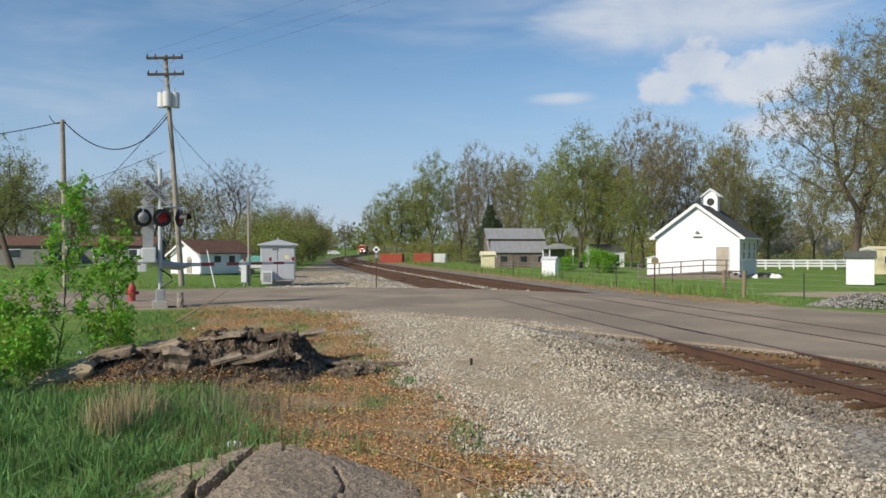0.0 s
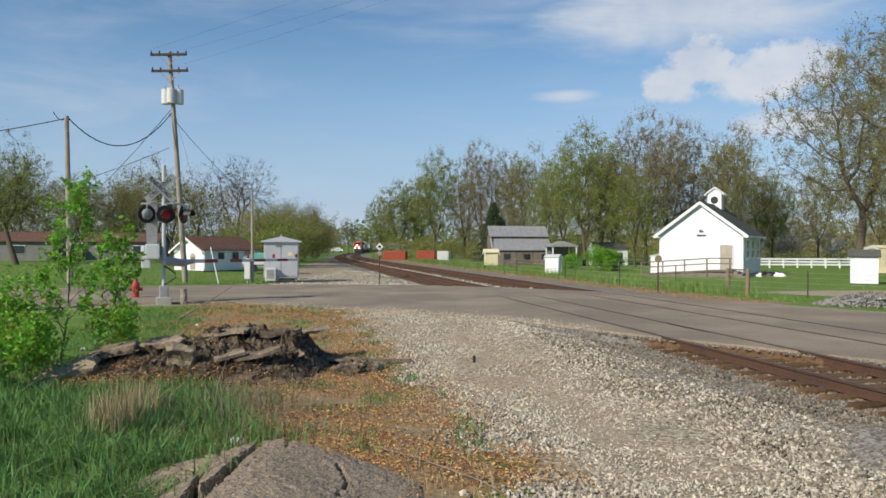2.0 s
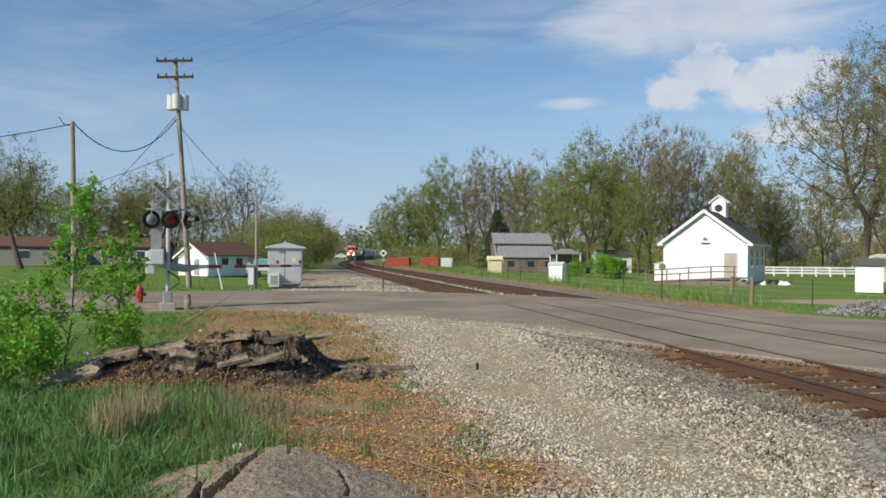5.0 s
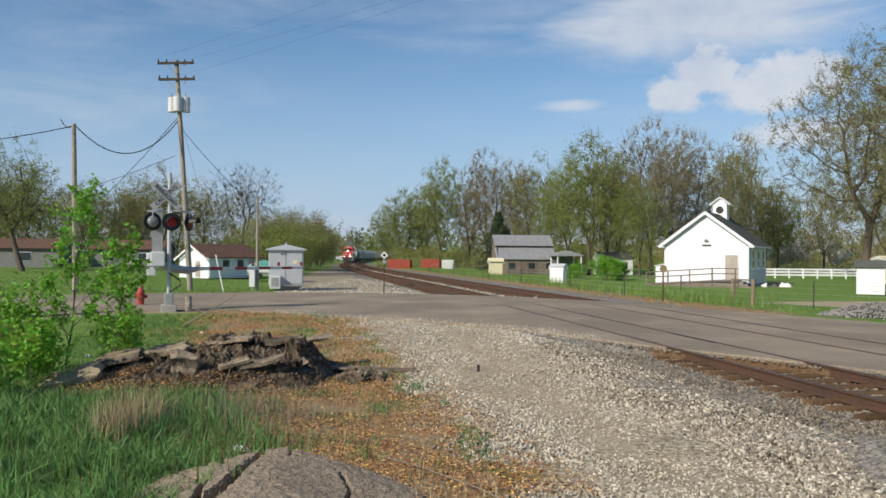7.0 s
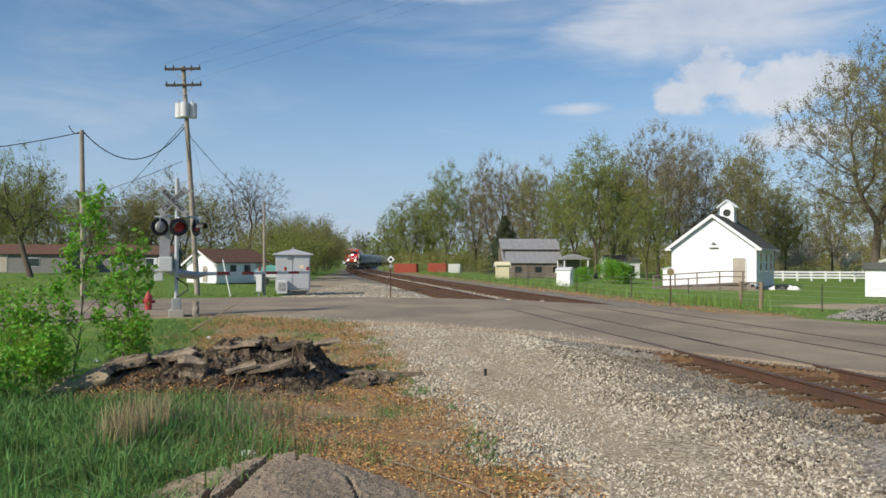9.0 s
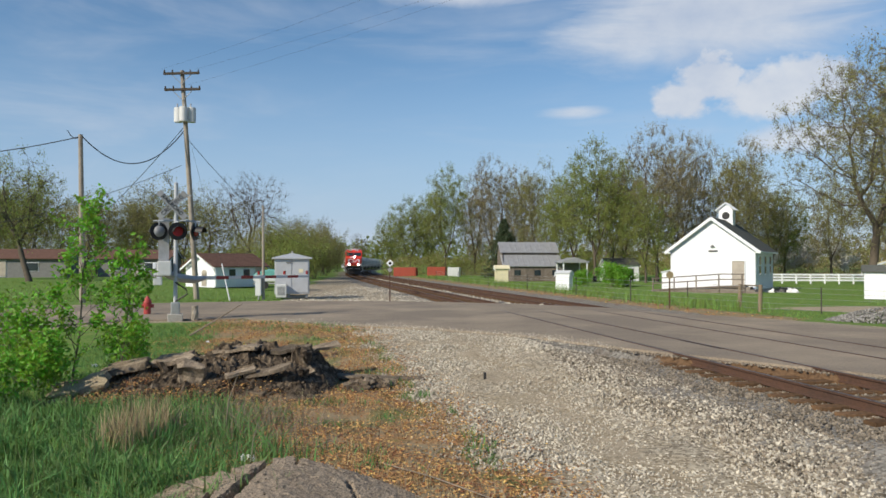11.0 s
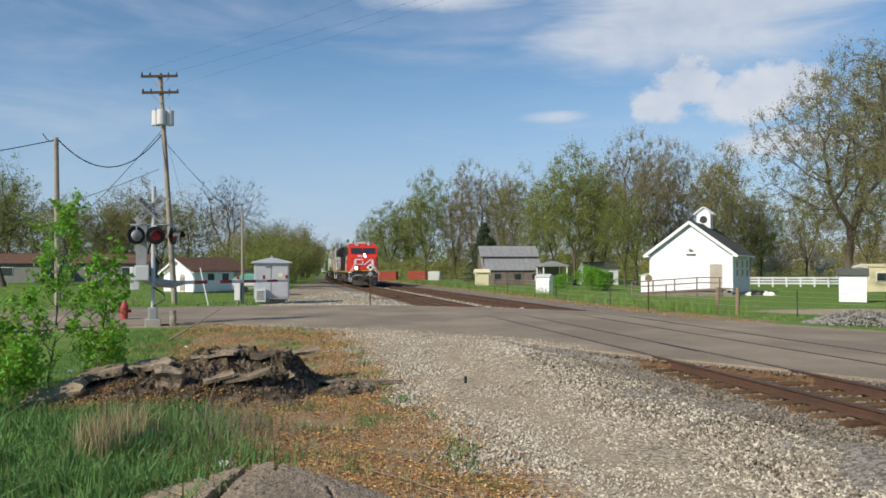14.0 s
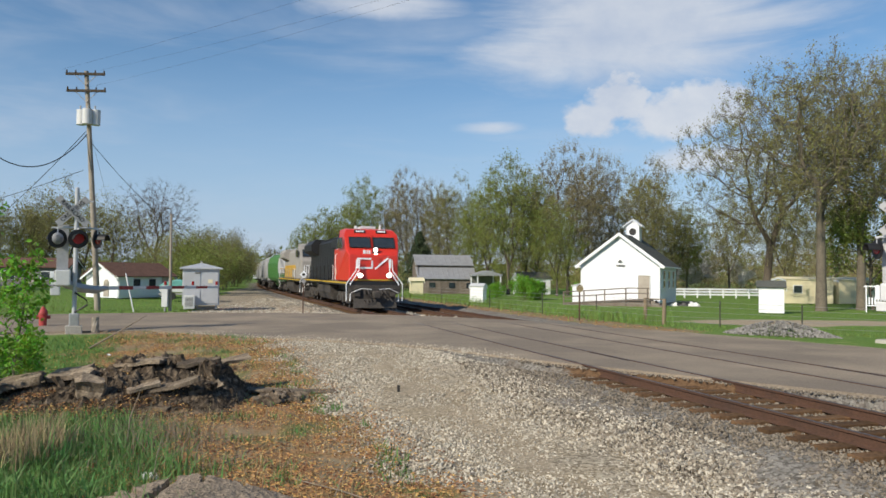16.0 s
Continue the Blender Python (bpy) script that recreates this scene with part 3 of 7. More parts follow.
def locomotive(label, cab_paint, hood_paint, roof_paint, sill_paint, lights):
    """Origin midway on the rail, nose towards +y: 22.3 m long, 3.1 m wide, 4.7 m high."""
    loco = thing("locomotive", Matrix.Identity(4), label, "locomotive")
    sets = []
    bm = box((3.06, 20.9, 0.24), (0, -0.1, 1.52), 0.02)
    box((1.6, 20.5, 0.4), (0, -0.1, 1.25), 0.02, bm=bm)
    part("underframe", bm, BLACK, loco, "black steel frame and walkway")
    for x in (-1.545, 1.545):
        part("sill_stripe", box((0.02, 20.6, 0.09), (x, -0.1, 1.55)), SILL_YELLOW, loco, "yellow reflective stripe along the walkway")
    # cab and nose
    bm = prism([(10.15, 1.66), (10.1, 3.15), (9.75, 3.42), (9.2, 4.32), (8.85, 4.62), (8.4, 4.7), (6.6, 4.7), (6.6, 1.66)], "x", -1.6, 1.6)
    for vert in bm.verts:
        if vert.co.y > 10.0:
            vert.co.x *= 0.88
        elif vert.co.y > 9.6:
            vert.co.x *= 0.94
        if vert.co.z > 4.6:
            vert.co.x *= 0.86
    bmesh.ops.bevel(bm, geom=list(bm.edges), offset=0.07, segments=2, affect="EDGES", profile=0.6)
    cab = part("cab", bm, cab_paint, loco, "painted steel cab with a broad nose")
    rake = Matrix.Rotation(math.atan2(0.55, 0.9), 3, "X")
    for x in (-0.7, 0.7):
        part("windscreen", box((1.2, 0.03, 0.62), (x, 9.53, 3.86), 0.012, rake.copy()), GLASS_DARK, cab, "dark raked windscreen pane")
        bm = bmesh.new()
        for dx, dz, w, h in ((0, 0.34, 1.24, 0.05), (0, -0.34, 1.24, 0.05), (-0.6, 0, 0.05, 0.7), (0.6, 0, 0.05, 0.7)):
            c = Vector((x, 9.53, 3.86)) + rake @ Vector((dx, 0.008, dz))
            box((w, 0.03, h), c, turn=rake.copy(), bm=bm)
        part("windscreen_gasket", bm, BLACK, cab)
        board = part("number_board", box((0.62, 0.1, 0.2), (x * 0.9, 9.04, 4.5), 0.015, rake.copy()), BLACK, cab, "black number board")
        bars(Matrix.Translation((x * 0.9, 9.095, 4.52)) @ rake.to_4x4(), (0.09, 0.09, 0.09, 0.09), 0.11, 0.03, 0.012, WHITE_PAINT, board)
        part("side_window", box((0.03, 0.95, 0.62), (math.copysign(1.6, x), 7.7, 3.85), 0.01), GLASS_DARK, cab, "dark cab side window")
        part("side_window", box((0.03, 0.5, 0.62), (math.copysign(1.6, x), 8.55, 3.85), 0.01), GLASS_DARK, cab, "dark cab side window")
    part("nose_door", box((0.62, 0.03, 1.35), (-0.05, 10.145, 2.35), 0.012), cab_paint, cab, "nose door in the front")
    part("nose_seam", box((0.03, 0.05, 1.1), (0.0, 9.56, 3.85), turn=rake.copy()), cab_paint, cab)
    bm = box((0.9, 1.0, 0.16), (0, 7.9, 4.78), 0.04)
    cyl((-0.7, 8.4, 4.68), (-0.7, 8.4, 4.95), 0.09, 0.06, bm=bm)
    cyl((0.75, 8.5, 4.68), (0.75, 8.5, 4.86), 0.11, 0.08, bm=bm)
    part("roof_antenna", bm, OFF_WHITE, cab, "pale antenna dome and horn on the cab roof")
    # long hood and its fittings
    bm = prism([(-0.92, 1.64), (-0.92, 4.2), (-0.72, 4.42), (0.72, 4.42), (0.92, 4.2), (0.92, 1.64)], "y", -10.2, 6.6, 0.03)
    hood = part("hood", bm, hood_paint, loco, "long engine hood with access doors")
    for x in (-0.935, 0.935):
        for k in range(11):
            part("hood_door", box((0.03, 1.05, 1.5), (x, 4.1 - k * 1.13, 2.55), 0.01), hood_paint, hood)
        part("louvre", box((0.05, 2.4, 0.7), (x, 4.9, 3.75), 0.01), BLACK, hood, "black air intake louvre")
        part("cabinet", box((0.45, 1.9, 1.9), (x * 1.22, 5.6, 2.62), 0.03), cab_paint if lights else hood_paint, hood, "equipment cabinet behind the cab")
        part("sill_panel", box((0.09, 14.5, 0.55 if lights else 1.25), (x * 1.03, -1.9, 1.95 if lights else 2.3), 0.01), sill_paint, hood, "coloured band low on the hood")
    part("roof", box((1.55, 15.5, 0.14), (0, -1.6, 4.44), 0.04), roof_paint, hood, "hood roof")
    bm = prism([(-1.5, 3.75), (-1.5, 4.25), (-1.15, 4.62), (1.15, 4.62), (1.5, 4.25), (1.5, 3.75), (0.9, 3.4), (-0.9, 3.4)], "y", -10.1, -5.6, 0.04)
    part("radiator_housing", bm, roof_paint, hood, "overhanging radiator housing at the rear")
    for x in (-0.95, 0.95):
        part("roof_grille", box((0.08, 2.6, 0.55), (x, 2.2, 4.02), 0.02), BLACK, hood, "black cooling grille high on the hood")
        part("blower_duct", box((0.5, 1.6, 0.7), (x * 1.1, 1.9, 2.1), 0.05), hood_paint, hood, "bulging duct on the hood side")
    part("exhaust_stack", box((0.7, 1.0, 0.25), (0, 0.6, 4.58), 0.03), BLACK, hood)
    part("dynamic_brake_housing", box((1.75, 2.8, 0.32), (0, 4.2, 4.52), 0.05), roof_paint, hood)
    # pilot, plough and coupler
    bm = prism([(-1.5, 1.42), (1.5, 1.42), (1.5, 1.0), (1.2, 0.9), (1.15, 0.2), (-1.15, 0.2), (-1.2, 0.9), (-1.5, 1.0)], "y", 10.35, 10.5, 0.02)
    prism([(10.45, 0.75), (10.85, 0.18), (10.45, 0.14)], "x", -1.2, 1.2, 0.01, bm=bm)
    part("snow_plough", bm, GRIME, loco, "grimy steel pilot plough")
    bm = box((0.3, 0.9, 0.3), (0, 10.75, 0.92), 0.05)
    box((0.42, 0.3, 0.42), (0, 11.1, 0.92), 0.08, bm=bm)
    part("coupler", bm, GRIME, loco, "steel coupler")
    bm = box((0.3, 0.9, 0.3), (0, -10.75, 0.92), 0.05)
    box((0.42, 0.3, 0.42), (0, -11.05, 0.92), 0.08, bm=bm)
    part("coupler", bm, GRIME, loco, "steel coupler")
    for x in (-0.55, -0.35, 0.38, 0.6):
        part("air_hose", tube([(x, 10.5, 1.15), (x * 1.05, 10.9, 0.95), (x * 1.1, 10.95, 0.62), (x * 0.9, 10.8, 0.5)], 0.035), GRIME, loco, "hanging rubber brake hose")
    for x in (-1.0, 1.0):
        part("pilot_bracket", box((0.35, 0.12, 0.5), (x, 10.56, 1.05), 0.03), GRIME, loco, "grimy bracket on the pilot")
        part("uncoupling_lever", tube([(x * 0.2, 10.7, 1.2), (x * 0.8, 10.72, 1.25), (x * 1.35, 10.62, 1.0)], 0.025), OFF_WHITE, loco, "pale uncoupling lever")
    for x in (-1.25, 1.25):
        for y in (10.1, -10.2):
            bm = bmesh.new()
            for k in range(4):
                box((0.5, 0.55, 0.035), (x, y, 0.42 + 0.3 * k), bm=bm)
            box((0.03, 0.6, 1.2), (x - math.copysign(0.26, x), y, 0.9), bm=bm)
            part("step_well", bm, BLACK, loco, "black steps up to the walkway")
        # white zigzag grab rails by the nose
        sx = math.copysign(1, x)
        for inset in (0.0, 0.22):
            bm = tube([(sx * (1.6 - inset), 10.45, 0.55), (sx * (1.6 - inset), 10.45, 1.5), (sx * (1.05 - inset * 0.8), 10.36, 2.25), (sx * (1.02 - inset * 0.8), 10.3, 2.85)], 0.032)
            part("nose_handrail", bm, WHITE_PAINT, loco, "white grab rail beside the nose")
        bm = tube([(sx * 1.5, 5.2, 2.6), (sx * 1.5, -9.8, 2.6)], 0.022)
        part("side_handrail", bm, hood_paint if lights else sill_paint, loco, "walkway handrail")
        for k in range(9):
            part("stanchion", cyl((sx * 1.5, 5.0 - k * 1.84, 1.64), (sx * 1.5, 5.0 - k * 1.84, 2.6), 0.022, seg=6), WHITE_PAINT if k in (0, 8) else hood_paint, loco)
        part("end_handrail", tube([(sx * 1.45, -10.3, 0.6), (sx * 1.45, -10.3, 2.7), (sx * 1.05, -10.3, 2.7)], 0.03), WHITE_PAINT, loco, "white handrail at the rear steps")
    if lights:
        for x in (-0.82, 0.82):
            can = part("ditch_light", cyl((x, 10.2, 1.98), (x, 10.42, 1.98), 0.16, seg=16), BLACK, loco, "ditch light in a round housing")
            part("lens", disc((x, 10.43, 1.98), (0, 1, 0), 0.115, 0.03), DITCHLIGHT, can, "brightly lit lens")
        can = part("headlight", box((0.34, 0.12, 0.62), (-0.12, 9.98, 3.28), 0.05), BLACK, cab, "twin headlight housing on the nose")
        for z in (3.14, 3.42):
            part("lens", disc((-0.12, 10.05, z), (0, 1, 0), 0.10, 0.03), HEADLIGHT, can, "brightly lit lens")
        # the broad white emblem as plain strokes
        bm = bmesh.new()
        for cx, cz, w, h in ((0.55, 2.92, 0.80, 0.10), (0.42, 2.40, 0.70, 0.10), (0.92, 2.66, 0.10, 0.56), (0.10, 2.60, 0.10, 0.44), (-0.95, 2.66, 0.10, 0.56)):
            box((w, 0.02, h), (cx, 10.16, cz), 0.006, bm=bm)
        box((0.10, 0.02, 0.98), (-0.45, 10.16, 2.66), 0.006, Matrix.Rotation(radians(-50), 3, "Y"), bm=bm)
        part("emblem", bm, WHITE_PAINT, cab, "white ribbon emblem of plain strokes on the nose")
        for sx in (-1, 1):
            bars(Matrix.Translation((sx * 1.19, 4.75, 3.2)) @ Matrix.Rotation(radians(90), 4, "Z"), (0.16, 0.1, 0.22), 0.9, 0.1, 0.02, OFF_WHITE, hood)
            part("side_ladder", tube([(sx * 1.56, 6.3, 1.7), (sx * 1.56, 6.3, 3.2), (sx * 1.3, 6.3, 3.3)], 0.03), WHITE_PAINT, loco, "white grab rail behind the cab")
        bars(Matrix.Translation((0.4, 10.05, 3.3)), (0.1, 0.06, 0.16), 0.22, 0.05, 0.02, WHITE_PAINT, cab)
        part("nose_stripe", box((2.2, 0.03, 0.07), (0, 10.16, 1.72)), SILL_YELLOW, loco, "yellow stripe below the nose")
        for x in (-1.0, 1.0):
            part("hood_stripe", prism([(5.9, 1.64), (6.5, 1.64), (6.0, 2.35), (5.5, 2.35)], "x", x * 1.46 - 0.01, x * 1.46 + 0.01), CREAM, hood, "pale slanting stripe behind the cab")
    else:
        part("hood_end_panel", box((1.8, 0.05, 2.0), (0, -10.23, 3.0), 0.02), sill_paint, hood, "coloured panel at the rear end of the hood")
    bm = prism([(-1.35, 0.85), (-1.1, 0.35), (1.1, 0.35), (1.35, 0.85), (1.35, 1.35), (-1.35, 1.35)], "y", -2.9, 2.9, 0.05)
    part("fuel_tank", bm, GRIME, loco, "dusty fuel tank between the bogies")
    for y in (7.0, -7.0):
        sets += bogie(loco, y, 3, 1.85, 0.52)
    return loco, sets


def hopper_car(label, side_paint, end_paint):
    """A covered hopper with a curved side, 17.4 m over the couplers."""
    car = thing("hopper_car", Matrix.Identity(4), label, "freight car", "hopper cars behind the locomotives")
    outline = [(-1.2, 1.25), (-1.52, 1.7), (-1.56, 3.2), (-1.35, 4.15), (-0.8, 4.5), (0.8, 4.5), (1.35, 4.15), (1.56, 3.2), (1.52, 1.7), (1.2, 1.25)]
    body = part("body", prism(outline, "y", -7.3, 7.3, 0.04), side_paint, car, "curved steel hopper body")
    for y in (-7.36, 7.36):
        part("end_sheet", prism([(-1.4, 2.2), (-1.45, 3.3), (-1.2, 4.1), (-0.7, 4.4), (0.7, 4.4), (1.2, 4.1), (1.45, 3.3), (1.4, 2.2)], "y", y - 0.03, y + 0.03), end_paint, body, "end sheet")
        bm = bmesh.new()
        for x in (-1.35, -0.5, 0.5, 1.35):
            cyl((x, y * 1.12, 1.1), (x, y * 1.02, 3.9), 0.035, seg=6, bm=bm)
        for k in range(7):
            box((0.5, 0.03, 0.03), (1.1, y * 1.1, 1.3 + 0.4 * k), bm=bm)
        part("ladder", bm, end_paint, car, "end ladder and braces")
        part("end_platform", box((2.8, 1.0, 0.12), (0, y * 1.07, 1.12), 0.01), GRIME, car)
        bm = box((0.25, 0.8, 0.25), (0, y * 1.14, 0.92), 0.04)
        part("coupler", bm, GRIME, car)
    for k in range(9):
        for x in (-1, 1):
            part("side_rib", box((0.06, 0.1, 1.9), (x * 1.57, -6.4 + 1.6 * k, 2.45), 0.01), side_paint, body)
    for k in range(3):
        y = -4.4 + 4.4 * k
        part("discharge_chute", prism([(-1.1, 1.3), (1.1, 1.3), (0.4, 0.55), (-0.4, 0.55)], "y", y - 1.3, y + 1.3, 0.02), side_paint, body)
    part("running_board", box((0.9, 14.6, 0.06), (0, 0, 4.62), 0.01), GALV, car, "galvanised roof walkway")
    part("centre_sill", box((0.5, 16.6, 0.35), (0, 0, 1.0), 0.02), GRIME, car)
    for y in (6.6, -6.6):
        bogie(car, y, 2, 1.75, 0.45)
    return car


SPEED = 19.6
HEAD_AT_END = 40.3


def train_pose(t, behind, wheelbase):
    """The pose of a vehicle whose middle rides so many metres behind the train's front."""
    s = HEAD_AT_END + SPEED * (16.0 - t) + behind
    a, b = track_point(s - wheelbase, TRACKS[0], 0.012), track_point(s + wheelbase, TRACKS[0], 0.012)
    heading = a - b
    c = (a + b) / 2
    return pose(c.x, c.y, c.z + 0.004, 0, 0, math.degrees(math.atan2(-heading.x, heading.y)))


lead, lead_wheels = locomotive("red-nosed black freight locomotive with lit headlights on the track", LOCO_RED, LOCO_BLACK, LOCO_BLACK, LOCO_BLACK, True)
second, second_wheels = locomotive("grey and yellow freight locomotive coupled behind the first", LOCO_GREY, LOCO_GREY, LOCO_GREY, LOCO_YELLOW, False)
green_car = hopper_car("green covered hopper car with pale ends behind the locomotives", HOPPER_GREEN, OFF_WHITE)
grey_car = hopper_car("grey covered hopper car in the train", HOPPER_GREY, HOPPER_GREY)
consist = [(lead, 11.2, 7.0), (second, 33.6, 7.0), (green_car, 54.0, 6.6), (grey_car, 71.6, 6.6)]
for n in range(9):
    consist.append((copy_thing(grey_car, Matrix.Identity(4)), 89.2 + 17.6 * n, 6.6))


def motions():
    for vehicle, behind, base in consist:
        walk(vehicle, [(0.5 * k, train_pose(0.5 * k, behind, base)) for k in range(33)])
    step = 2 / FPS
    turn = math.degrees(SPEED * step / 0.52)
    for wheels in lead_wheels + second_wheels:
        at = wheels.matrix_basis.translation.copy()
        walk(wheels, [(k * step / 2, pose(at.x, at.y, at.z, -turn / 2 * k, 0, 0)) for k in range(16 * FPS + 1)])


# ---------------------------------------------------------------- buildings
def planks(name, parent, material, origin, direction, normal, length, heights, width, gap=0.012, thick=0.03):
    """Upright boards along a wall; heights(d) gives bottom and top at d metres from the origin."""
    n = max(1, int(length / width))
    w = length / n
    o, d, nn = Vector(origin), Vector(direction).normalized(), Vector(normal).normalized()
    for k in range(n):
        a, b = k * w + gap / 2, (k + 1) * w - gap / 2
        lo, ha, hb = heights((a + b) / 2)[0], heights(a)[1], heights(b)[1]
        bm = bmesh.new()
        vs = []
        for depth in (0.0, thick):
            for dist, z in ((a, lo), (b, lo), (b, hb), (a, ha)):
                vs.append(bm.verts.new(o + d * dist + nn * depth + Vector((0, 0, z))))
        for f in ((3, 2, 1, 0), (4, 5, 6, 7), (0, 1, 5, 4), (1, 2, 6, 5), (2, 3, 7, 6), (3, 0, 4, 7)):
            bm.faces.new([vs[i] for i in f])
        bmesh.ops.recalc_face_normals(bm, faces=bm.faces)
        part(name, bm, material, parent)


def clapboards(parent, material, half, ridge_z, eave_z, y, step=0.17, base=0.25, side=-1):
    """Lapped boards over a gable end at y that faces -y."""
    z = base
    while z < ridge_z - 0.12:
        w = half if z + step < eave_z else half * max(0.0, (ridge_z - z - step) / (ridge_z - eave_z))
        if w > 0.05:
            bm = prism([(y, z), (y + side * 0.03, z), (y + side * 0.012, z + step), (y, z + step)], "x", -w, w)
            part("clapboard", bm, material, parent)
        z += step


def make_church():
    g = -0.6
    ch = thing("schoolhouse", pose(21.55, 63.25, g, 0, 0, -31), "white clapboard schoolhouse with a small open belfry on green lawn", "church")
    half, depth, eave, ridge = 3.43, 9.0, 3.66, 6.25
    gable = [(-half, 0.0), (half, 0.0), (half, eave), (0, ridge), (-half, eave)]
    wall = part("wall", prism(gable, "y", 0.0, depth), WHITE_PAINT, ch, "white painted wall")
    clapboards(wall, WHITE_PAINT, half, ridge, eave, 0.0)
    z = 0.25
    while z < eave - 0.1:
        part("clapboard", prism([(half, z), (half + 0.03, z), (half + 0.012, z + 0.17), (half, z + 0.17)], "y", 0, depth), WHITE_PAINT, wall)
        z += 0.17
    part("foundation", box((2 * half + 0.1, depth + 0.1, 0.4), (0, depth / 2, 0.05), 0.01), CONCRETE, ch, "grey foundation")
    slope = math.atan2(ridge - eave, half)
    run = math.hypot(half, ridge - eave) + 0.55
    for sx in (-1, 1):
        turn = Matrix.Rotation(sx * slope, 3, "Y")
        mid = Vector((0, depth / 2, ridge + 0.06)) + Vector((sx * math.cos(slope), 0, -math.sin(slope))) * (run / 2 - 0.03)
        roof = part("roof", box((run, depth + 0.7, 0.09), mid, 0.01, turn), SHINGLE, ch, "grey-green shingle roof slope")
        for k in range(int(run / 0.3)):
            c = Vector((0, depth / 2, ridge + 0.115)) + Vector((sx * math.cos(slope), 0, -math.sin(slope))) * (0.15 + 0.3 * k)
            part("shingle_course", box((0.3, depth + 0.68, 0.016), c, 0, Matrix.Rotation(sx * (slope + 0.03), 3, "Y")), SHINGLE, roof)
        c = Vector((0, -0.37, ridge + 0.0)) + Vector((sx * math.cos(slope), 0, -math.sin(slope))) * (run / 2 - 0.03)
        part("barge_board", box((run, 0.05, 0.24), c, 0.01, turn), WHITE_PAINT, ch, "white barge board along the gable")
        part("gutter", box((0.12, depth + 0.5, 0.12), (sx * (half + 0.42), depth / 2, eave - 0.28), 0.02), WHITE_PAINT, ch, "white eave gutter")
        part("cornice_return", box((0.5, 0.35, 0.1), (sx * (half + 0.22), -0.2, eave - 0.3), 0.02), WHITE_PAINT, ch)
        part("corner_board", box((0.12, 0.05, eave - 0.2), (sx * (half - 0.05), -0.045, eave / 2), 0.005), WHITE_PAINT, ch)
    # belfry with a round opening
    by, bw = 6.2, 0.62
    bm = bmesh.new()
    seg, r = 20, 0.34
    for yy, flip in ((by - 0.55, 1), (by + 0.55, -1)):
        rim = [bm.verts.new((r * math.cos(2 * math.pi * k / seg), yy, 6.78 + r * math.sin(2 * math.pi * k / seg))) for k in range(seg)]
        out = []
        for k in range(seg):
            a = 2 * math.pi * k / seg
            s = 1 / max(abs(math.cos(a)) / bw, abs(math.sin(a)) / 0.62)
            out.append(bm.verts.new((s * math.cos(a), yy, 6.78 + s * math.sin(a) * (1.0 if math.sin(a) > 0 else 2.0))))
        for k in range(seg):
            bm.faces.new([rim[k], rim[(k + 1) % seg], out[(k + 1) % seg], out[k]][::flip])
    part("belfry_face", bm, WHITE_PAINT, ch, "white belfry wall with a round opening")
    # a black box puts the hollow's shade in as colour
    part("painted_hollow", box((1.0, 0.9, 1.0), (0, by, 6.73), 0.01), BLACK, ch, "black box painted as the shade behind the round opening")
    for sx in (-1, 1):
        part("belfry_side", box((0.05, 1.1, 2.0), (sx * (bw - 0.02), by, 6.53), 0.005), WHITE_PAINT, ch)
        turn = Matrix.Rotation(sx * radians(38), 3, "Y")
        part("belfry_roof", box((1.15, 1.5, 0.1), (sx * 0.44, by, 7.6), 0.01, turn), WHITE_PAINT, ch, "small white pitched belfry roof")
    part("belfry_gable", prism([(-0.7, 7.38), (0.7, 7.38), (0, 7.9)], "y", by - 0.56, by + 0.56), WHITE_PAINT, ch)
    # door, sign, side windows
    door = part("door", box((0.95, 0.06, 2.05), (2.1, -0.05, 1.62), 0.01), DOOR_TAN, ch, "tan front door")
    part("door_frame", prism([(1.55, 0.6), (1.55, 2.75), (2.65, 2.75), (2.65, 0.6), (2.59, 0.6), (2.59, 2.67), (1.61, 2.67), (1.61, 0.6)], "y", -0.1, 0.0), WHITE_PAINT, ch)
    part("door_handle", cyl((1.75, -0.15, 1.55), (1.75, -0.06, 1.55), 0.035), GALV, door)
    sign = part("name_board", box((0.75, 0.05, 0.14), (0.1, -0.06, 3.5), 0.01), HOUSE_GREY, ch, "small grey name board")
    bars(Matrix.Translation((0.1, -0.095, 3.5)), (0.12, 0.2, 0.1, 0.16), 0.06, 0.03, 0.01, BLACK, sign)
    part("gable_lamp", prism([(-0.12, 3.85), (0.26, 3.85), (0.07, 4.03)], "y", -0.2, -0.03, 0.01), HOUSE_GREY, ch, "small lamp hood above the name board")
    for k in range(3):
        y = 1.7 + 2.7 * k
        win = part("window", box((0.06, 1.0, 1.75), (half + 0.05, y, 2.3), 0.01), WHITE_PAINT, ch, "tall side window")
        for dz in (-0.42, 0.42):
            part("pane", box((0.03, 0.8, 0.72), (half + 0.085, y, 2.3 + dz), 0.004), GLASS_DARK, win)
    # wooden ramp with rails before the gable
    ramp = thing("wheelchair_ramp", pose(21.55, 63.25, g, 0, 0, -31), "weathered wooden ramp with railings before the schoolhouse", "ramp")
    part("deck", prism([(-4.6, 0.08), (1.2, 0.5), (2.9, 0.5), (2.9, 0.62), (1.2, 0.62), (-4.6, 0.2)], "y", -1.75, -0.12, 0.01), GREY_WOOD, ramp, "sloping plank deck")
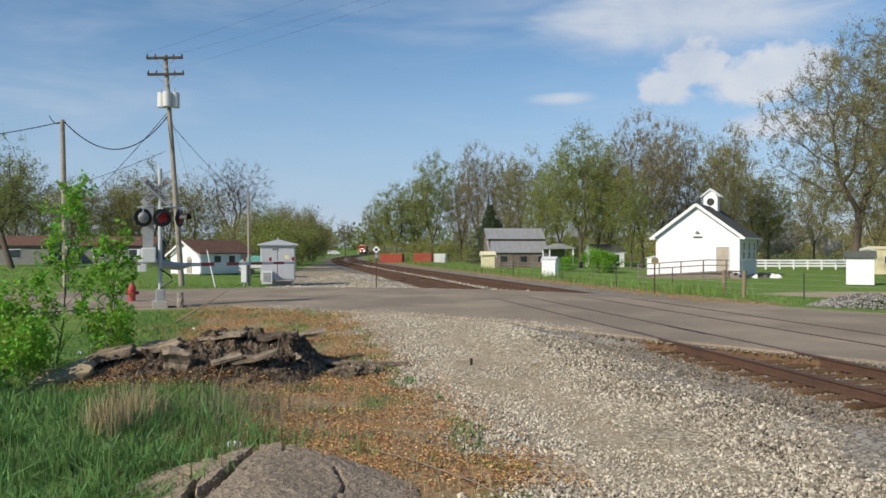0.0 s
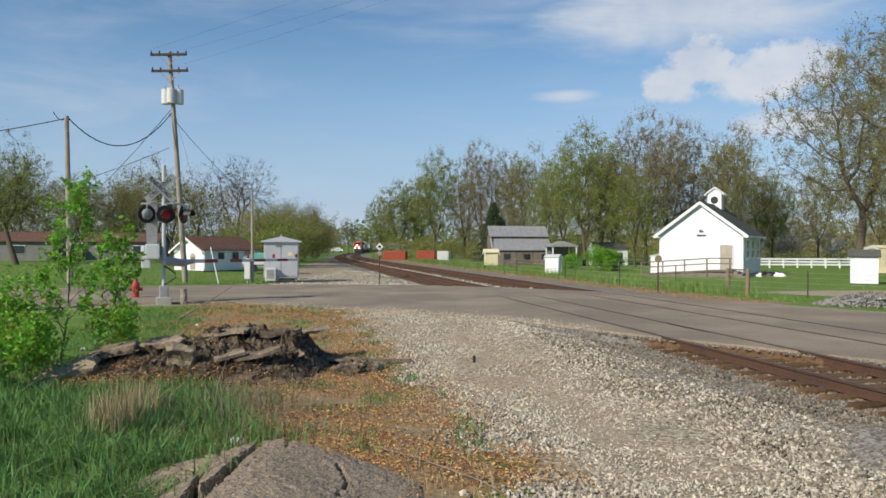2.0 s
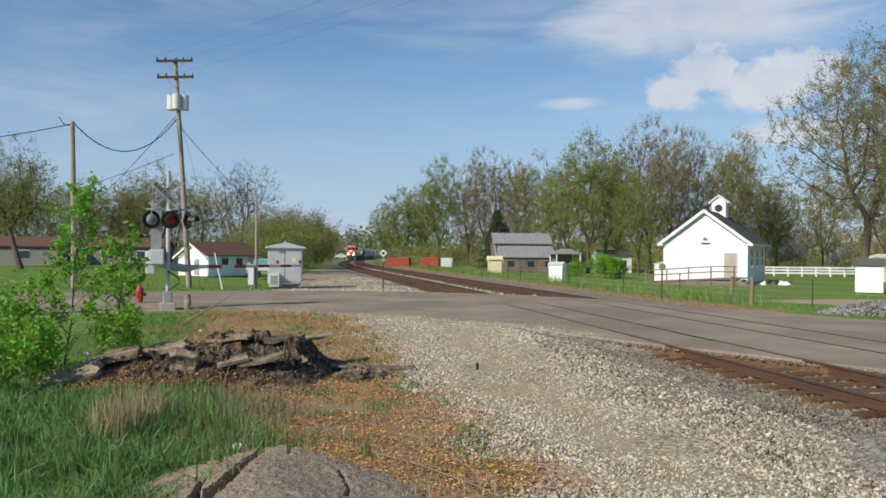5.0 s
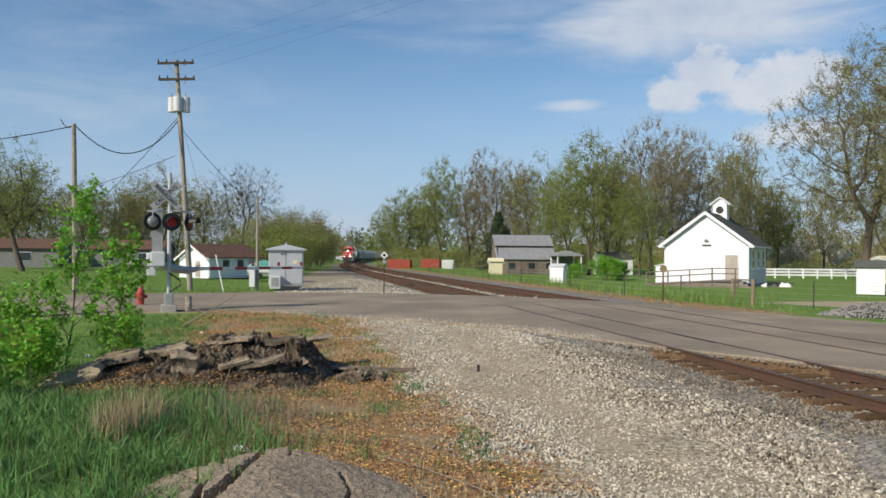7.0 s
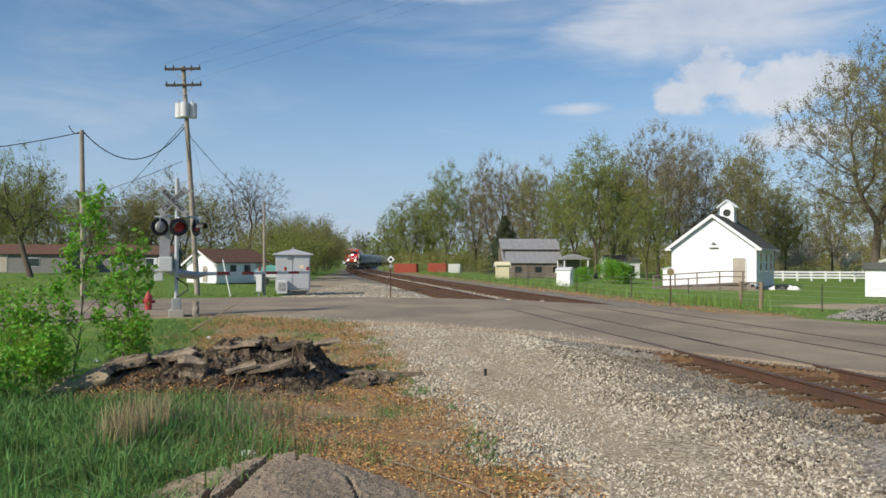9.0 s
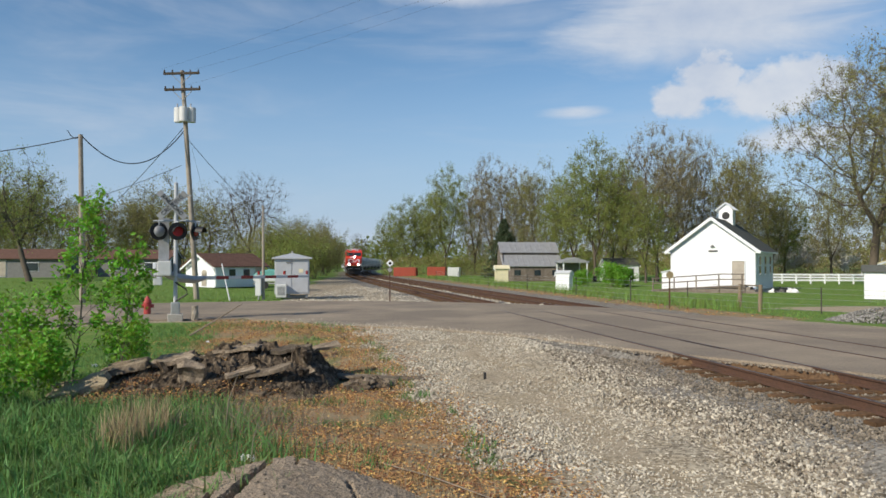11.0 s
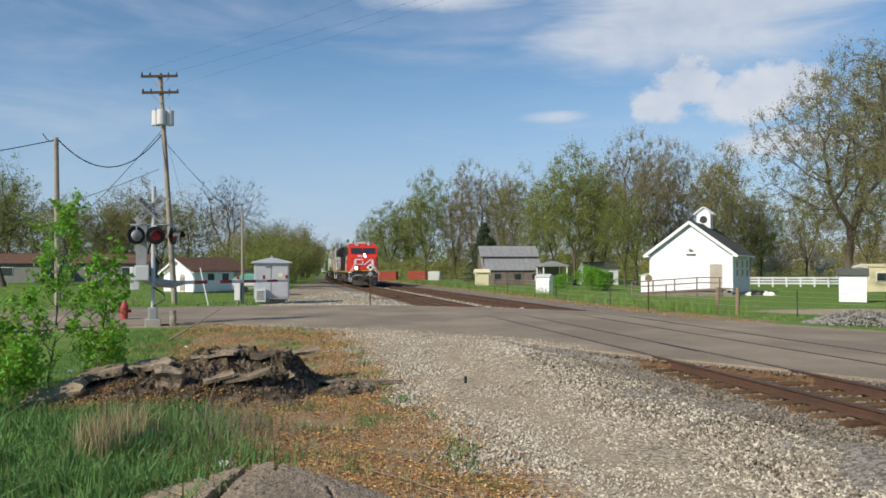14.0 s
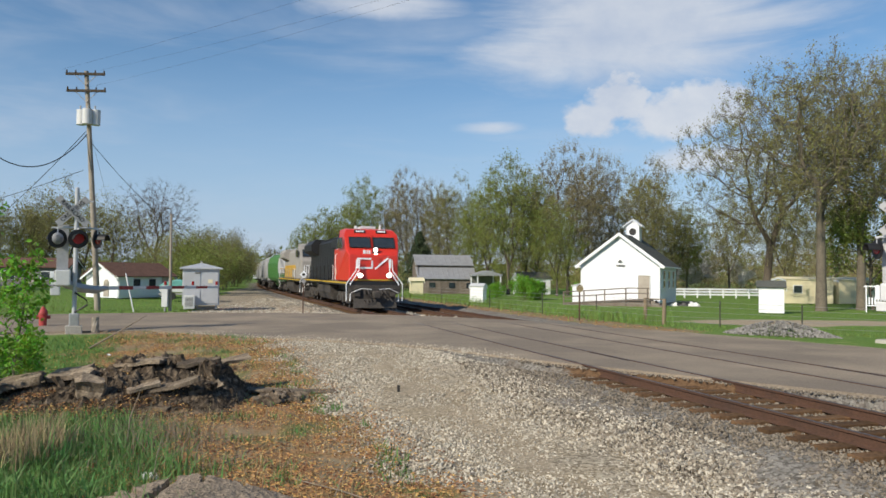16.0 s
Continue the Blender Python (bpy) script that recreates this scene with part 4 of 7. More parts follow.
    for k in range(5):
        x = -4.5 + 1.8 * k
        h = 0.15 + 0.47 * min(1, (x + 4.6) / 5.8)
        part("post", box((0.1, 0.1, h + 1.0), (x, -1.72, (h + 1.0) / 2), 0.005), GREY_WOOD, ramp)
    for lift in (0.55, 0.98):
        part("railing", prism([(-4.6, 0.12 + lift), (1.2, 0.57 + lift), (2.9, 0.57 + lift), (2.9, 0.66 + lift), (1.2, 0.66 + lift), (-4.6, 0.21 + lift)], "y", -1.78, -1.72), GREY_WOOD, ramp)
    part("skirt", prism([(-4.6, 0.0), (2.9, 0.0), (2.9, 0.42), (1.2, 0.42), (-4.6, 0.1)], "y", -1.70, -1.66), GREY_WOOD, ramp)
    part("steps", prism([(2.95, 0.0), (4.0, 0.0), (4.0, 0.18), (3.65, 0.18), (3.65, 0.36), (3.3, 0.36), (3.3, 0.55), (2.95, 0.55)], "y", -1.7, -0.3, 0.005), GREY_WOOD, ramp, "wooden steps")
    side = thing("lean_to_shed", pose(18.35, 65.3, g, 0, 0, -31), "small white lean-to against the schoolhouse", "shed")
    part("wall", prism([(-0.45, 0), (0.45, 0), (0.45, 1.85), (-0.45, 1.65)], "y", 0, 1.4), WHITE_PAINT, side)
    part("roof", prism([(-0.55, 1.64), (0.5, 1.88), (0.5, 1.96), (-0.55, 1.72)], "y", -0.1, 1.5), OFF_WHITE, side)
    heap = thing("tarpaulin_heap", pose(27.1, 62.6, g, 0, 0, -31), "black and white tarpaulin heap on the grass by the schoolhouse", "tarpaulin")
    for k, (dx, s, m) in enumerate(((0, 0.55, BLACK), (0.75, 0.5, LITTER_WHITE), (-0.7, 0.42, LITTER_WHITE))):
        bm = bmesh.new()
        bmesh.ops.create_icosphere(bm, subdivisions=3, radius=1)
        for vert in bm.verts:
            n = noise.noise(vert.co * 1.7 + Vector((k * 5, 0, 0)))
            vert.co = Vector((vert.co.x * s * (1.2 + 0.5 * n) + dx, vert.co.y * s * 0.8, max(-0.02, vert.co.z * s * (0.75 + 0.6 * n))))
        part("tarpaulin_fold", bm, m, heap)


make_church()


def gable_hut(name, m, size, wall_h, pitch, wall, roof_mat, label, category, overhang=0.2, axis="x"):
    """A plain hut with boarded walls; the ridge runs along its x axis."""
    w, d = size
    hut = thing(name, m, label, category)
    rise = d / 2 * math.tan(radians(pitch))
    part("wall", prism([(-d / 2, 0), (d / 2, 0), (d / 2, wall_h), (0, wall_h + rise), (-d / 2, wall_h)], "x", -w / 2, w / 2), wall, hut)
    a = radians(pitch)
    run = d / 2 / math.cos(a) + overhang
    for s in (-1, 1):
        turn = Matrix.Rotation(-s * a, 3, "X")
        c = Vector((0, s * math.cos(a), -math.sin(a))) * (run / 2) + Vector((0, 0, wall_h + rise + 0.04))
        part("roof", box((w + 2 * overhang, run, 0.07), c, 0.008, turn), roof_mat, hut, "pitched roof slope")
    for sx in (-1, 1):
        part("barge_board", prism([(-d / 2 - overhang * 0.9, wall_h - overhang * 0.75), (0, wall_h + rise), (d / 2 + overhang * 0.9, wall_h - overhang * 0.75), (d / 2 + overhang * 0.9, wall_h - overhang * 0.75 - 0.16), (0, wall_h + rise - 0.16), (-d / 2 - overhang * 0.9, wall_h - overhang * 0.75 - 0.16)],
                                  "x", sx * (w / 2 + overhang - 0.02) - 0.02, sx * (w / 2 + overhang - 0.02) + 0.02), WHITE_PAINT, hut)
    return hut


def openings(hut, face_y, items):
    """Windows and doors on the wall at y = face_y that faces -y: (x, z, width, height, material)."""
    for x, z, w, h, m in items:
        f = part("window" if m is GLASS_DARK else "door", box((w + 0.12, 0.05, h + 0.12), (x, face_y - 0.02, z), 0.008), WHITE_PAINT, hut)
        part("pane" if m is GLASS_DARK else "panel", box((w, 0.03, h), (x, face_y - 0.06, z), 0.005), m, f)


# white-gabled house by the track with a long brown roof
house = gable_hut("bungalow", pose(-19.27, 61.84, -0.1, 0, 0, 53), (4.9, 4.0), 1.75, 25, WHITE_PAINT, SHINGLE_BROWN, "small white bungalow with a brown shingle roof and porch", "house", 0.35)
openings(house, -2.08, ((-0.9, 1.1, 0.6, 0.7, GLASS_DARK), (0.5, 1.1, 0.6, 0.7, GLASS_DARK), (1.7, 0.9, 0.6, 1.5, DOOR_TAN)))
arch = part("gable_door", box((0.05, 0.6, 1.0), (-2.48, -0.6, 0.6), 0.01), DOOR_TAN, house, "pale arched door in the gable")
part("arch_head", cyl((-2.505, -0.6, 1.1), (-2.455, -0.6, 1.1), 0.3, seg=20), DOOR_TAN, house)
part("porch_wall", box((4.8, 0.06, 1.5), (0.0, -2.03, 0.9)), WHITE_PAINT, house, "shaded white wall under the eave")
boat = thing("covered_boat", pose(-13.6, 56.5, -0.1, 0, 0, 5), "boat under a teal tarpaulin on the lawn", "boat")
part("hull", prism([(-1.7, 0.55), (1.5, 0.55), (1.9, 0.95), (-1.9, 0.95)], "y", -0.55, 0.55, 0.08), OFF_WHITE, boat)
part("cover", prism([(-1.95, 0.93), (1.95, 0.93), (1.3, 1.3), (-0.6, 1.5), (-1.5, 1.25)], "y", -0.62, 0.62, 0.1), TARP, boat, "teal tarpaulin cover")
for x in (-0.9, 0.9):
    part("trailer_wheel", cyl((x, -0.62, 0.28), (x, -0.45, 0.28), 0.28, seg=18), BLACK, boat)
part("trailer_frame", box((4.2, 0.9, 0.12), (0.3, 0, 0.42), 0.02), GALV, boat)

# two-tier barn in weathered boards
def make_barn():
    b = thing("barn", pose(9.65, 99.0, -0.75, 0, 0, 4), "weathered grey board barn with a two-tier metal roof", "barn")
    part("upper_wall", box((7.4, 4.4, 4.0), (0, 2.0, 2.0)), GREY_WOOD, b)
    part("gable", prism([(-0.3, 4.0), (4.2, 4.0), (1.95, 5.2)], "x", -3.7, 3.7), GREY_WOOD, b)
    lower = part("lower_wall", box((7.4, 2.4, 2.1), (0, -1.5, 1.05)), GREY_WOOD, b)
    planks("plank", lower, GREY_WOOD, (-3.7, -2.7, 0), (1, 0, 0), (0, -1, 0), 7.4, lambda d: (0.0, 2.1), 0.3)
    for x in (-3.71,):
        planks("plank", lower, GREY_WOOD, (x, 4.2, 0), (0, -1, 0), (-1, 0, 0), 6.8, lambda d: (0.0, 4.0 if d < 4.5 else 4.0 - (d - 4.5) * 0.72), 0.34)
    part("lower_roof", box((7.9, 3.1, 0.08), (0, -1.6, 2.85), 0.01, Matrix.Rotation(radians(29), 3, "X")), METAL_ROOF, b, "lower galvanised roof")
    part("upper_roof", box((7.9, 2.95, 0.08), (0, 0.85, 4.62), 0.01, Matrix.Rotation(radians(29), 3, "X")), METAL_ROOF, b, "upper galvanised roof")
    part("back_roof", box((7.9, 2.95, 0.08), (0, 3.3, 4.62), 0.01, Matrix.Rotation(radians(-29), 3, "X")), METAL_ROOF, b)
    for k in range(12):
        x = -3.75 + k * 0.68
        part("roof_seam", box((0.05, 2.95, 0.05), (x, 0.83, 4.68), 0, Matrix.Rotation(radians(29), 3, "X")), METAL_ROOF, b)
        part("roof_seam", box((0.05, 3.1, 0.05), (x, -1.62, 2.91), 0, Matrix.Rotation(radians(29), 3, "X")), METAL_ROOF, b)
    for x in (-2.0, 0.6, 2.9):
        part("window", box((0.8, 0.06, 0.7), (x, -2.76, 1.3), 0.01), GLASS_DARK, b, "dark barn window")


make_barn()
cream = gable_hut("cream_shed", pose(5.5, 91.5, -0.6, 0, 0, 4), (1.5, 1.5), 1.75, 24, CREAM, CREAM, "small cream garden shed beside the barn", "shed")
white_hut = gable_hut("well_house", pose(9.0, 62.5, -0.5, 0, 0, -25), (1.15, 1.05), 1.5, 20, WHITE_PAINT, OFF_WHITE, "small white well house on the lawn", "shed", 0.08)
carport = thing("carport", pose(14.3, 92.0, -0.6, 0, 0, 5), "grey-roofed open carport behind the lawn", "carport")
part("roof", prism([(-1.7, 2.6), (0, 3.1), (1.7, 2.6), (1.7, 2.45), (-1.7, 2.45)], "y", -1.5, 2.5, 0.02), METAL_ROOF, carport)
for x in (-1.45, 1.45):
    for y in (-1.3, 2.3):
        part("post", box((0.14, 0.14, 2.5), (x, y, 1.25), 0.01), WHITE_PAINT, carport)
part("back_wall", box((2.9, 0.1, 2.4), (0, 2.4, 1.2)), HOUSE_GREY, carport)
annex = gable_hut("cottage", pose(21.5, 99.0, -0.6, 0, 0, 5), (4.2, 3.4), 2.2, 25, WHITE_PAINT, SHINGLE, "low white cottage behind the trees", "house")
openings(annex, -1.7, ((-0.8, 1.3, 0.8, 0.8, GLASS_DARK), (1.0, 1.3, 0.8, 0.8, GLASS_DARK)))
shed = gable_hut("garden_shed", pose(28.5, 50.9, -0.5, 0, 0, -28), (1.65, 1.45), 1.85, 28, WHITE_PAINT, SHINGLE, "white garden shed with a grey roof on the lawn", "shed", 0.16)
for x in (43.0, 48.5):
    trailer = gable_hut("yellow_trailer_home", pose(x, 71.0, -0.5, 0, 0, -4), (4.7, 3.0), 2.35, 8, CREAM, CREAM, "long cream yellow trailer home behind the trees", "house", 0.1)
    openings(trailer, -1.5, ((-1.2, 1.4, 0.8, 0.7, GLASS_DARK),)) if x < 45 else None
for x, y, w, r in ((-58.0, 96, 16.0, 8), (-43.5, 102, 9.0, 6)):
    far_house = gable_hut("ranch_house", pose(x, y, -0.15, 0, 0, r), (w, 7.0), 2.5, 18, HOUSE_GREY, SHINGLE_BROWN, "grey ranch house with a red-brown roof among trees", "house", 0.4)
    openings(far_house, -3.5, ((-w / 4, 1.4, 1.4, 1.0, GLASS_DARK), (0.4, 1.2, 0.9, 2.0, DOOR_TAN), (w / 4, 1.4, 1.4, 1.0, GLASS_DARK)))
for x, y, w in ((-8.6, 126, 3.8), (-3.3, 125, 3.0), (-0.4, 124, 1.9)):
    shade = BARN_RED if x < -1 else OFF_WHITE
    con = thing("freight_container", pose(x, y, land_at(x, y) - 0.02, 0, 0, -8), "red steel container standing behind the line" if x < -1 else "pale steel container standing behind the line", "container")
    part("body", box((w, 2.0, 1.5), (0, 0, 0.75), 0.03), shade, con)
    for k in range(int(w / 0.4)):
        part("corrugation", box((0.2, 0.05, 1.35), (-w / 2 + 0.3 + 0.4 * k, -1.02, 0.75), 0.01), shade, con)
pickup = thing("white_van", pose(-44.0, 300, -1.1, 0, 0, 12), "white van parked far off beside the line", "van")
part("body", prism([(-2.4, 0.5), (2.4, 0.5), (2.4, 1.2), (1.6, 1.35), (0.9, 2.0), (-2.4, 2.05)], "y", -0.95, 0.95, 0.08), WHITE_PAINT, pickup)
part("windscreen", box((0.05, 1.6, 0.6), (1.3, 0, 1.68), 0.01, Matrix.Rotation(radians(-45), 3, "Y")), GLASS_DARK, pickup)
for x in (-1.5, 1.5):
    for y in (-0.85, 0.85):
        part("wheel", cyl((x, y - 0.1, 0.34), (x, y + 0.1, 0.34), 0.34, seg=16), BLACK, pickup)


# ---------------------------------------------------------------- signal hut and crossing signal
def make_bungalow():
    hut = thing("signal_cabinet", pose(-9.5, 42.9, -0.05, 0, 0, 12) @ Matrix.Diagonal((0.9, 0.9, 0.93, 1)), "silver metal railway signal cabinet with a hipped roof", "signal cabinet")
    part("body", box((2.15, 1.8, 2.2), (0, 0, 1.3), 0.03), SILVER, hut)
    bm = bmesh.new()
    top = bm.verts.new((0, 0, 2.72))
    rim = [bm.verts.new((x, y, 2.42)) for x, y in ((-1.25, -1.08), (1.25, -1.08), (1.25, 1.08), (-1.25, 1.08))]
    low = [bm.verts.new((c.co.x, c.co.y, 2.34)) for c in rim]
    for k in range(4):
        bm.faces.new((rim[k], rim[(k + 1) % 4], top))
        bm.faces.new((low[k], low[(k + 1) % 4], rim[(k + 1) % 4], rim[k]))
    bm.faces.new(low[::-1])
    bmesh.ops.recalc_face_normals(bm, faces=bm.faces)
    part("roof", bm, SILVER, hut, "hipped metal roof")
    part("vent", cyl((0, 0, 2.68), (0, 0, 2.82), 0.07, seg=12), GALV, hut)
    for x in (-0.52, 0.52):
        door = part("door", box((0.96, 0.04, 2.0), (x, -0.915, 1.3), 0.01), SILVER, hut, "flush metal door")
        part("handle", box((0.04, 0.05, 0.2), (x - 0.35, -0.95, 1.3), 0.01), BLACK, door)
    part("vent_plate", box((0.32, 0.03, 0.1), (-0.2, -0.95, 2.12), 0.005), HOUSE_GREY, hut)
    part("notice", box((0.28, 0.015, 0.22), (0.55, -0.945, 1.62), 0.003), CREAM, hut, "small pale notice")
    for x in (-0.9, -0.2, 0.9):
        part("leg", box((0.14, 0.14, 0.3), (x, -0.7, 0.1), 0.01), GALV, hut)
    part("base", box((2.0, 1.4, 0.12), (0, 0.1, 0.02), 0.01), CONCRETE, hut)
    unit = thing("air_conditioner", pose(-9.85, 41.7, -0.05, 0, 0, 12) @ Matrix.Diagonal((0.8, 0.8, 0.9, 1)), "beige air conditioner unit standing by the signal cabinet", "air conditioner")
    part("casing", box((0.72, 0.55, 0.82), (0, 0, 0.43), 0.03), OFF_WHITE, unit)
    for k in range(7):
        part("slat", box((0.5, 0.02, 0.035), (0, -0.285, 0.2 + 0.08 * k)), HOUSE_GREY, unit)


make_bungalow()


def lamp_head(parent, at, yaw, back=False, lit=False):
    """A flasher: black background disc, hood, lens; it faces yaw degrees round from the camera's side."""
    m = Matrix.Translation(at) @ Matrix.Rotation(radians(yaw), 4, "Z")
    bm = disc((0, 0, 0), (0, 1, 0), 0.305, 0.02, 28)
    bmesh.ops.transform(bm, matrix=m, verts=bm.verts)
    plate = part("background_disc", bm, BLACK, parent, "round black background disc")
    bm = bmesh.new()
    bmesh.ops.create_uvsphere(bm, u_segments=18, v_segments=10, radius=0.19)
    for vert in bm.verts:
        vert.co.y = abs(vert.co.y) * 0.75 + 0.01
    bmesh.ops.transform(bm, matrix=m, verts=bm.verts)
    part("lamp_housing", bm, SILVER if back else BLACK, plate, "domed lamp housing")
    bm = disc((0, -0.03, 0), (0, 1, 0), 0.165, 0.03, 20)
    bmesh.ops.transform(bm, matrix=m, verts=bm.verts)
    part("lens", bm, RED_LIT if lit else RED_LENS, plate, "red signal lens")
    bm = bmesh.new()
    n = 14
    arc = [(-0.2 * math.cos(math.pi * k / n), 0.2 * math.sin(math.pi * k / n)) for k in range(n + 1)]
    inner = [(0.93 * a, 0.93 * b) for a, b in arc[::-1]]
    verts = {}
    for ring, pts, y in (("of", arc, -0.34), ("ob", arc, -0.01), ("if", inner[::-1], -0.34), ("ib", inner[::-1], -0.01)):
        verts[ring] = [bm.verts.new((a, y, b - 0.03)) for a, b in pts]
    for k in range(n):
        bm.faces.new((verts["of"][k], verts["of"][k + 1], verts["ob"][k + 1], verts["ob"][k]))
        bm.faces.new((verts["if"][k + 1], verts["if"][k], verts["ib"][k], verts["ib"][k + 1]))
        bm.faces.new((verts["of"][k + 1], verts["of"][k], verts["if"][k], verts["if"][k + 1]))
    bmesh.ops.transform(bm, matrix=m, verts=bm.verts)
    part("visor", bm, BLACK, plate, "black half-round visor")


def text_on(parent, words, size, m, material):
    cu = bpy.data.curves.new("lettering", "FONT")
    cu.body, cu.size, cu.extrude, cu.align_x, cu.align_y = words, size, 0.003, "CENTER", "CENTER"
    cu.materials.append(material)
    ob = new("lettering", cu)
    ob.parent = parent
    ob.matrix_basis = m
    return ob


def crossing_signal(m, label, arm_turn, arm_len, heads, crossbuck=True):
    sig = thing("crossing_signal", m, label, "crossing signal", "railway crossing signals")
    part("foundation", box((0.5, 0.5, 0.35), (0, 0, 0.0), 0.03), CONCRETE, sig, "concrete foundation block")
    part("base_casting", box((0.3, 0.3, 0.42), (0, 0, 0.36), 0.04), GALV, sig, "silver base casting")
    part("mast", cyl((0, 0, 0.1), (0, 0, 4.62), 0.07, seg=14), SILVER, sig, "silver steel mast")
    part("cap", cyl((0, 0, 4.62), (0, 0, 4.67), 0.08, 0.02, seg=14), SILVER, sig)
    bm = tube([(-0.72, 0, 3.32), (0, 0, 3.36), (0.8, 0, 3.32)], 0.035)
    part("lamp_arm", bm, SILVER, sig, "silver cross arm that holds the lamps")
    for x, y, yaw, back, lit in heads:
        lamp_head(sig, (x, y, 2.98), yaw, back, lit)
        part("hanger", cyl((x, y * 0.5, 3.32), (x, y, 3.1), 0.03, seg=8), SILVER, sig)
    if crossbuck:
        for k, words in ((1, "RAILROAD"), (-1, "CROSSING")):
            turn = Matrix.Rotation(radians(45 * k), 3, "Y")
            # white blades in grey: their shade is part of the colour
            blade = part("crossbuck_blade", box((1.22, 0.02, 0.22), (-0.12, -0.1 - 0.025 * (k + 1), 3.87), 0.004, turn), HOPPER_GREY, sig, "white crossbuck blade painted grey as if in shade, with black letters")
            text_on(blade, words, 0.19, Matrix.Translation((-0.12, -0.117 - 0.025 * (k + 1), 3.87)) @ turn.to_4x4() @ Matrix.Rotation(radians(90), 4, "X"), BLACK)
        part("bracket", box((0.5, 0.05, 0.05), (0.25, -0.03, 4.22)), SILVER, sig)
    panel = part("back_panel", box((0.34, 0.03, 1.9), (-0.38, 0.22, 2.5), 0.01), GALV, sig, "grey relay box behind the lamps")
    part("mechanism", box((0.46, 0.45, 0.5), (-0.36, -0.1, 1.72), 0.04), OFF_WHITE, sig, "pale gate mechanism box")
    part("mechanism_lid", box((0.12, 0.36, 0.42), (-0.66, -0.1, 1.7), 0.02), WHITE_PAINT, sig)
    part("mechanism_foot", box((0.28, 0.36, 0.28), (-0.56, -0.1, 1.3), 0.03), OFF_WHITE, sig)
    # gate arm, striped
    a = radians(arm_turn)
    d = Vector((math.cos(a), math.sin(a), 0))
    bm = tube([Vector((-0.5, 0, 1.62)), Vector((-0.1, 0, 1.4)) + d * 0.2, Vector((0, 0, 1.32)) + d * 0.7, Vector((0, 0, 1.38)) + d * 1.1], [0.12, 0.15, 0.13, 0.07], 8)
    part("arm_bracket", bm, GALV, sig, "curved grey arm bracket with counterweight")
    n = 9
    for k in range(n):
        p, q = d * (1.0 + (arm_len - 1.0) * k / n) + Vector((0, 0, 1.38)), d * (1.0 + (arm_len - 1.0) * (k + 1) / n) + Vector((0, 0, 1.38))
        turn = Matrix.Rotation(a, 3, "Z")
        part("arm_stripe", box(((q - p).length, 0.05, 0.13 - 0.005 * k), (p + q) / 2, 0.004, turn), OFF_WHITE if k % 2 == 0 else RED_STRIPE, sig, "white stripe" if k % 2 == 0 else "red stripe")
    for f in (0.5, 0.75, 0.98):
        p = d * (1.0 + (arm_len - 1.0) * f) + Vector((0, 0, 1.52))
        part("arm_light", cyl(p - Vector((0, 0, 0.06)), p + Vector((0, 0, 0.08)), 0.05, seg=10), RED_LENS, sig, "small red light on the gate arm")
    part("cable", tube([(0.0, -0.1, 1.25), (0.35, -0.12, 1.0), (0.38, -0.12, 0.85), (0.0, -0.1, 0.6)], 0.03), BLACK, sig, "black cable loop")
    return sig


crossing_signal(pose(-9.57, 25.2, 0.03, 0, 0, 21), "silver railway crossing signal with lowered striped gate", 26, 5.5,
                ((-0.54, -0.02, 205, True, False), (0.06, -0.16, 12, False, True), (0.62, 0.0, 62, False, False)))
crossing_signal(pose(15.35, 20.2, -0.1, 0, 0, -38), "silver railway crossing signal by the roadside", 45, 5.0,
                ((-0.66, -0.05, -60, False, False), (0.66, -0.05, 150, True, False)))


# ---------------------------------------------------------------- poles and wires
def make_pole(at, top, r, label):
    p = thing("utility_pole", Matrix.Translation(at), label, "utility pole", "utility poles")
    d = Vector(top) - Vector(at)
    part("pole", tube([Vector((0, 0, -0.1)), d * 0.5, d], [r, r * 0.85, r * 0.68], 12), POLE_WOOD, p, "weathered round wooden pole")
    return p, d


A, A_TOP = (-14.52, 41.4, -0.1), (-15.28, 41.0, 12.6)
B, B_TOP = (-18.45, 36.45, -0.1), (-18.6, 36.4, 8.25)
C, C_TOP = (-10.4, 39.96, -0.05), (-10.44, 39.96, 4.98)
pole, d = make_pole(A, A_TOP, 0.16, "tall wooden utility pole with crossarms and transformers")
for f, w in ((0.985, 2.05), (0.915, 2.05)):
    arm = part("crossarm", box((w, 0.11, 0.13), d * f + Vector((0, -0.16, 0)), 0.01, Matrix.Rotation(radians(-4), 3, "Z")), DARK_WOOD, pole, "dark wooden crossarm")
    for x in (-0.95, -0.5, 0.5, 0.95):
        part("insulator", cyl(d * f + Vector((x, -0.16, 0.06)), d * f + Vector((x, -0.16, 0.2)), 0.05, 0.035, seg=8), DARK_WOOD, arm, "small dark insulator")
    for x in (-0.55, 0.55):
        part("brace", tube([d * f + Vector((x, -0.14, -0.05)), d * f + Vector((0, -0.12, -0.6))], 0.018), GALV, arm)
for x in (-0.38, 0.02, 0.36):
    can = part("transformer", cyl(d * 0.775 + Vector((x, -0.34 if x == 0.02 else -0.05, -0.02)), d * 0.775 + Vector((x, -0.34 if x == 0.02 else -0.05, 0.78)), 0.235, seg=18), OFF_WHITE, pole, "pale grey transformer can")
    part("bushing", cyl(d * 0.775 + Vector((x, -0.2, 0.78)), d * 0.775 + Vector((x, -0.2, 0.98)), 0.04, seg=8), GALV, can)
make_pole(B, B_TOP, 0.15, "shorter weathered wooden utility pole")
make_pole(C, C_TOP, 0.085, "thin weathered wooden post beside the signal cabinet")
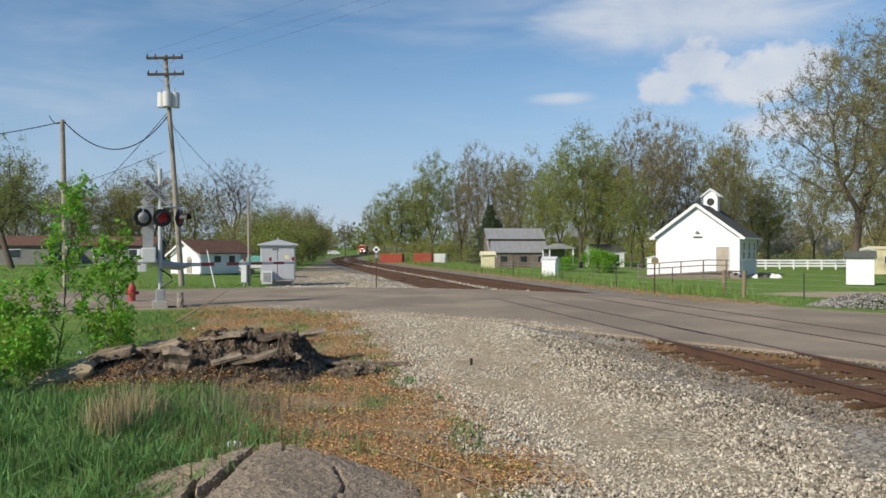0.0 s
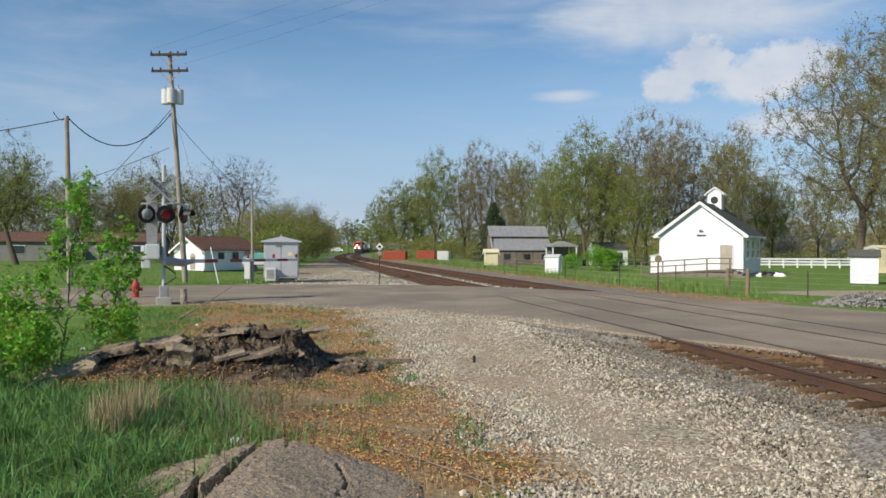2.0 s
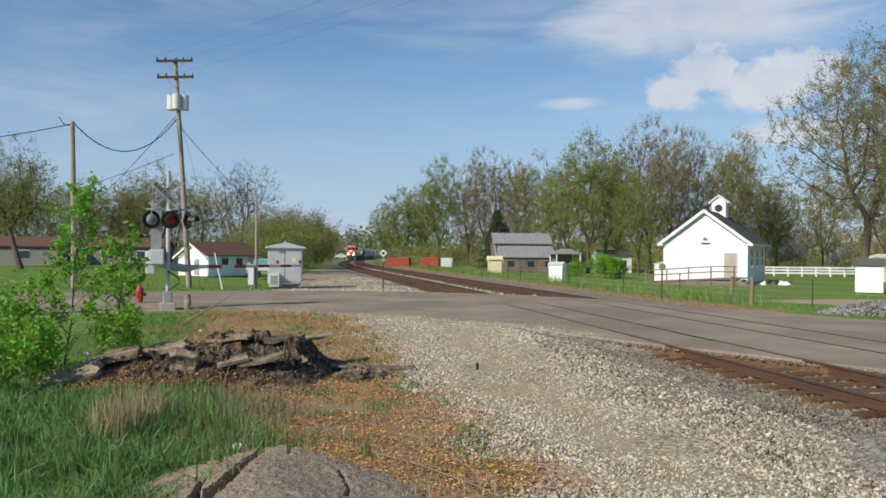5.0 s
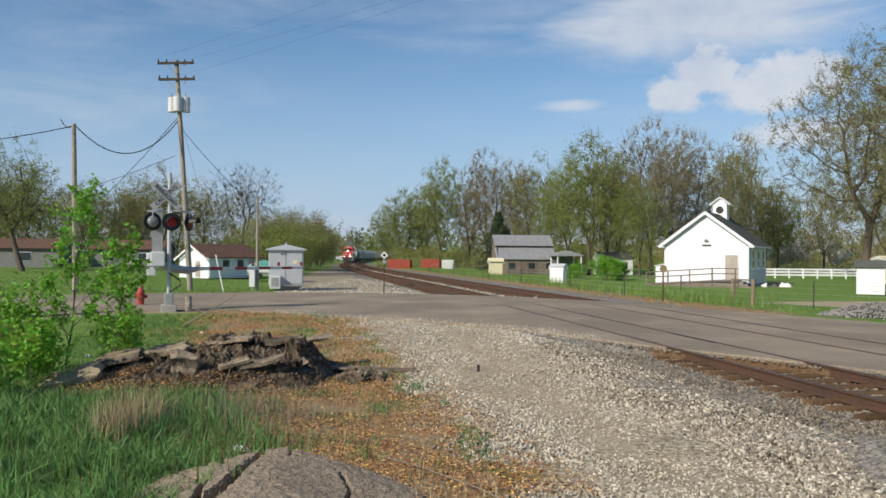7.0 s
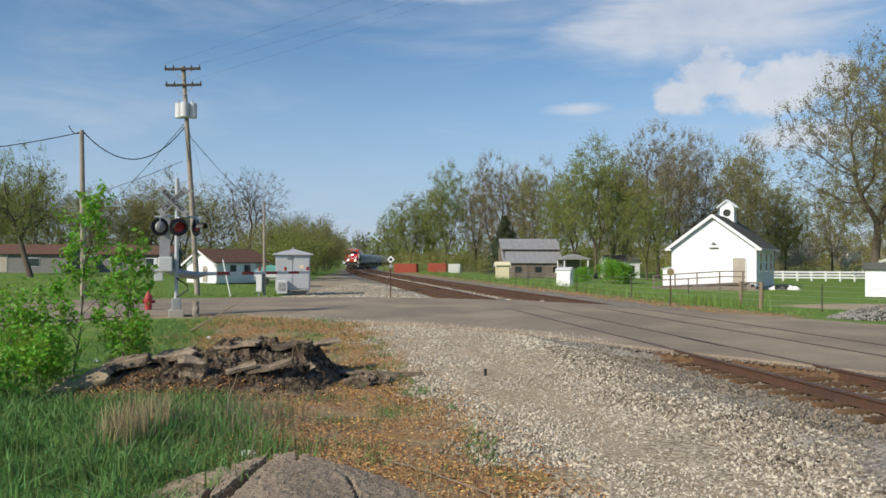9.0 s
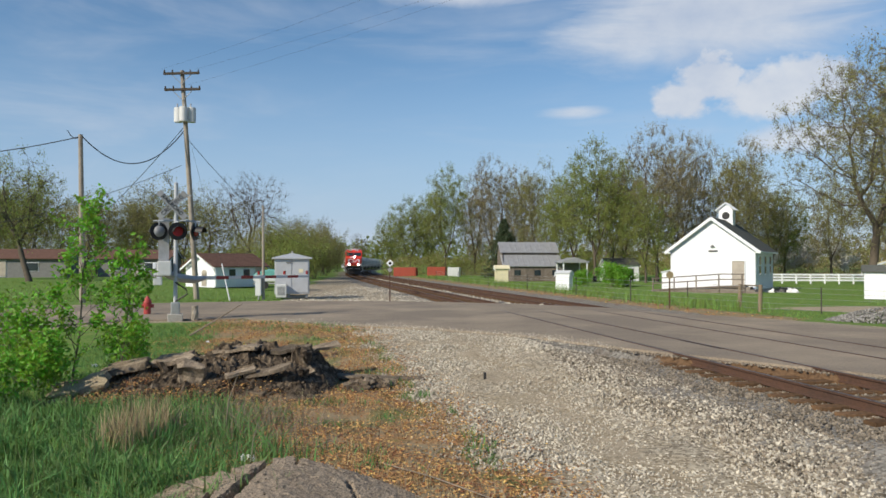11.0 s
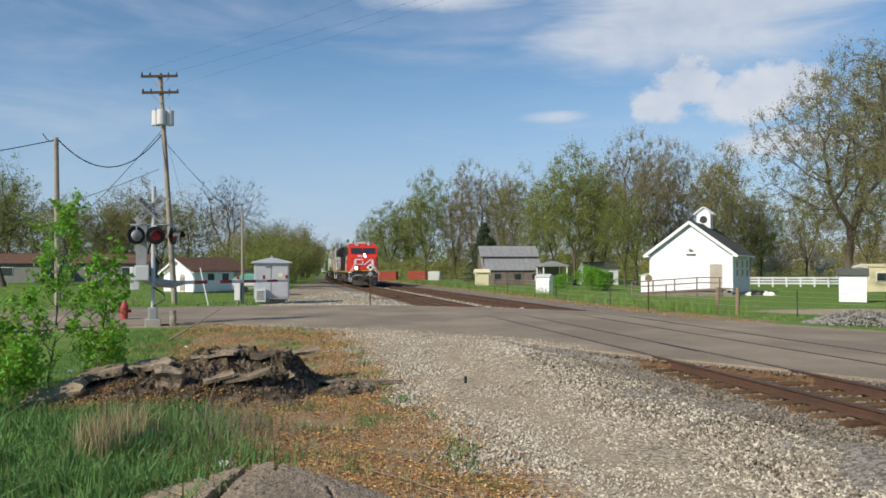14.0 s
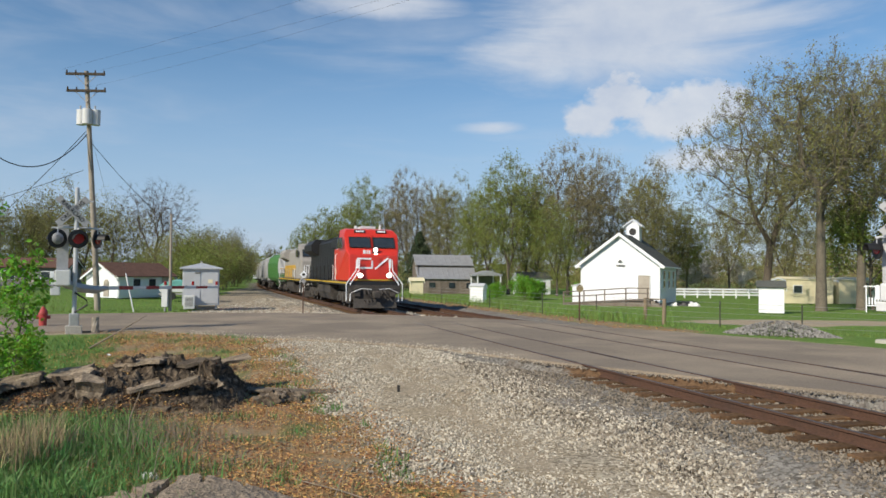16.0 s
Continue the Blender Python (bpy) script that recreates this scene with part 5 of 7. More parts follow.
meter = thing("meter_box", pose(-10.62, 39.8, -0.05), "white meter box on a post", "meter box")
part("box", box((0.3, 0.25, 1.1), (0, 0, 0.75), 0.02), OFF_WHITE, meter)
part("leg", cyl((0, 0, -0.05), (0, 0, 0.3), 0.05), GALV, meter)
guard = thing("guy_guard", pose(0, 0, 0), "white plastic guard on a slanting guy wire", "guy wire")
part("sleeve", tube([(-11.8, 38.6, -0.1), (-12.45, 39.3, 1.85)], 0.035, 8), OFF_WHITE, guard)
part("wire", tube([(-12.45, 39.3, 1.85), (-15.1, 41.1, 9.6)], 0.007, 5), BLACK, guard)


def wire(a, b, sag, r, label):
    a, b = Vector(a), Vector(b)
    pts = [a.lerp(b, k / 20) - Vector((0, 0, sag * 4 * (k / 20) * (1 - k / 20))) for k in range(21)]
    w = thing("overhead_wire", Matrix.Identity(4), label, "wire", "overhead wires")
    part("strand", tube(pts, r, 5), BLACK, w)


wire(B_TOP, (-15.15, 41.1, 9.3), 1.65, 0.028, "thick black cable sagging between two poles")
wire((-18.6, 36.4, 8.15), (-30, 33, 6.6), 0.5, 0.024, "black cable to a pole out of view")
wire((-15.25, 41.1, 9.4), (-46, 86, 4.0), 0.8, 0.02, "thin wire from the pole to a house")
wire((-15.3, 41.0, 9.2), (-13.0, 66, 3.2), 0.9, 0.016, "thin service wire to the bungalow")
wire((-15.3, 41.0, 7.3), (-40, 60, 4.8), 0.6, 0.016, "thin wire below the pole top")
for dx, lift in ((-0.95, 12.65), (0.95, 12.65), (0.5, 11.75)):
    wire((-15.5 + dx, 40.9, lift), (24 + dx, 8 + dx, 14.6), 0.7, 0.0035, "thin power line running overhead")
wire((-18.6, 36.4, 8.2), (-19.2, 36.3, 8.45), 0.25, 0.02, "loose cable loop at the pole top")

# ---------------------------------------------------------------- small fixed things
hyd = thing("fire_hydrant", pose(-11.7, 28.0, land_at(-11.7, 28.0), 0, 0, 20), "red cast-iron fire hydrant on the grass", "fire hydrant")
part("barrel", tube([(0, 0, -0.05), (0, 0, 0.1), (0, 0, 0.5), (0, 0, 0.62)], [0.17, 0.13, 0.13, 0.15], 16), HYDRANT_RED, hyd)
part("bonnet", tube([(0, 0, 0.62), (0, 0, 0.72), (0, 0, 0.82), (0, 0, 0.88)], [0.16, 0.14, 0.07, 0.035], 16), HYDRANT_RED, hyd)
for a, b, r in (((-0.24, 0, 0.5), (0.24, 0, 0.5), 0.065), ((0, -0.24, 0.45), (0, 0, 0.45), 0.085)):
    part("outlet", cyl(a, b, r, seg=12), HYDRANT_RED, hyd)
stub = thing("wooden_stub", pose(-8.94, 25.3, -0.1), "short weathered wooden post stub in the grass", "post")
part("post", tube([(0, 0, -0.1), (0.01, 0, 0.3), (0.0, 0.01, 0.58)], [0.13, 0.12, 0.11], 9), POLE_WOOD, stub)
steel = thing("steel_stub", pose(0.55, 14.45, land_at(0.55, 14.45)), "short dark steel pipe stub in the gravel", "pipe")
part("pipe", tube([(0, 0, -0.05), (0, 0, 0.16)], 0.028, 10), BLACK, steel)


def track_sign(x, y, label):
    z = land_at(x, y)
    s = thing("track_sign", pose(x, y, z, 0, 0, 8), label, "railway sign")
    part("post", box((0.06, 0.06, 2.2), (0, 0, 1.0), 0.005), RAIL_RUST, s, "dark steel post")
    turn = Matrix.Rotation(radians(45), 3, "Y")
    plate = part("diamond_plate", box((0.28, 0.02, 0.28), (0, -0.05, 2.0), 0.004, turn), WHITE_PAINT, s, "white diamond plate")
    part("dot", disc((0, -0.065, 2.0), (0, 1, 0), 0.075, 0.01), BLACK, plate)
    part("small_plate", box((0.2, 0.02, 0.2), (0.0, -0.05, 1.66), 0.02, turn), GALV, s)


track_sign(-3.46, 38.6, "white diamond railway sign on a thin dark post")
marker = thing("reflector_post", pose(9.52, 33.49, land_at(9.52, 33.49) - 0.02), "round faded reflector on a dark steel post", "reflector")
part("post", box((0.06, 0.05, 1.75), (0, 0, 0.8), 0.005), RAIL_RUST, marker)
part("plate", cyl((0, -0.06, 1.5), (0, -0.03, 1.5), 0.17, seg=8), SIGN_YELLOW, marker, "round faded yellow plate")

# wire fence along the lawn: thin steel posts, two stout wooden ones
FENCE = [(-2.5, 92), (0.2, 80), (2.9, 68), (5.4, 57), (7.6, 47.5), (9.3, 40), (11.4, 37), (13.53, 33.5), (16.0, 33.0), (19.5, 32.2), (23.5, 31.5)]
fence = thing("wire_fence", Matrix.Identity(4), "low wire mesh fence on thin posts along the lawn", "fence")
for k, (x, y) in enumerate(FENCE):
    z = land_at(x, y)
    if k == 7:
        part("post", tube([(x, y, z - 0.1), (x + 0.03, y, z + 1.2)], [0.1, 0.085], 9), BROWN_WOOD, fence, "stout wooden corner post")
    else:
        part("post", cyl((x, y, z - 0.05), (x, y, z + 1.2), 0.028, seg=6), GRIME, fence, "thin dark steel post")
for (xa, ya), (xb, yb) in zip(FENCE, FENCE[1:]):
    for lift in (0.15, 0.4, 0.65, 0.9, 1.12):
        part("strand", tube([(xa, ya, land_at(xa, ya) + lift), (xb, yb, land_at(xb, yb) + lift)], 0.006, 4), GALV, fence)
gate = thing("fence_post", pose(15.4, 40.8, land_at(15.4, 40.8)), "stout weathered wooden post with a crossbar on the lawn", "post")
part("post", tube([(0, 0, -0.1), (0, 0, 1.2)], [0.11, 0.1], 9), BROWN_WOOD, gate)
part("crossbar", tube([(0, 0, 1.15), (1.1, 0.1, 1.12)], 0.04, 6), BROWN_WOOD, gate)

white_fence = thing("white_rail_fence", Matrix.Identity(4), "white painted board fence behind the lawn", "fence")
for k in range(26):
    x, y = 36.5 + 1.6 * k, 88 - 0.1 * k
    part("post", box((0.14, 0.14, 1.2), (x, y, 0.0), 0.01), WHITE_PAINT, white_fence)
    if k < 25:
        for z in (-0.15, 0.18, 0.5):
            part("rail", box((1.55, 0.05, 0.2), (x + 0.8, y - 0.02, z), 0.005), WHITE_PAINT, white_fence)

bench = thing("garden_swing", pose(38.6, 53.6, -0.55, 0, 0, -35), "white wooden garden bench swing on the lawn", "bench")
for x in (-0.8, 0.8):
    part("side_frame", prism([(-0.5, 0), (-0.4, 0), (-0.05, 1.9), (0.05, 1.9), (0.4, 0), (0.5, 0), (0.1, 2.0), (-0.1, 2.0)], "x", x - 0.04, x + 0.04), WHITE_PAINT, bench)
part("seat", box((1.6, 0.5, 0.08), (0, 0, 0.5), 0.01), WHITE_PAINT, bench)
for k in range(7):
    part("slat", box((0.1, 0.04, 0.55), (-0.6 + 0.2 * k, 0.26, 0.85), 0.005), WHITE_PAINT, bench)
part("top_beam", box((1.9, 0.1, 0.1), (0, 0, 1.97), 0.01), WHITE_PAINT, bench)
slab = part("kerb_slab", box((6.0, 0.5, 0.2), (18.2, 20.4, -0.05), 0.03, Matrix.Rotation(radians(-52), 3, "Z")), CONCRETE)
tagged(slab, "pale concrete strip along the far edge of the road", "kerb", kind="structure")


# ---------------------------------------------------------------- trees
def tubes(branches, sides):
    """Tapered tubes for polylines [(points, radii)], as arrays."""
    V, F, base = [], [], 0
    ring = np.arange(sides) * 2 * np.pi / sides
    for pts, rad in branches:
        pts, rad = np.asarray(pts), np.asarray(rad)
        d = np.gradient(pts, axis=0)
        d /= np.linalg.norm(d, axis=1, keepdims=True) + 1e-9
        ref = np.where(np.abs(d[:, 2:3]) > 0.9, [[1.0, 0, 0]], [[0, 0, 1.0]])
        a = np.cross(d, ref)
        a /= np.linalg.norm(a, axis=1, keepdims=True) + 1e-9
        b = np.cross(d, a)
        V.append((pts[:, None] + rad[:, None, None] * (a[:, None] * np.cos(ring)[None, :, None] + b[:, None] * np.sin(ring)[None, :, None])).reshape(-1, 3))
        n = len(pts)
        i = base + np.arange(n * sides).reshape(n, sides)
        j = np.roll(i, -1, 1)
        F.append(np.stack([i[:-1], j[:-1], j[1:], i[1:]], -1).reshape(-1, 4))
        base += n * sides
    return np.concatenate(V), np.concatenate(F)


def leaf_quads(centres, size, rs, three=False):
    """Small bent leaves, a kite of two triangles' worth each, turned at random."""
    n = len(centres)
    a = rs.normal(size=(n, 3))
    a /= np.linalg.norm(a, axis=1, keepdims=True)
    b = np.cross(a, rs.normal(size=(n, 3)))
    b /= np.linalg.norm(b, axis=1, keepdims=True)
    s = size * rs.uniform(0.6, 1.4, (n, 1))
    c = np.asarray(centres)
    bend = np.cross(a, b) * s * 0.25
    if three:
        V = np.stack([c - a * s, c + a * s * 0.8 - b * s * 0.75, c + a * s * 0.5 + b * s * 0.85], 1).reshape(-1, 3)
        return V, np.arange(3 * n).reshape(n, 3)
    V = np.stack([c - a * s, c - b * s * 0.55 + bend, c + a * s, c + b * s * 0.55 + bend], 1).reshape(-1, 3)
    return V, np.arange(4 * n).reshape(n, 4)


def grow(seed, height, trunk, limbs, spread, twigs=(7, 5, 4), up=0.25, lean=0.0, length=(0.42, 0.42, 0.45, 0.5), droop=0.0, thick=0.014, stems=1, wander=0.10,
         first=0.25, fork=38):
    """Branches by level as polylines, and the twig ends where leaves sit. The trunk runs to a share of the height; limbs leave it from first upwards."""
    rs = np.random.RandomState(seed)
    levels, tips = {0: [], 1: [], 2: [], 3: []}, []

    def branch(p, d, ln, r, level):
        n = (8, 6, 3, 2)[level]
        pts, rad = [p], [r]
        for k in range(n):
            d = d + rs.normal(size=3) * wander * (1, 1.3, 1.8, 2.2)[level] + np.array([0, 0, up * 0.35 * (level > 0) - droop * level * 0.12])
            d = d / np.linalg.norm(d)
            p = p + d * ln / n
            pts.append(p)
            rad.append(r * (1 - (0.72 if level == 0 else 0.85) * (k + 1) / n))
        levels[level].append((pts, rad))
        if level == 3:
            tips.extend(pts[1:])
            return
        count = limbs if level == 0 else twigs[level - 1]
        for c in range(count):
            f = (first + (1 - first) * (c + 0.7) / count) if level == 0 else 0.2 + 0.8 * (c + rs.uniform(0.2, 0.95)) / count
            f = min(f, 0.999)
            i = min(int(f * n), n - 1)
            q = pts[i] + (pts[i + 1] - pts[i]) * (f * n - i)
            t = pts[i + 1] - pts[i]
            t = t / np.linalg.norm(t)
            side = rs.normal(size=3)
            if level == 0:
                az = 2 * np.pi * (c * 0.382 + rs.uniform(-0.08, 0.08))
                side = np.array([np.cos(az), np.sin(az), 0])
            side = side - t * side.dot(t)
            side /= np.linalg.norm(side)
            ang = np.radians((spread * (1.25 - 0.75 * f) if level == 0 else fork) * rs.uniform(0.75, 1.25))
            nd = t * np.cos(ang) + side * np.sin(ang)
            if level == 0:
                ln2 = height * length[0] * (1.12 - 0.35 * f) * rs.uniform(0.85, 1.1)
            else:
                ln2 = ln * length[level] * (1.15 - 0.5 * f) * rs.uniform(0.8, 1.2)
            branch(q, nd, ln2, rad[i] * (0.6 if level == 0 else 0.55), level + 1)
    for s in range(stems):
        a = rs.uniform(0, 6.28)
        tilt = lean + (0.28 if stems > 2 else 0.03)
        d0 = np.array([np.cos(a) * tilt, np.sin(a) * tilt, 1.0])
        p0 = np.array([np.cos(a), np.sin(a), 0]) * (0.05 * height * (stems > 1)) + np.array([0, 0, -0.15])
        branch(p0, d0 / np.linalg.norm(d0), height * trunk * (1 if stems == 1 else rs.uniform(0.7, 1.1)), height * thick / (stems ** 0.5), 0)
    everything = np.concatenate([np.array(p) for l in levels.values() for p, _ in l])
    k = height / everything[:, 2].max()
    for l in levels.values():
        for j, (p, r) in enumerate(l):
            l[j] = ([q * k for q in p], [max(x * k, 0.0011 * height) for x in r])
    return levels, np.array(tips) * k, rs


def tree_arrays(levels, tips, rs, leaves, size, spread=0.25, three=True):
    wood = [tubes(levels[0], 9), tubes(levels[1], 5), tubes(levels[2], 3), tubes([([p[0], p[-1]], [r[0], 0.6 * r[0]]) for p, r in levels[3]], 3)]
    V, F, base = [], [], 0
    for v, f in wood:
        V.append(v)
        F.append(f + base)
        base += len(v)
    leaf = None
    if leaves:
        pick = tips[rs.randint(0, len(tips), leaves)] + rs.normal(size=(leaves, 3)) * spread
        leaf = leaf_quads(pick, size, rs, three)
    return (np.concatenate(V), np.concatenate(F)), leaf


def tree(name, label, category, bark, leaf_mat, leaves, size, group="", leaf_spread=0.25, **shape):
    levels, tips, rs = grow(**shape)
    wood, leaf = tree_arrays(levels, tips, rs, leaves, size, leaf_spread)
    t = thing(name, Matrix.Identity(4), label, category, group)
    mesh_np("trunk", *wood, bark, t, True)
    if leaf is not None:
        mesh_np("crown", *leaf, leaf_mat, t)
    return t


def plant(source, spots, used=[]):
    """Puts the first at the first spot and copies at the others: (x, y, height factor, turn)."""
    for k, (x, y, s, a) in enumerate(spots):
        m = Matrix.LocRotScale((x, y, land_at(x, y) - 0.05), Euler((0, 0, radians(a))), (s * 1.0, s * 1.0, s))
        if k == 0:
            spot_first = m
        else:
            copy_thing(source, m)
    source.matrix_basis = spot_first


def crown_points(rs, n, h, r, base, lobes):
    """Twig ends through a domed crown with an uneven outline, denser towards the outside."""
    d = rs.normal(size=(n, 3))
    d /= np.linalg.norm(d, axis=1, keepdims=True)
    bumps = rs.normal(size=(lobes, 3))
    bumps /= np.linalg.norm(bumps, axis=1, keepdims=True)
    swell = 0.80 + 0.26 * np.exp(6.0 * ((d @ bumps.T) - 1)).max(1)
    p = d * (rs.uniform(0.04, 1, (n, 1)) ** 0.5) * swell[:, None]
    half = (h - base) / 2
    wide = 1.04 + 0.0 * p[:, 2:3] - 0.22 * np.clip(-p[:, 2:3], 0, 1)
    return np.concatenate([p[:, :2] * r * wide, base + half + p[:, 2:3] * half], 1)


def fork_out(rs, points, fork_z, tip_r, lean=(0.0, 0.0), low=3):
    """Limbs that part again and again until each carries a few twig ends: tubes by size, twig roots and tips."""
    thick, middle, thin, ends = [], [], [], []

    def limb(p, d, q, r0, r1, n):
        mid = p + d * np.linalg.norm(q - p) * 0.5
        mid = mid + (0.5 * (p + q) - mid) * 0.45 + rs.normal(size=3) * 0.03 * np.linalg.norm(q - p)
        (thick if n > 50 else middle if n > 7 else thin).append(([p, mid, q], [r0, (r0 + r1) / 2, r1]))
        out = q - mid
        return out / (np.linalg.norm(out) + 1e-9)

    def part_ways(p, d, pts, r):
        n = len(pts)
        if n <= low:
            for t in pts:
                out = limb(p, d, t, min(r, tip_r * 1.5), tip_r * 0.7, 1)
                ends.append((t, out))
            return
        k = 3 if n > 60 and rs.uniform() < 0.5 else 2
        heads = (pts - p) / (np.linalg.norm(pts - p, axis=1, keepdims=True) + 1e-9)
        seeds = heads[rs.choice(n, k, replace=False)]
        for _ in range(4):
            own = (heads @ seeds.T).argmax(1)
            seeds = np.stack([heads[own == j].mean(0) if (own == j).any() else heads[rs.randint(n)] for j in range(k)])
        for j in range(k):
            mine = pts[own == j]
            if not len(mine):
                continue
            c = mine.mean(0)
            share = rs.uniform(0.28, 0.45) if n > 20 else rs.uniform(0.4, 0.6)
            q = p + (c - p) * share
            r1 = min(r * 0.95, tip_r * len(mine) ** 0.52)
            out = limb(p, d, q, min(r, r1 * 1.15), r1, len(mine))
            part_ways(q, out, mine, r1)
    r = tip_r * len(points) ** 0.52
    top = np.array([lean[0], lean[1], fork_z])
    thick.append(([np.array([0, 0, -0.3]), np.array([0, 0, 0.25]), top * 0.5, top], [r * 1.7, r * 1.3, r * 1.08, r]))
    part_ways(top, top / np.linalg.norm(top), points, r)
    return thick, middle, thin, ends


def fine_twigs(rs, ends, count, length, r):
    """Thin straight twigs that spray from the twig ends, and points along them for the leaves."""
    at = np.repeat(np.array([e[0] for e in ends]), count, 0)
    d = np.repeat(np.array([e[1] for e in ends]), count, 0) * 0.9 + rs.normal(size=(len(at), 3)) * 0.55 + np.array([0, 0, 0.25])
    d /= np.linalg.norm(d, axis=1, keepdims=True)
    ln = length * rs.uniform(0.5, 1.3, (len(at), 1))
    a = np.cross(d, rs.normal(size=d.shape))
    a /= np.linalg.norm(a, axis=1, keepdims=True) + 1e-9
    b = np.cross(d, a)
    start = at - d * ln * 0.25
    V = np.stack([start + a * r, start - a * 0.5 * r + b * 0.87 * r, start - a * 0.5 * r - b * 0.87 * r, at + d * ln], 1)
    base = (np.arange(len(at)) * 4)[:, None]
    F = np.concatenate([base + np.array([[0, 1, 3]]), base + np.array([[1, 2, 3]]), base + np.array([[2, 0, 3]])])
    return V.reshape(-1, 3), F, start, d * ln * 1.25


def full_crown(seed, h, r, base, fork_z, n, tip_r, twigs, twig_len, leaves, leaf_size, leaf_spread, lobes=14, lean=(0.0, 0.0)):
    rs = np.random.RandomState(seed)
    pts = crown_points(rs, n, h, r, base, lobes) + np.array([lean[0], lean[1], 0]) * 1.5
    thick, middle, thin, ends = fork_out(rs, pts, fork_z, tip_r, lean)
    V, F, at = [], [], 0
    for group, sides in ((thick, 8), (middle, 5), (thin, 3)):
        if group:
            v, f = tubes(group, sides)
            V.append(v)
            F.append(f + at)
            at += len(v)
    tv, tf, start, run = fine_twigs(rs, ends, twigs, twig_len, tip_r * 0.75)
    leaf = None
    if leaves:
        pick = rs.randint(0, len(start), leaves)
        leaf = leaf_quads(start[pick] + run[pick] * rs.uniform(0.1, 1.1, (leaves, 1)) + rs.normal(size=(leaves, 3)) * leaf_spread, leaf_size, rs, True)
    return (np.concatenate(V), np.concatenate(F)), (tv, tf), leaf


def crown_tree(name, label, bark, leaf_mat, group, shape):
    wood, twig, leaf = full_crown(**shape)
    t = thing(name, Matrix.Identity(4), label, "tree", group)
    mesh_np("trunk", *wood, bark, t, True)
    tagged(mesh_np("twig_spray", *twig, bark, t), kind="stuff")
    if leaf is not None:
        mesh_np("crown", *leaf, leaf_mat, t)
    return t


def set_out(source, h, r, spots):
    """Plants a tree of height h and crown radius r at (x, y, height, radius, turn), and copies of it."""
    for k, (x, y, tall, wide, a) in enumerate(spots):
        m = Matrix.LocRotScale((x, y, land_at(x, y) - 0.05), Euler((0, 0, radians(a))), (wide / r, wide / r, tall / h))
        if k:
            other = copy_thing(source, Matrix.Identity(4))
            other.matrix_basis = m
        else:
            first = m
    source.matrix_basis = first


LAWN_TREES = "trees behind the lawn"
maple = crown_tree("maple_tree", "tall maple with fresh yellow-green spring leaves", BARK, LEAF_GREEN, LAWN_TREES,
                   dict(seed=11, h=18.0, r=6.0, base=1.8, fork_z=1.9, n=340, tip_r=0.0105, twigs=9, twig_len=1.2, leaves=22000, leaf_size=0.088, leaf_spread=0.2))
set_out(maple, 18.0, 6.0, [(17.9, 96.7, 18.8, 5.2, 68), (-9.4, 151.6, 15.9, 5.5, 291), (-14.9, 170.2, 14.0, 4.3, 32), (-2.1, 140.8, 20.9, 5.5, 130), (16.7, 106.9, 16.7, 4.3, 60), (-5.5, 153.2, 16.9, 4.6, 253), (23.0, 102.3, 17.1, 3.9, 230), (15.0, 111.1, 14.4, 3.4, 241), (22.8, 90.2, 12.3, 3.5, 333), (49.7, 113.8, 13.7, 4.0, 194)])
ash = crown_tree("ash_tree", "grey-barked tree with brownish budding twigs", BARK, LEAF_BROWN, LAWN_TREES,
                 dict(seed=5, h=20.0, r=5.6, base=2.6, fork_z=3.0, n=380, tip_r=0.011, twigs=14, twig_len=1.35, leaves=18000, leaf_size=0.08, leaf_spread=0.18))
set_out(ash, 20.0, 5.6, [(25.7, 96.0, 20.1, 4.6, 107), (6.7, 138.0, 22.1, 5.2, 48), (35.3, 109.1, 20.9, 3.6, 249), (11.9, 139.5, 20.2, 4.5, 14), (31.2, 105.5, 20.8, 4.1, 199), (45.4, 118.2, 22.2, 4.1, 221), (3.7, 150.3, 20.1, 4.1, 311)])
elm = crown_tree("elm_tree", "spreading tree with olive spring buds on dark limbs", BARK, LEAF_OLIVE, LAWN_TREES,
                 dict(seed=23, h=18.0, r=6.0, base=2.4, fork_z=2.6, n=300, tip_r=0.011, twigs=10, twig_len=1.3, leaves=18000, leaf_size=0.085, leaf_spread=0.2))
set_out(elm, 18.0, 6.0, [(39.4, 104.7, 20.1, 4.4, 1), (13.4, 124.3, 20.2, 4.7, 356), (46.7, 111.0, 16.0, 4.4, 228), (24.3, 116.2, 20.4, 4.9, 136), (59.7, 119.8, 16.3, 4.7, 117), (66.4, 114.2, 16.6, 5.5, 302), (71.4, 108.7, 16.9, 5.2, 52), (-51.3, 121.2, 13.8, 4.6, 15), (-57.2, 117.1, 13.8, 4.9, 11), (-68.8, 108.9, 13.5, 5.0, 332), (-88.5, 113.6, 14.0, 5.2, 4)])
BIG_TREES = "large trees on the lawn"
big = crown_tree("cottonwood_tree", "huge dark spreading cottonwood with olive buds beside the lawn", BARK, LEAF_OLIVE, BIG_TREES,
                 dict(seed=43, h=25.0, r=10.5, base=4.0, fork_z=5.0, n=760, tip_r=0.0135, twigs=12, twig_len=1.25, leaves=30000, leaf_size=0.08, leaf_spread=0.22, lobes=20, lean=(0.5, 0.0)))
set_out(big, 25.0, 10.5, [(43.0, 78, 25.0, 10.0, 0)])
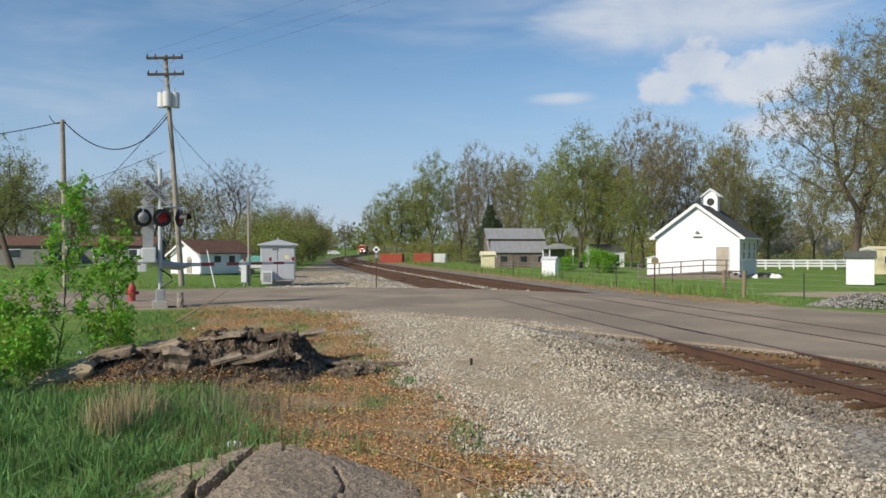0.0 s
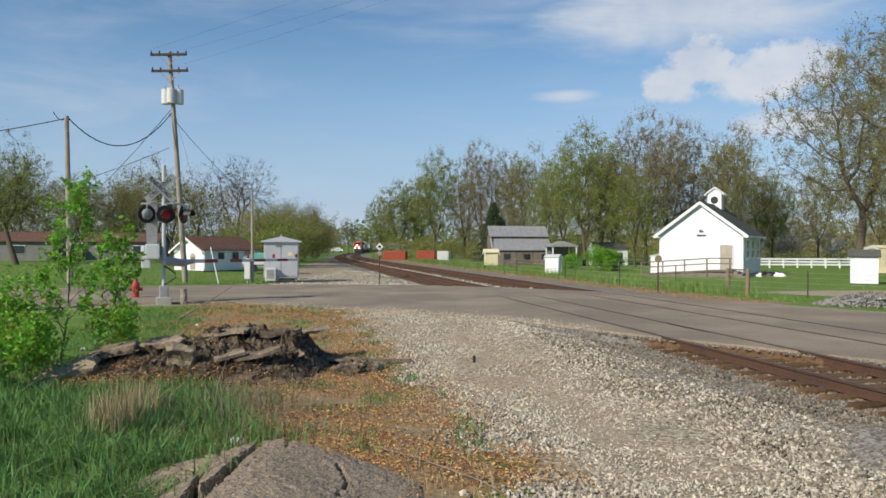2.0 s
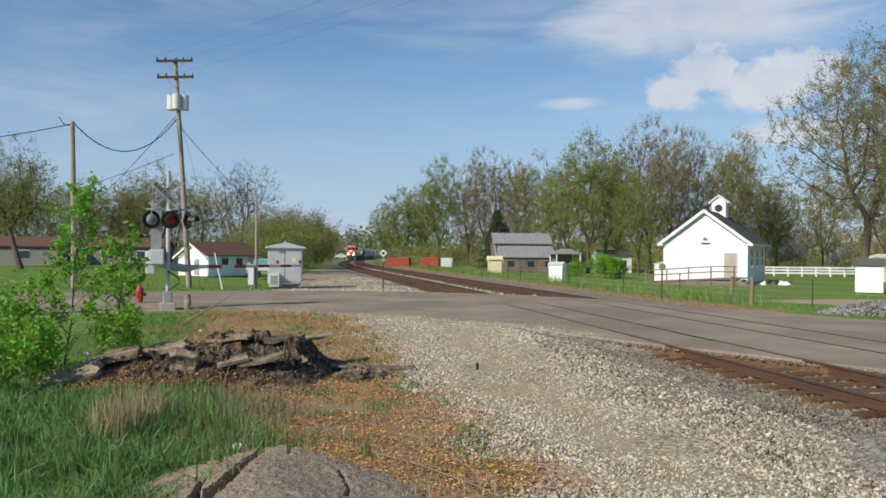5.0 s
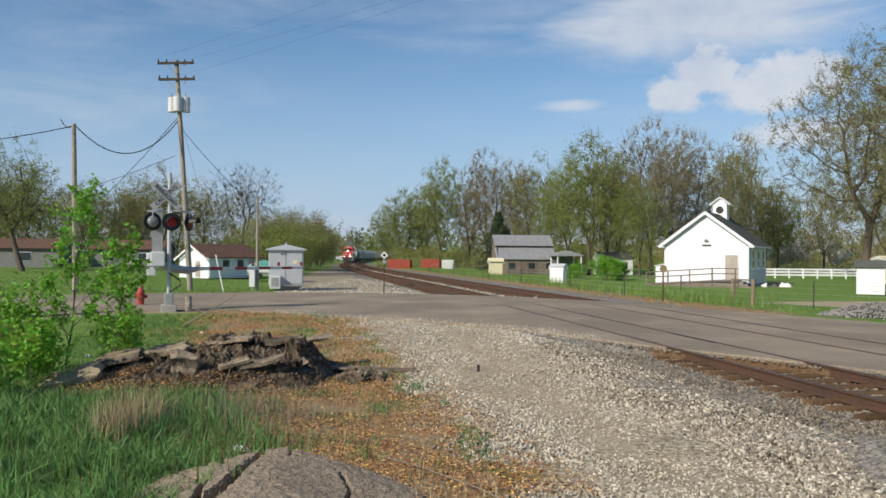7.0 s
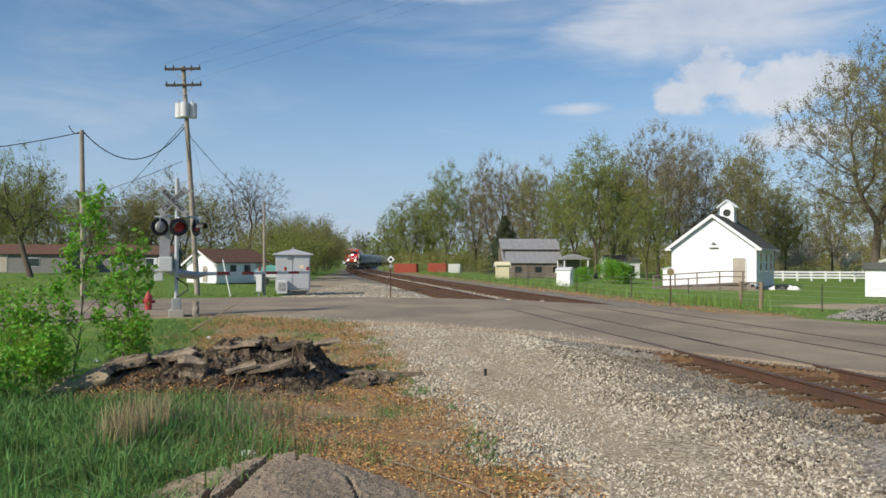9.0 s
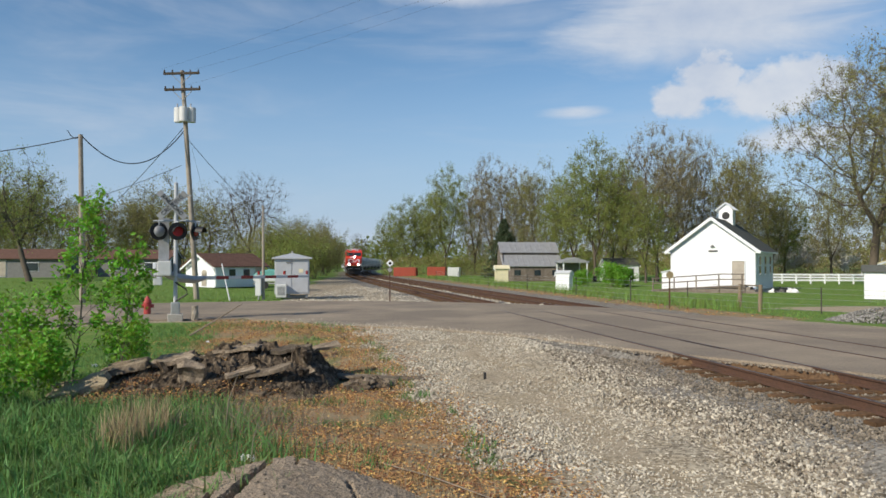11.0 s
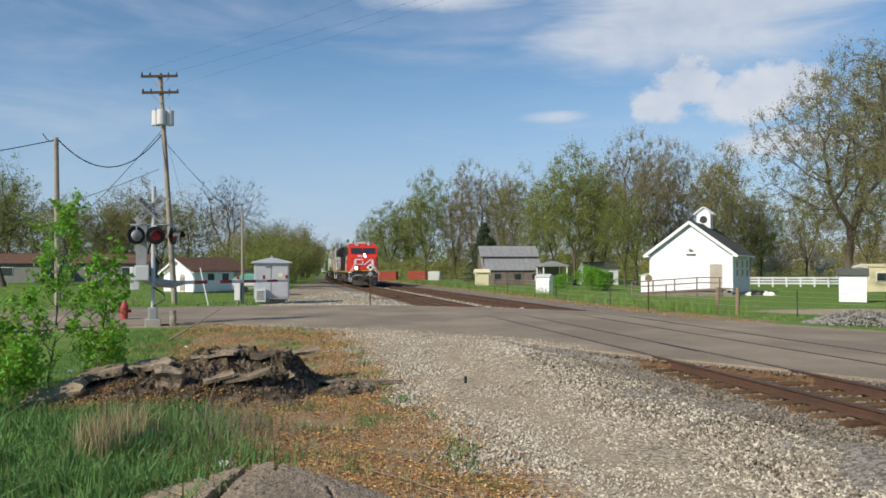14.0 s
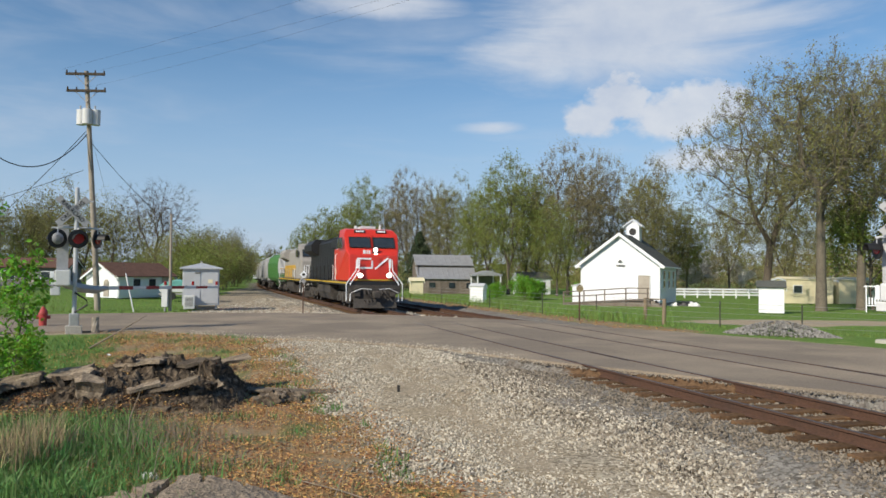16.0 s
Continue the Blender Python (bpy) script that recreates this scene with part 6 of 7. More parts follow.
cottonwood = crown_tree("cottonwood_tree", "tall pale-trunked cottonwood with sparse yellowish buds", BARK_PALE, LEAF_OLIVE, BIG_TREES,
                        dict(seed=17, h=20.5, r=7.4, base=5.5, fork_z=5.4, n=620, tip_r=0.0125, twigs=11, twig_len=1.0, leaves=22000, leaf_size=0.066, leaf_spread=0.18, lobes=18))
set_out(cottonwood, 20.5, 7.4, [(34.7, 54.7, 20.6, 7.2, 0), (39.6, 57.0, 21.5, 6.8, 120), (46.5, 61.0, 22.0, 7.4, 240)])
young = tree("young_maple_tree", "young maple with dense bright green leaves", "tree", BARK, LEAF_GREEN, 9000, 0.09, "", 0.3,
             seed=8, height=9.0, trunk=0.7, limbs=12, spread=55, up=0.15, first=0.2)
plant(young, [(41.0, 57.5, 1.1, 0), (44.5, 58.0, 0.9, 140)])
bare = crown_tree("bare_tree", "leafless grey tree with a wide fan of twigs", BARK, None, "",
                  dict(seed=33, h=15.5, r=6.2, base=3.6, fork_z=3.8, n=520, tip_r=0.0085, twigs=11, twig_len=1.1, leaves=0, leaf_size=0.1, leaf_spread=0.1, lobes=10))
set_out(bare, 15.5, 6.2, [(-29.3, 104.6, 15.5, 6.1, 195), (-26.7, 149.6, 12.3, 3.1, 351), (-39.3, 299.4, 15.6, 4.6, 110), (-30.2, 139.5, 11.0, 2.8, 216)])
box_elder = crown_tree("box_elder_tree", "crooked leaning tree with green spring leaves", BARK, LEAF_GREEN, "",
                       dict(seed=52, h=13.5, r=6.0, base=3.0, fork_z=3.4, n=300, tip_r=0.014, twigs=6, twig_len=0.9, leaves=11000, leaf_size=0.075, leaf_spread=0.2, lobes=9, lean=(-1.2, 0.3)))
set_out(box_elder, 13.5, 6.0, [(-43.5, 75, 13.6, 5.6, 0), (-51.5, 82, 12.0, 5.0, 40)])
bush = tree("brush_thicket", "dense wild thicket in green spring leaf beside the line", "bush", BARK, LEAF_GREEN, 7500, 0.07, "thickets along the line", 0.4,
            seed=61, height=7.0, trunk=0.6, limbs=6, spread=46, up=0.14, twigs=(4, 3, 2), stems=6, thick=0.012, first=0.1)
plant(bush, [(-18.5, 80, 1.0, 0), (-20.0, 104, 0.95, 120), (-23.5, 133, 1.0, 300), (-33.0, 170, 1.0, 80), (-29.0, 130, 1.1, 250), (-38.5, 200, 1.0, 10), (-42, 225, 1.1, 130), (-16.5, 73, 0.75, 220), (19, 114, 0.6, 260), (8, 128, 0.55, 10), (1, 138, 0.6, 90), (-5, 145, 0.6, 290)])
brush = tree("brush_thicket", "olive-brown budding thicket beside the line", "bush", BARK, LEAF_OLIVE, 7500, 0.065, "thickets along the line", 0.3,
             seed=67, height=7.0, trunk=0.6, limbs=7, spread=44, up=0.16, twigs=(4, 3, 2), stems=7, thick=0.010, first=0.08)
plant(brush, [(-19.3, 81.7, 0.95, 0), (-20.4, 95.7, 1.05, 77), (-22.0, 111.7, 1.1, 154), (-23.7, 127.6, 1.1, 231), (-25.7, 145.6, 1.1, 308), (-28.2, 167.6, 1.15, 25), (-24.1, 107.6, 1.25, 102), (-26.1, 129.6, 1.35, 179), (-31.4, 194.5, 1.1, 256), (-25.0, 99.6, 1.0, 333)])
low = tree("lilac_bush", "round bright green bush on the lawn", "bush", BARK, LEAF_BRIGHT, 6500, 0.07, "", 0.2, seed=71, height=2.6, trunk=0.6, limbs=6, spread=55, up=0.1,
           twigs=(4, 3, 2), stems=5, thick=0.012, first=0.1)
plant(low, [(15.4, 75, 1.0, 0), (17.6, 76.5, 0.85, 90), (13.2, 79, 0.7, 200), (24.0, 84, 0.7, 30)])
blossom = tree("blossoming_pear_tree", "small pear tree in white blossom behind the fence", "tree", BARK, BLOSSOM, 4500, 0.12, "blossoming trees", 0.3,
               seed=81, height=6.0, trunk=0.6, limbs=10, spread=50, up=0.2, twigs=(5, 4, 3), first=0.2)
plant(blossom, [(56.0, 130, 0.95, 0), (60.8, 131, 1.0, 120), (66, 128, 0.9, 240)])


def conifer(m):
    t = thing("spruce_tree", m, "dark green spruce behind the barn", "tree")
    part("trunk", tube([(0, 0, -0.1), (0, 0, 8.6)], [0.2, 0.03], 8), BARK, t)
    rs = np.random.RandomState(9)
    pts, limbs = [], []
    for k in range(330):
        h = rs.uniform(0.06, 1) ** 0.9
        r = (1 - h ** 1.6) * 3.6 * rs.uniform(0.6, 1.1) + 0.2
        a = rs.uniform(0, 6.28)
        root = np.array([0, 0, h * 8.8])
        tip = root + np.array([np.cos(a) * r, np.sin(a) * r, -0.18 * r])
        limbs.append(([root, tip], [0.03, 0.006]))
        for f in rs.uniform(0.25, 1.0, 26):
            pts.append(root + (tip - root) * f + rs.normal(size=3) * 0.14)
    mesh_np("limbs", *tubes(limbs, 3), BARK, t)
    mesh_np("needles", *leaf_quads(np.array(pts), 0.13, rs), LEAF_DARK, t)


conifer(pose(7.2, 112, -0.6))


def woods(name, label, spots, bark, leaf_mat, tips, leaves, size, seed):
    """Far woods: many slight trees joined into one object."""
    rs = np.random.RandomState(seed)
    meshes = full_crown(seed, 15.0, 4.6, 1.5, 2.0, tips, 0.016, 7, 1.7, leaves, size, 0.3)
    V, F = [[], [], []], [[], [], []]
    for k, (x, y, s) in enumerate(spots):
        a = rs.uniform(0, 6.28)
        R = np.array([[math.cos(a), -math.sin(a), 0], [math.sin(a), math.cos(a), 0], [0, 0, 1]]) * s
        o = np.array([x, y, land_at(x, y) - 0.1])
        for j, (v, f) in enumerate(meshes):
            V[j].append(v @ R.T + o)
            F[j].append(f + k * len(v))
    holder = thing(name, Matrix.Identity(4), label, "woods", kind="stuff")
    for j, (what, material) in enumerate((("trunks", bark), ("twigs", bark), ("crowns", leaf_mat))):
        tagged(mesh_np(what, np.concatenate(V[j]), np.concatenate(F[j]), material, holder, j == 0), kind="stuff")


rs = np.random.RandomState(77)
left_spots = [(x + rs.uniform(-2, 2), 132 + rs.uniform(-12, 16) + 0.10 * (x + 80), rs.uniform(0.95, 1.22)) for x in np.arange(-150, -44, 4.2)]
woods("left_woods", "band of mixed spring woods behind the houses", left_spots, BARK, LEAF_OLIVE, 80, 4200, 0.105, 101)
green_spots = [(x + rs.uniform(-3, 3), 122 + rs.uniform(-6, 10), rs.uniform(0.45, 0.75)) for x in np.arange(-140, -46, 7.5)]
woods("green_understorey", "green undergrowth at the edge of the woods", green_spots, BARK, LEAF_GREEN, 60, 3600, 0.105, 102)
far_spots = [(x + rs.uniform(-4, 4), (530 if -75 < x < 25 else 330) + rs.uniform(-25, 40), (1.3 if -75 < x < 25 else 1.0) * rs.uniform(0.65, 1.15)) for x in np.arange(-330, 330, 8.5)]
woods("far_woods", "distant line of spring woods on the horizon", far_spots, BARK, LEAF_GREEN, 14, 600, 0.38, 103)
right_spots = [(x + rs.uniform(-3, 3), 150 + rs.uniform(-10, 25), rs.uniform(0.65, 0.95)) for x in np.arange(14, 150, 7.0)]
woods("right_woods", "grey-brown woods behind the white fence", right_spots, BARK, LEAF_BROWN, 60, 2600, 0.12, 104)


def thicket(name, label, n, xr, y_at, deep, tall, size, material, seed, fill=1.3):
    """A far hedge of undergrowth: leaves and buds through an uneven band."""
    rng = np.random.RandomState(seed)
    x = rng.uniform(*xr, n)
    y = y_at(x) + rng.uniform(0, deep, n)
    top = tall * (0.75 + 0.55 * np.array([noise.noise((a * 0.11, seed, 0)) + 0.5 * noise.noise((a * 0.4, seed, 1)) for a in x]))
    z = land(x, y) + np.maximum(0.1, top) * rng.uniform(0, 1, n) ** fill
    V, F = leaf_quads(np.stack([x, y, z], 1), size, rng, True)
    tagged(mesh_np(name, V, F, material), label, "thicket", kind="stuff")


thicket("right_thicket", "brown and olive undergrowth behind the trees", 44000, (2, 150), lambda x: 150 + 0 * x, 14, 10.0, 0.15, LEAF_BROWN, 301, 1.0)
thicket("right_green_thicket", "green undergrowth between the tree trunks", 30000, (-14, 60), lambda x: 130 + 0.3 * np.abs(x - 8), 10, 4.5, 0.11, LEAF_OLIVE, 302)
thicket("left_thicket", "olive woodland edge behind the houses", 72000, (-150, -42), lambda x: 142 + 0 * x, 14, 17.0, 0.14, LEAF_OLIVE, 303, 0.85)
thicket("line_thicket", "olive undergrowth along the line", 22000, (-62, -36), lambda x: -(x + 17.5) / 0.13, 40, 6.5, 0.15, LEAF_GREEN, 304)
thicket("side_thicket", "grey-brown woods beyond the lawn trees", 34000, (44, 140), lambda x: 126 + 0 * x, 12, 9.0, 0.13, LEAF_BROWN, 306)
thicket("line_end_thicket", "distant trees where the line bends away", 18000, (-160, 60), lambda x: 525 + 0 * x, 20, 21.0, 0.6, LEAF_GREEN, 307, 0.9)
thicket("far_thicket", "distant green undergrowth on the horizon", 30000, (-330, 330), lambda x: np.where((x > -80) & (x < 30), 640, 345), 30, 11.0, 0.65, LEAF_GREEN, 305)


# ---------------------------------------------------------------- gravel, blades, fallen leaves
def pebble_base():
    v = np.array([(1, 0, 0), (-1, 0, 0), (0, 1, 0), (0, -1, 0), (0, 0, 1), (0, 0, -1)], float)
    f = np.array([(0, 2, 4), (2, 1, 4), (1, 3, 4), (3, 0, 4), (2, 0, 5), (1, 2, 5), (3, 1, 5), (0, 3, 5)])
    return v, f


def scatter_stones(name, label, x, y, z, size, material, seed, parent=None):
    """Broken stones, each a squashed and jagged lump of 8 faces."""
    rng = np.random.RandomState(seed)
    v, f = pebble_base()
    n = len(x)
    jag = rng.uniform(0.75, 1.4, (n, len(v), 1))
    axes = rng.uniform(0.6, 1.25, (n, 1, 3)) * np.array([1, 1, 0.75])
    P = v[None] * jag * axes * size[:, None, None]
    q = rng.normal(size=(n, 4))
    q /= np.linalg.norm(q, axis=1, keepdims=True)
    w, a, b, c = q.T
    R = np.stack([1 - 2 * (b * b + c * c), 2 * (a * b - c * w), 2 * (a * c + b * w), 2 * (a * b + c * w), 1 - 2 * (a * a + c * c), 2 * (b * c - a * w),
                  2 * (a * c - b * w), 2 * (b * c + a * w), 1 - 2 * (a * a + b * b)], 1).reshape(n, 3, 3)
    P = np.einsum("nij,nkj->nki", R, P) + np.stack([x, y, z], 1)[:, None]
    F = (f[None] + (np.arange(n) * len(v))[:, None, None]).reshape(-1, 3)
    ob = mesh_np(name, P.reshape(-1, 3), F, material, parent)
    if label:
        tagged(ob, label, "gravel", kind="stuff")
    return ob


def field(n, xr, yr, seed, keep, near_bias=1.0):
    rng = np.random.RandomState(seed)
    x = rng.uniform(*xr, n)
    y = yr[0] + (yr[1] - yr[0]) * rng.uniform(0, 1, n) ** near_bias
    k = keep(x, y, rng)
    return x[k], y[k], rng


def wobble(x, y, s=0.9):
    return np.array([noise.noise((a * s, b * s, 0)) for a, b in zip(x, y)])


def in_gravel(x, y, rng):
    u, v = line_coordinates(x, y)
    edge = -2.9 + (22 - y) * 0.27 + wobble(x, y) * 0.5
    return (x > edge - 0.25 + rng.normal(size=len(x)) * 0.22) & (v < 6.6) & (road_distance(x, y) > 0.15 + 0.4 * rng.uniform(size=len(x)) ** 2)


x, y, rng = field(104000, (-3.5, 7.0), (5.4, 24), 7, in_gravel, 1.7)
u, v = line_coordinates(x, y)
off_wheels = np.abs(v - 4.1 + wobble(x, y) * 0.5)
patchy = off_wheels + 0.55 > rng.uniform(0, 1.0, len(x))
x, y = x[patchy], y[patchy]
scatter_stones("pale_gravel", "pale crushed limestone gravel beside the track", x, y, land(x, y) + 0.006, 0.010 + 0.022 * rng.uniform(0, 1, len(x)) ** 1.6 * np.clip(0.6 + 0.5 * off_wheels[patchy], 0.5, 1.1), STONE_LIGHT, 1)


def in_ballast(x, y, rng):
    u, v = line_coordinates(x, y)
    return (v > 5.4 + rng.normal(size=len(x)) * 0.35) & (v < 11.2) & (road_distance(x, y) > 0.1)


x, y, rng = field(42000, (2.0, 12.5), (5.5, 17.5), 8, in_ballast, 1.2)
scatter_stones("track_ballast", "grey crushed stone ballast along the rails", x, y, land(x, y) + 0.01, rng.uniform(0.014, 0.034, len(x)), STONE_GREY, 2)
x, y, rng = field(9000, (-9.5, 6), (36.5, 66), 9, lambda x, y, r: (line_coordinates(x, y)[1] > -1.5 + r.normal(size=len(x)) * 1.0) & (line_coordinates(x, y)[1] < 7.2) & (road_distance(x, y) > 0.1), 1.6)
scatter_stones("shoulder_gravel", "pale gravel on the shoulder beyond the road", x, y, land(x, y) + 0.01, rng.uniform(0.02, 0.06, len(x)), STONE_LIGHT, 3)

x, y, rng = field(26000, (-6, 9), (15, 26.5), 10, lambda x, y, r: (road_distance(x, y) < 0.3) & (road_distance(x, y) > -0.15 - np.abs(r.normal(size=len(x))) * 0.45) & (line_coordinates(x, y)[1] < 7.3))
scatter_stones("stray_gravel", "stray gravel spilt along the road's edge", x, y, np.maximum(land(x, y), 0.0) + 0.004, rng.uniform(0.008, 0.024, len(x)), STONE_LIGHT, 6)
x, y, rng = field(26000, (-30, 8), (33, 120), 13, lambda x, y, r: (np.abs(line_coordinates(x, y)[1] - 10.68) < 0.45) & (road_distance(x, y) > 0.1), 1.5)
scatter_stones("middle_gravel", "pale gravel between the two tracks", x, y, land(x, y) + 0.03, rng.uniform(0.03, 0.08, len(x)), STONE_LIGHT, 14)
# heap of crushed stone on the far verge
rng = np.random.RandomState(12)
n = 3200
a, r = rng.uniform(0, 6.283, n), np.sqrt(rng.uniform(0, 1, n))
hx, hy = 14.75 + 1.75 * r * np.cos(a) + 0.4 * r * np.sin(a), 25.7 - 0.9 * r * np.cos(a) + 0.8 * r * np.sin(a)
heap = thing("stone_heap", Matrix.Identity(4), "low heap of grey crushed stone on the verge", "stone heap")
tagged(scatter_stones("crushed_stone", "", hx, hy, land(hx, hy) + 0.48 * (1 - r ** 1.6) * (0.85 + 0.25 * np.sin(3 * a)), rng.uniform(0.02, 0.045, n), HEAP_STONE, 5, heap), kind="stuff")


def blades(name, label, x, y, h, material, seed, width=0.006, lean=0.35, category="grass", lift=0.0):
    """Grass blades: three bent segments each."""
    rng = np.random.RandomState(seed)
    n = len(x)
    z = land(x, y) - 0.01 + lift
    a = rng.uniform(0, 2 * np.pi, n)
    bend = np.abs(rng.normal(size=n)) * lean * h
    bx, by = np.cos(a) * bend, np.sin(a) * bend
    s = rng.uniform(0, 2 * np.pi, n)
    wx, wy = np.cos(s) * width * (0.6 + h), np.sin(s) * width * (0.6 + h)
    rows = []
    for f, w in ((0, 1.0), (0.5, 0.8), (1.0, 0.08)):
        cx, cy, cz = x + bx * f * f, y + by * f * f, z + h * f * (1 - 0.25 * f * np.minimum(bend / np.maximum(h, 0.01), 1))
        rows += [np.stack([cx - wx * w, cy - wy * w, cz], 1), np.stack([cx + wx * w, cy + wy * w, cz], 1)]
    V = np.stack(rows, 1).reshape(-1, 3)
    b = (np.arange(n) * 6)[:, None]
    F = np.concatenate([b + np.array([[0, 1, 3, 2]]), b + np.array([[2, 3, 5, 4]])])
    return tagged(mesh_np(name, V, F, material), label, category, kind="stuff")


def grassy(x, y, rng):
    left = -2.9 - 0.42 * np.clip(y - 9, 0, 12)
    return (x < left + 0.6 + rng.normal(size=len(x)) * 0.35) & (road_distance(x, y) > 0.3)


x, y, rng = field(62000, (-9.5, -1.6), (4.8, 24), 21, grassy, 1.45)
clump = 0.75 + 0.7 * wobble(x, y, 1.7)
blades("verge_grass", "long lush green grass on the verge", x, y, rng.uniform(0.10, 0.36, len(x)) * clump * (0.6 + 0.85 * smooth_step(14.0, 11.0, y)), BLADE, 21, 0.0095, 0.8)
x, y, rng = field(9000, (-5.4, -2.6), (8.0, 11.6), 22, lambda x, y, r: (np.hypot((x + 4.3) / 0.42, (y - 10.0) / 0.9) < 0.8 + 0.2 * r.normal(size=len(x))))
blades("dry_grass_tuft", "tuft of tall dry straw-coloured grass", x, y, rng.uniform(0.3, 0.66, len(x)), STRAW, 22, 0.006, 0.28)
x, y, rng = field(5200, (-4.6, -1.2), (8.4, 13.2), 28, lambda x, y, r: (np.hypot((x + 2.9) / 1.1, (y - 10.9) / 1.7) < 0.8 + 0.35 * r.normal(size=len(x))) & (wobble(x, y, 1.5) > -0.12))
blades("dry_brush", "tangle of thin grey dead stalks", x, y, rng.uniform(0.12, 0.5, len(x)), TWIG, 28, 0.0032, 1.1)
x, y, rng = field(15000, (-9.0, 0.5), (6.0, 26), 23, lambda x, y, r: (x < -2.9 + (22 - y) * 0.27) & (x > -2.9 - 0.42 * np.clip(y - 9, 0, 12)) & (road_distance(x, y) > 0.2) & (wobble(x, y, 0.7) > 0.05), 1.2)
blades("thin_dry_grass", "thin dry grass stalks among the fallen leaves", x, y, rng.uniform(0.06, 0.3, len(x)), STRAW, 23, 0.004, 0.5)
x, y, rng = field(26000, (-7.5, 0.6), (7.5, 25.5), 24, lambda x, y, r: (x < -2.9 + (22 - y) * 0.27 + 0.2) & (road_distance(x, y) > 0.1) & (wobble(x, y, 1.3) > 0.2))
blades("weed_tufts", "small green weeds coming up through the litter", x, y, rng.uniform(0.04, 0.2, len(x)), BLADE, 24, 0.011, 0.9)
x, y, rng = field(18000, (-45, -9), (38, 75), 25, lambda x, y, r: (road_distance(x, y) > 0.4) & (line_coordinates(x, y)[1] < -1), 1.8)
blades("left_lawn_grass", "mown green lawn beyond the street", x, y, rng.uniform(0.05, 0.16, len(x)), LAWN, 25, 0.02, 0.5)
x, y, rng = field(17000, (6, 60), (27, 85), 26, lambda x, y, r: (road_distance(x, y) > 1.0) & (line_coordinates(x, y)[1] > 17.5) & (np.hypot((x - 25) / 10, (y - 40.5) / 4.0) > 1), 1.8)
blades("right_lawn_grass", "green lawn round the schoolhouse", x, y, rng.uniform(0.05, 0.16, len(x)), LAWN, 26, 0.02, 0.5)

x, y, rng = field(30000, (-20, 16), (33, 110), 27, lambda x, y, r: (np.abs(line_coordinates(x, y)[1] - 18.5 + r.normal(size=len(x)) * 0.8) < 1.6), 1.3)
blades("fence_weeds", "tall rough grass along the wire fence", x, y, rng.uniform(0.25, 0.75, len(x)), LAWN, 27, 0.014, 0.5)


def fallen(x, y, size, seed, name, label, lift=0.0):
    rng = np.random.RandomState(seed)
    z = land(x, y) + lift + rng.uniform(0.008, 0.055, len(x))
    V, F = leaf_quads(np.stack([x, y, z], 1), size, rng)
    V = V.reshape(-1, 4, 3)
    mid = V.mean(1, keepdims=True)
    V = mid + (V - mid) * np.array([1, 1, 0.45])
    return tagged(mesh_np(name, V.reshape(-1, 3), F, DEAD_LEAF), label, "leaf litter", kind="stuff")


def littered(x, y, rng):
    edge = -2.9 + (22 - y) * 0.27
    left = -3.2 - 0.42 * np.clip(y - 9, 0, 12)
    return (x < edge + 0.35 + rng.normal(size=len(x)) * 0.3) & (x > left + rng.normal(size=len(x)) * 0.5) & (road_distance(x, y) > 0.3) & (wobble(x, y, 0.9) > -0.12 + 0.22 * rng.normal(size=len(x)))


x, y, rng = field(200000, (-9.0, 1.6), (5.6, 26), 31, littered, 1.6)
fallen(x, y, 0.025, 31, "dead_leaves", "brown dead leaves covering the verge")
x, y, rng = field(5000, (4, 24), (26, 60), 32, lambda x, y, r: (line_coordinates(x, y)[1] > 15.2) & (line_coordinates(x, y)[1] < 17.6 + 0.5 * r.normal(size=len(x))) & (road_distance(x, y) > 0.1))
fallen(x, y, 0.06, 32, "verge_leaves", "brown leaves along the far verge")


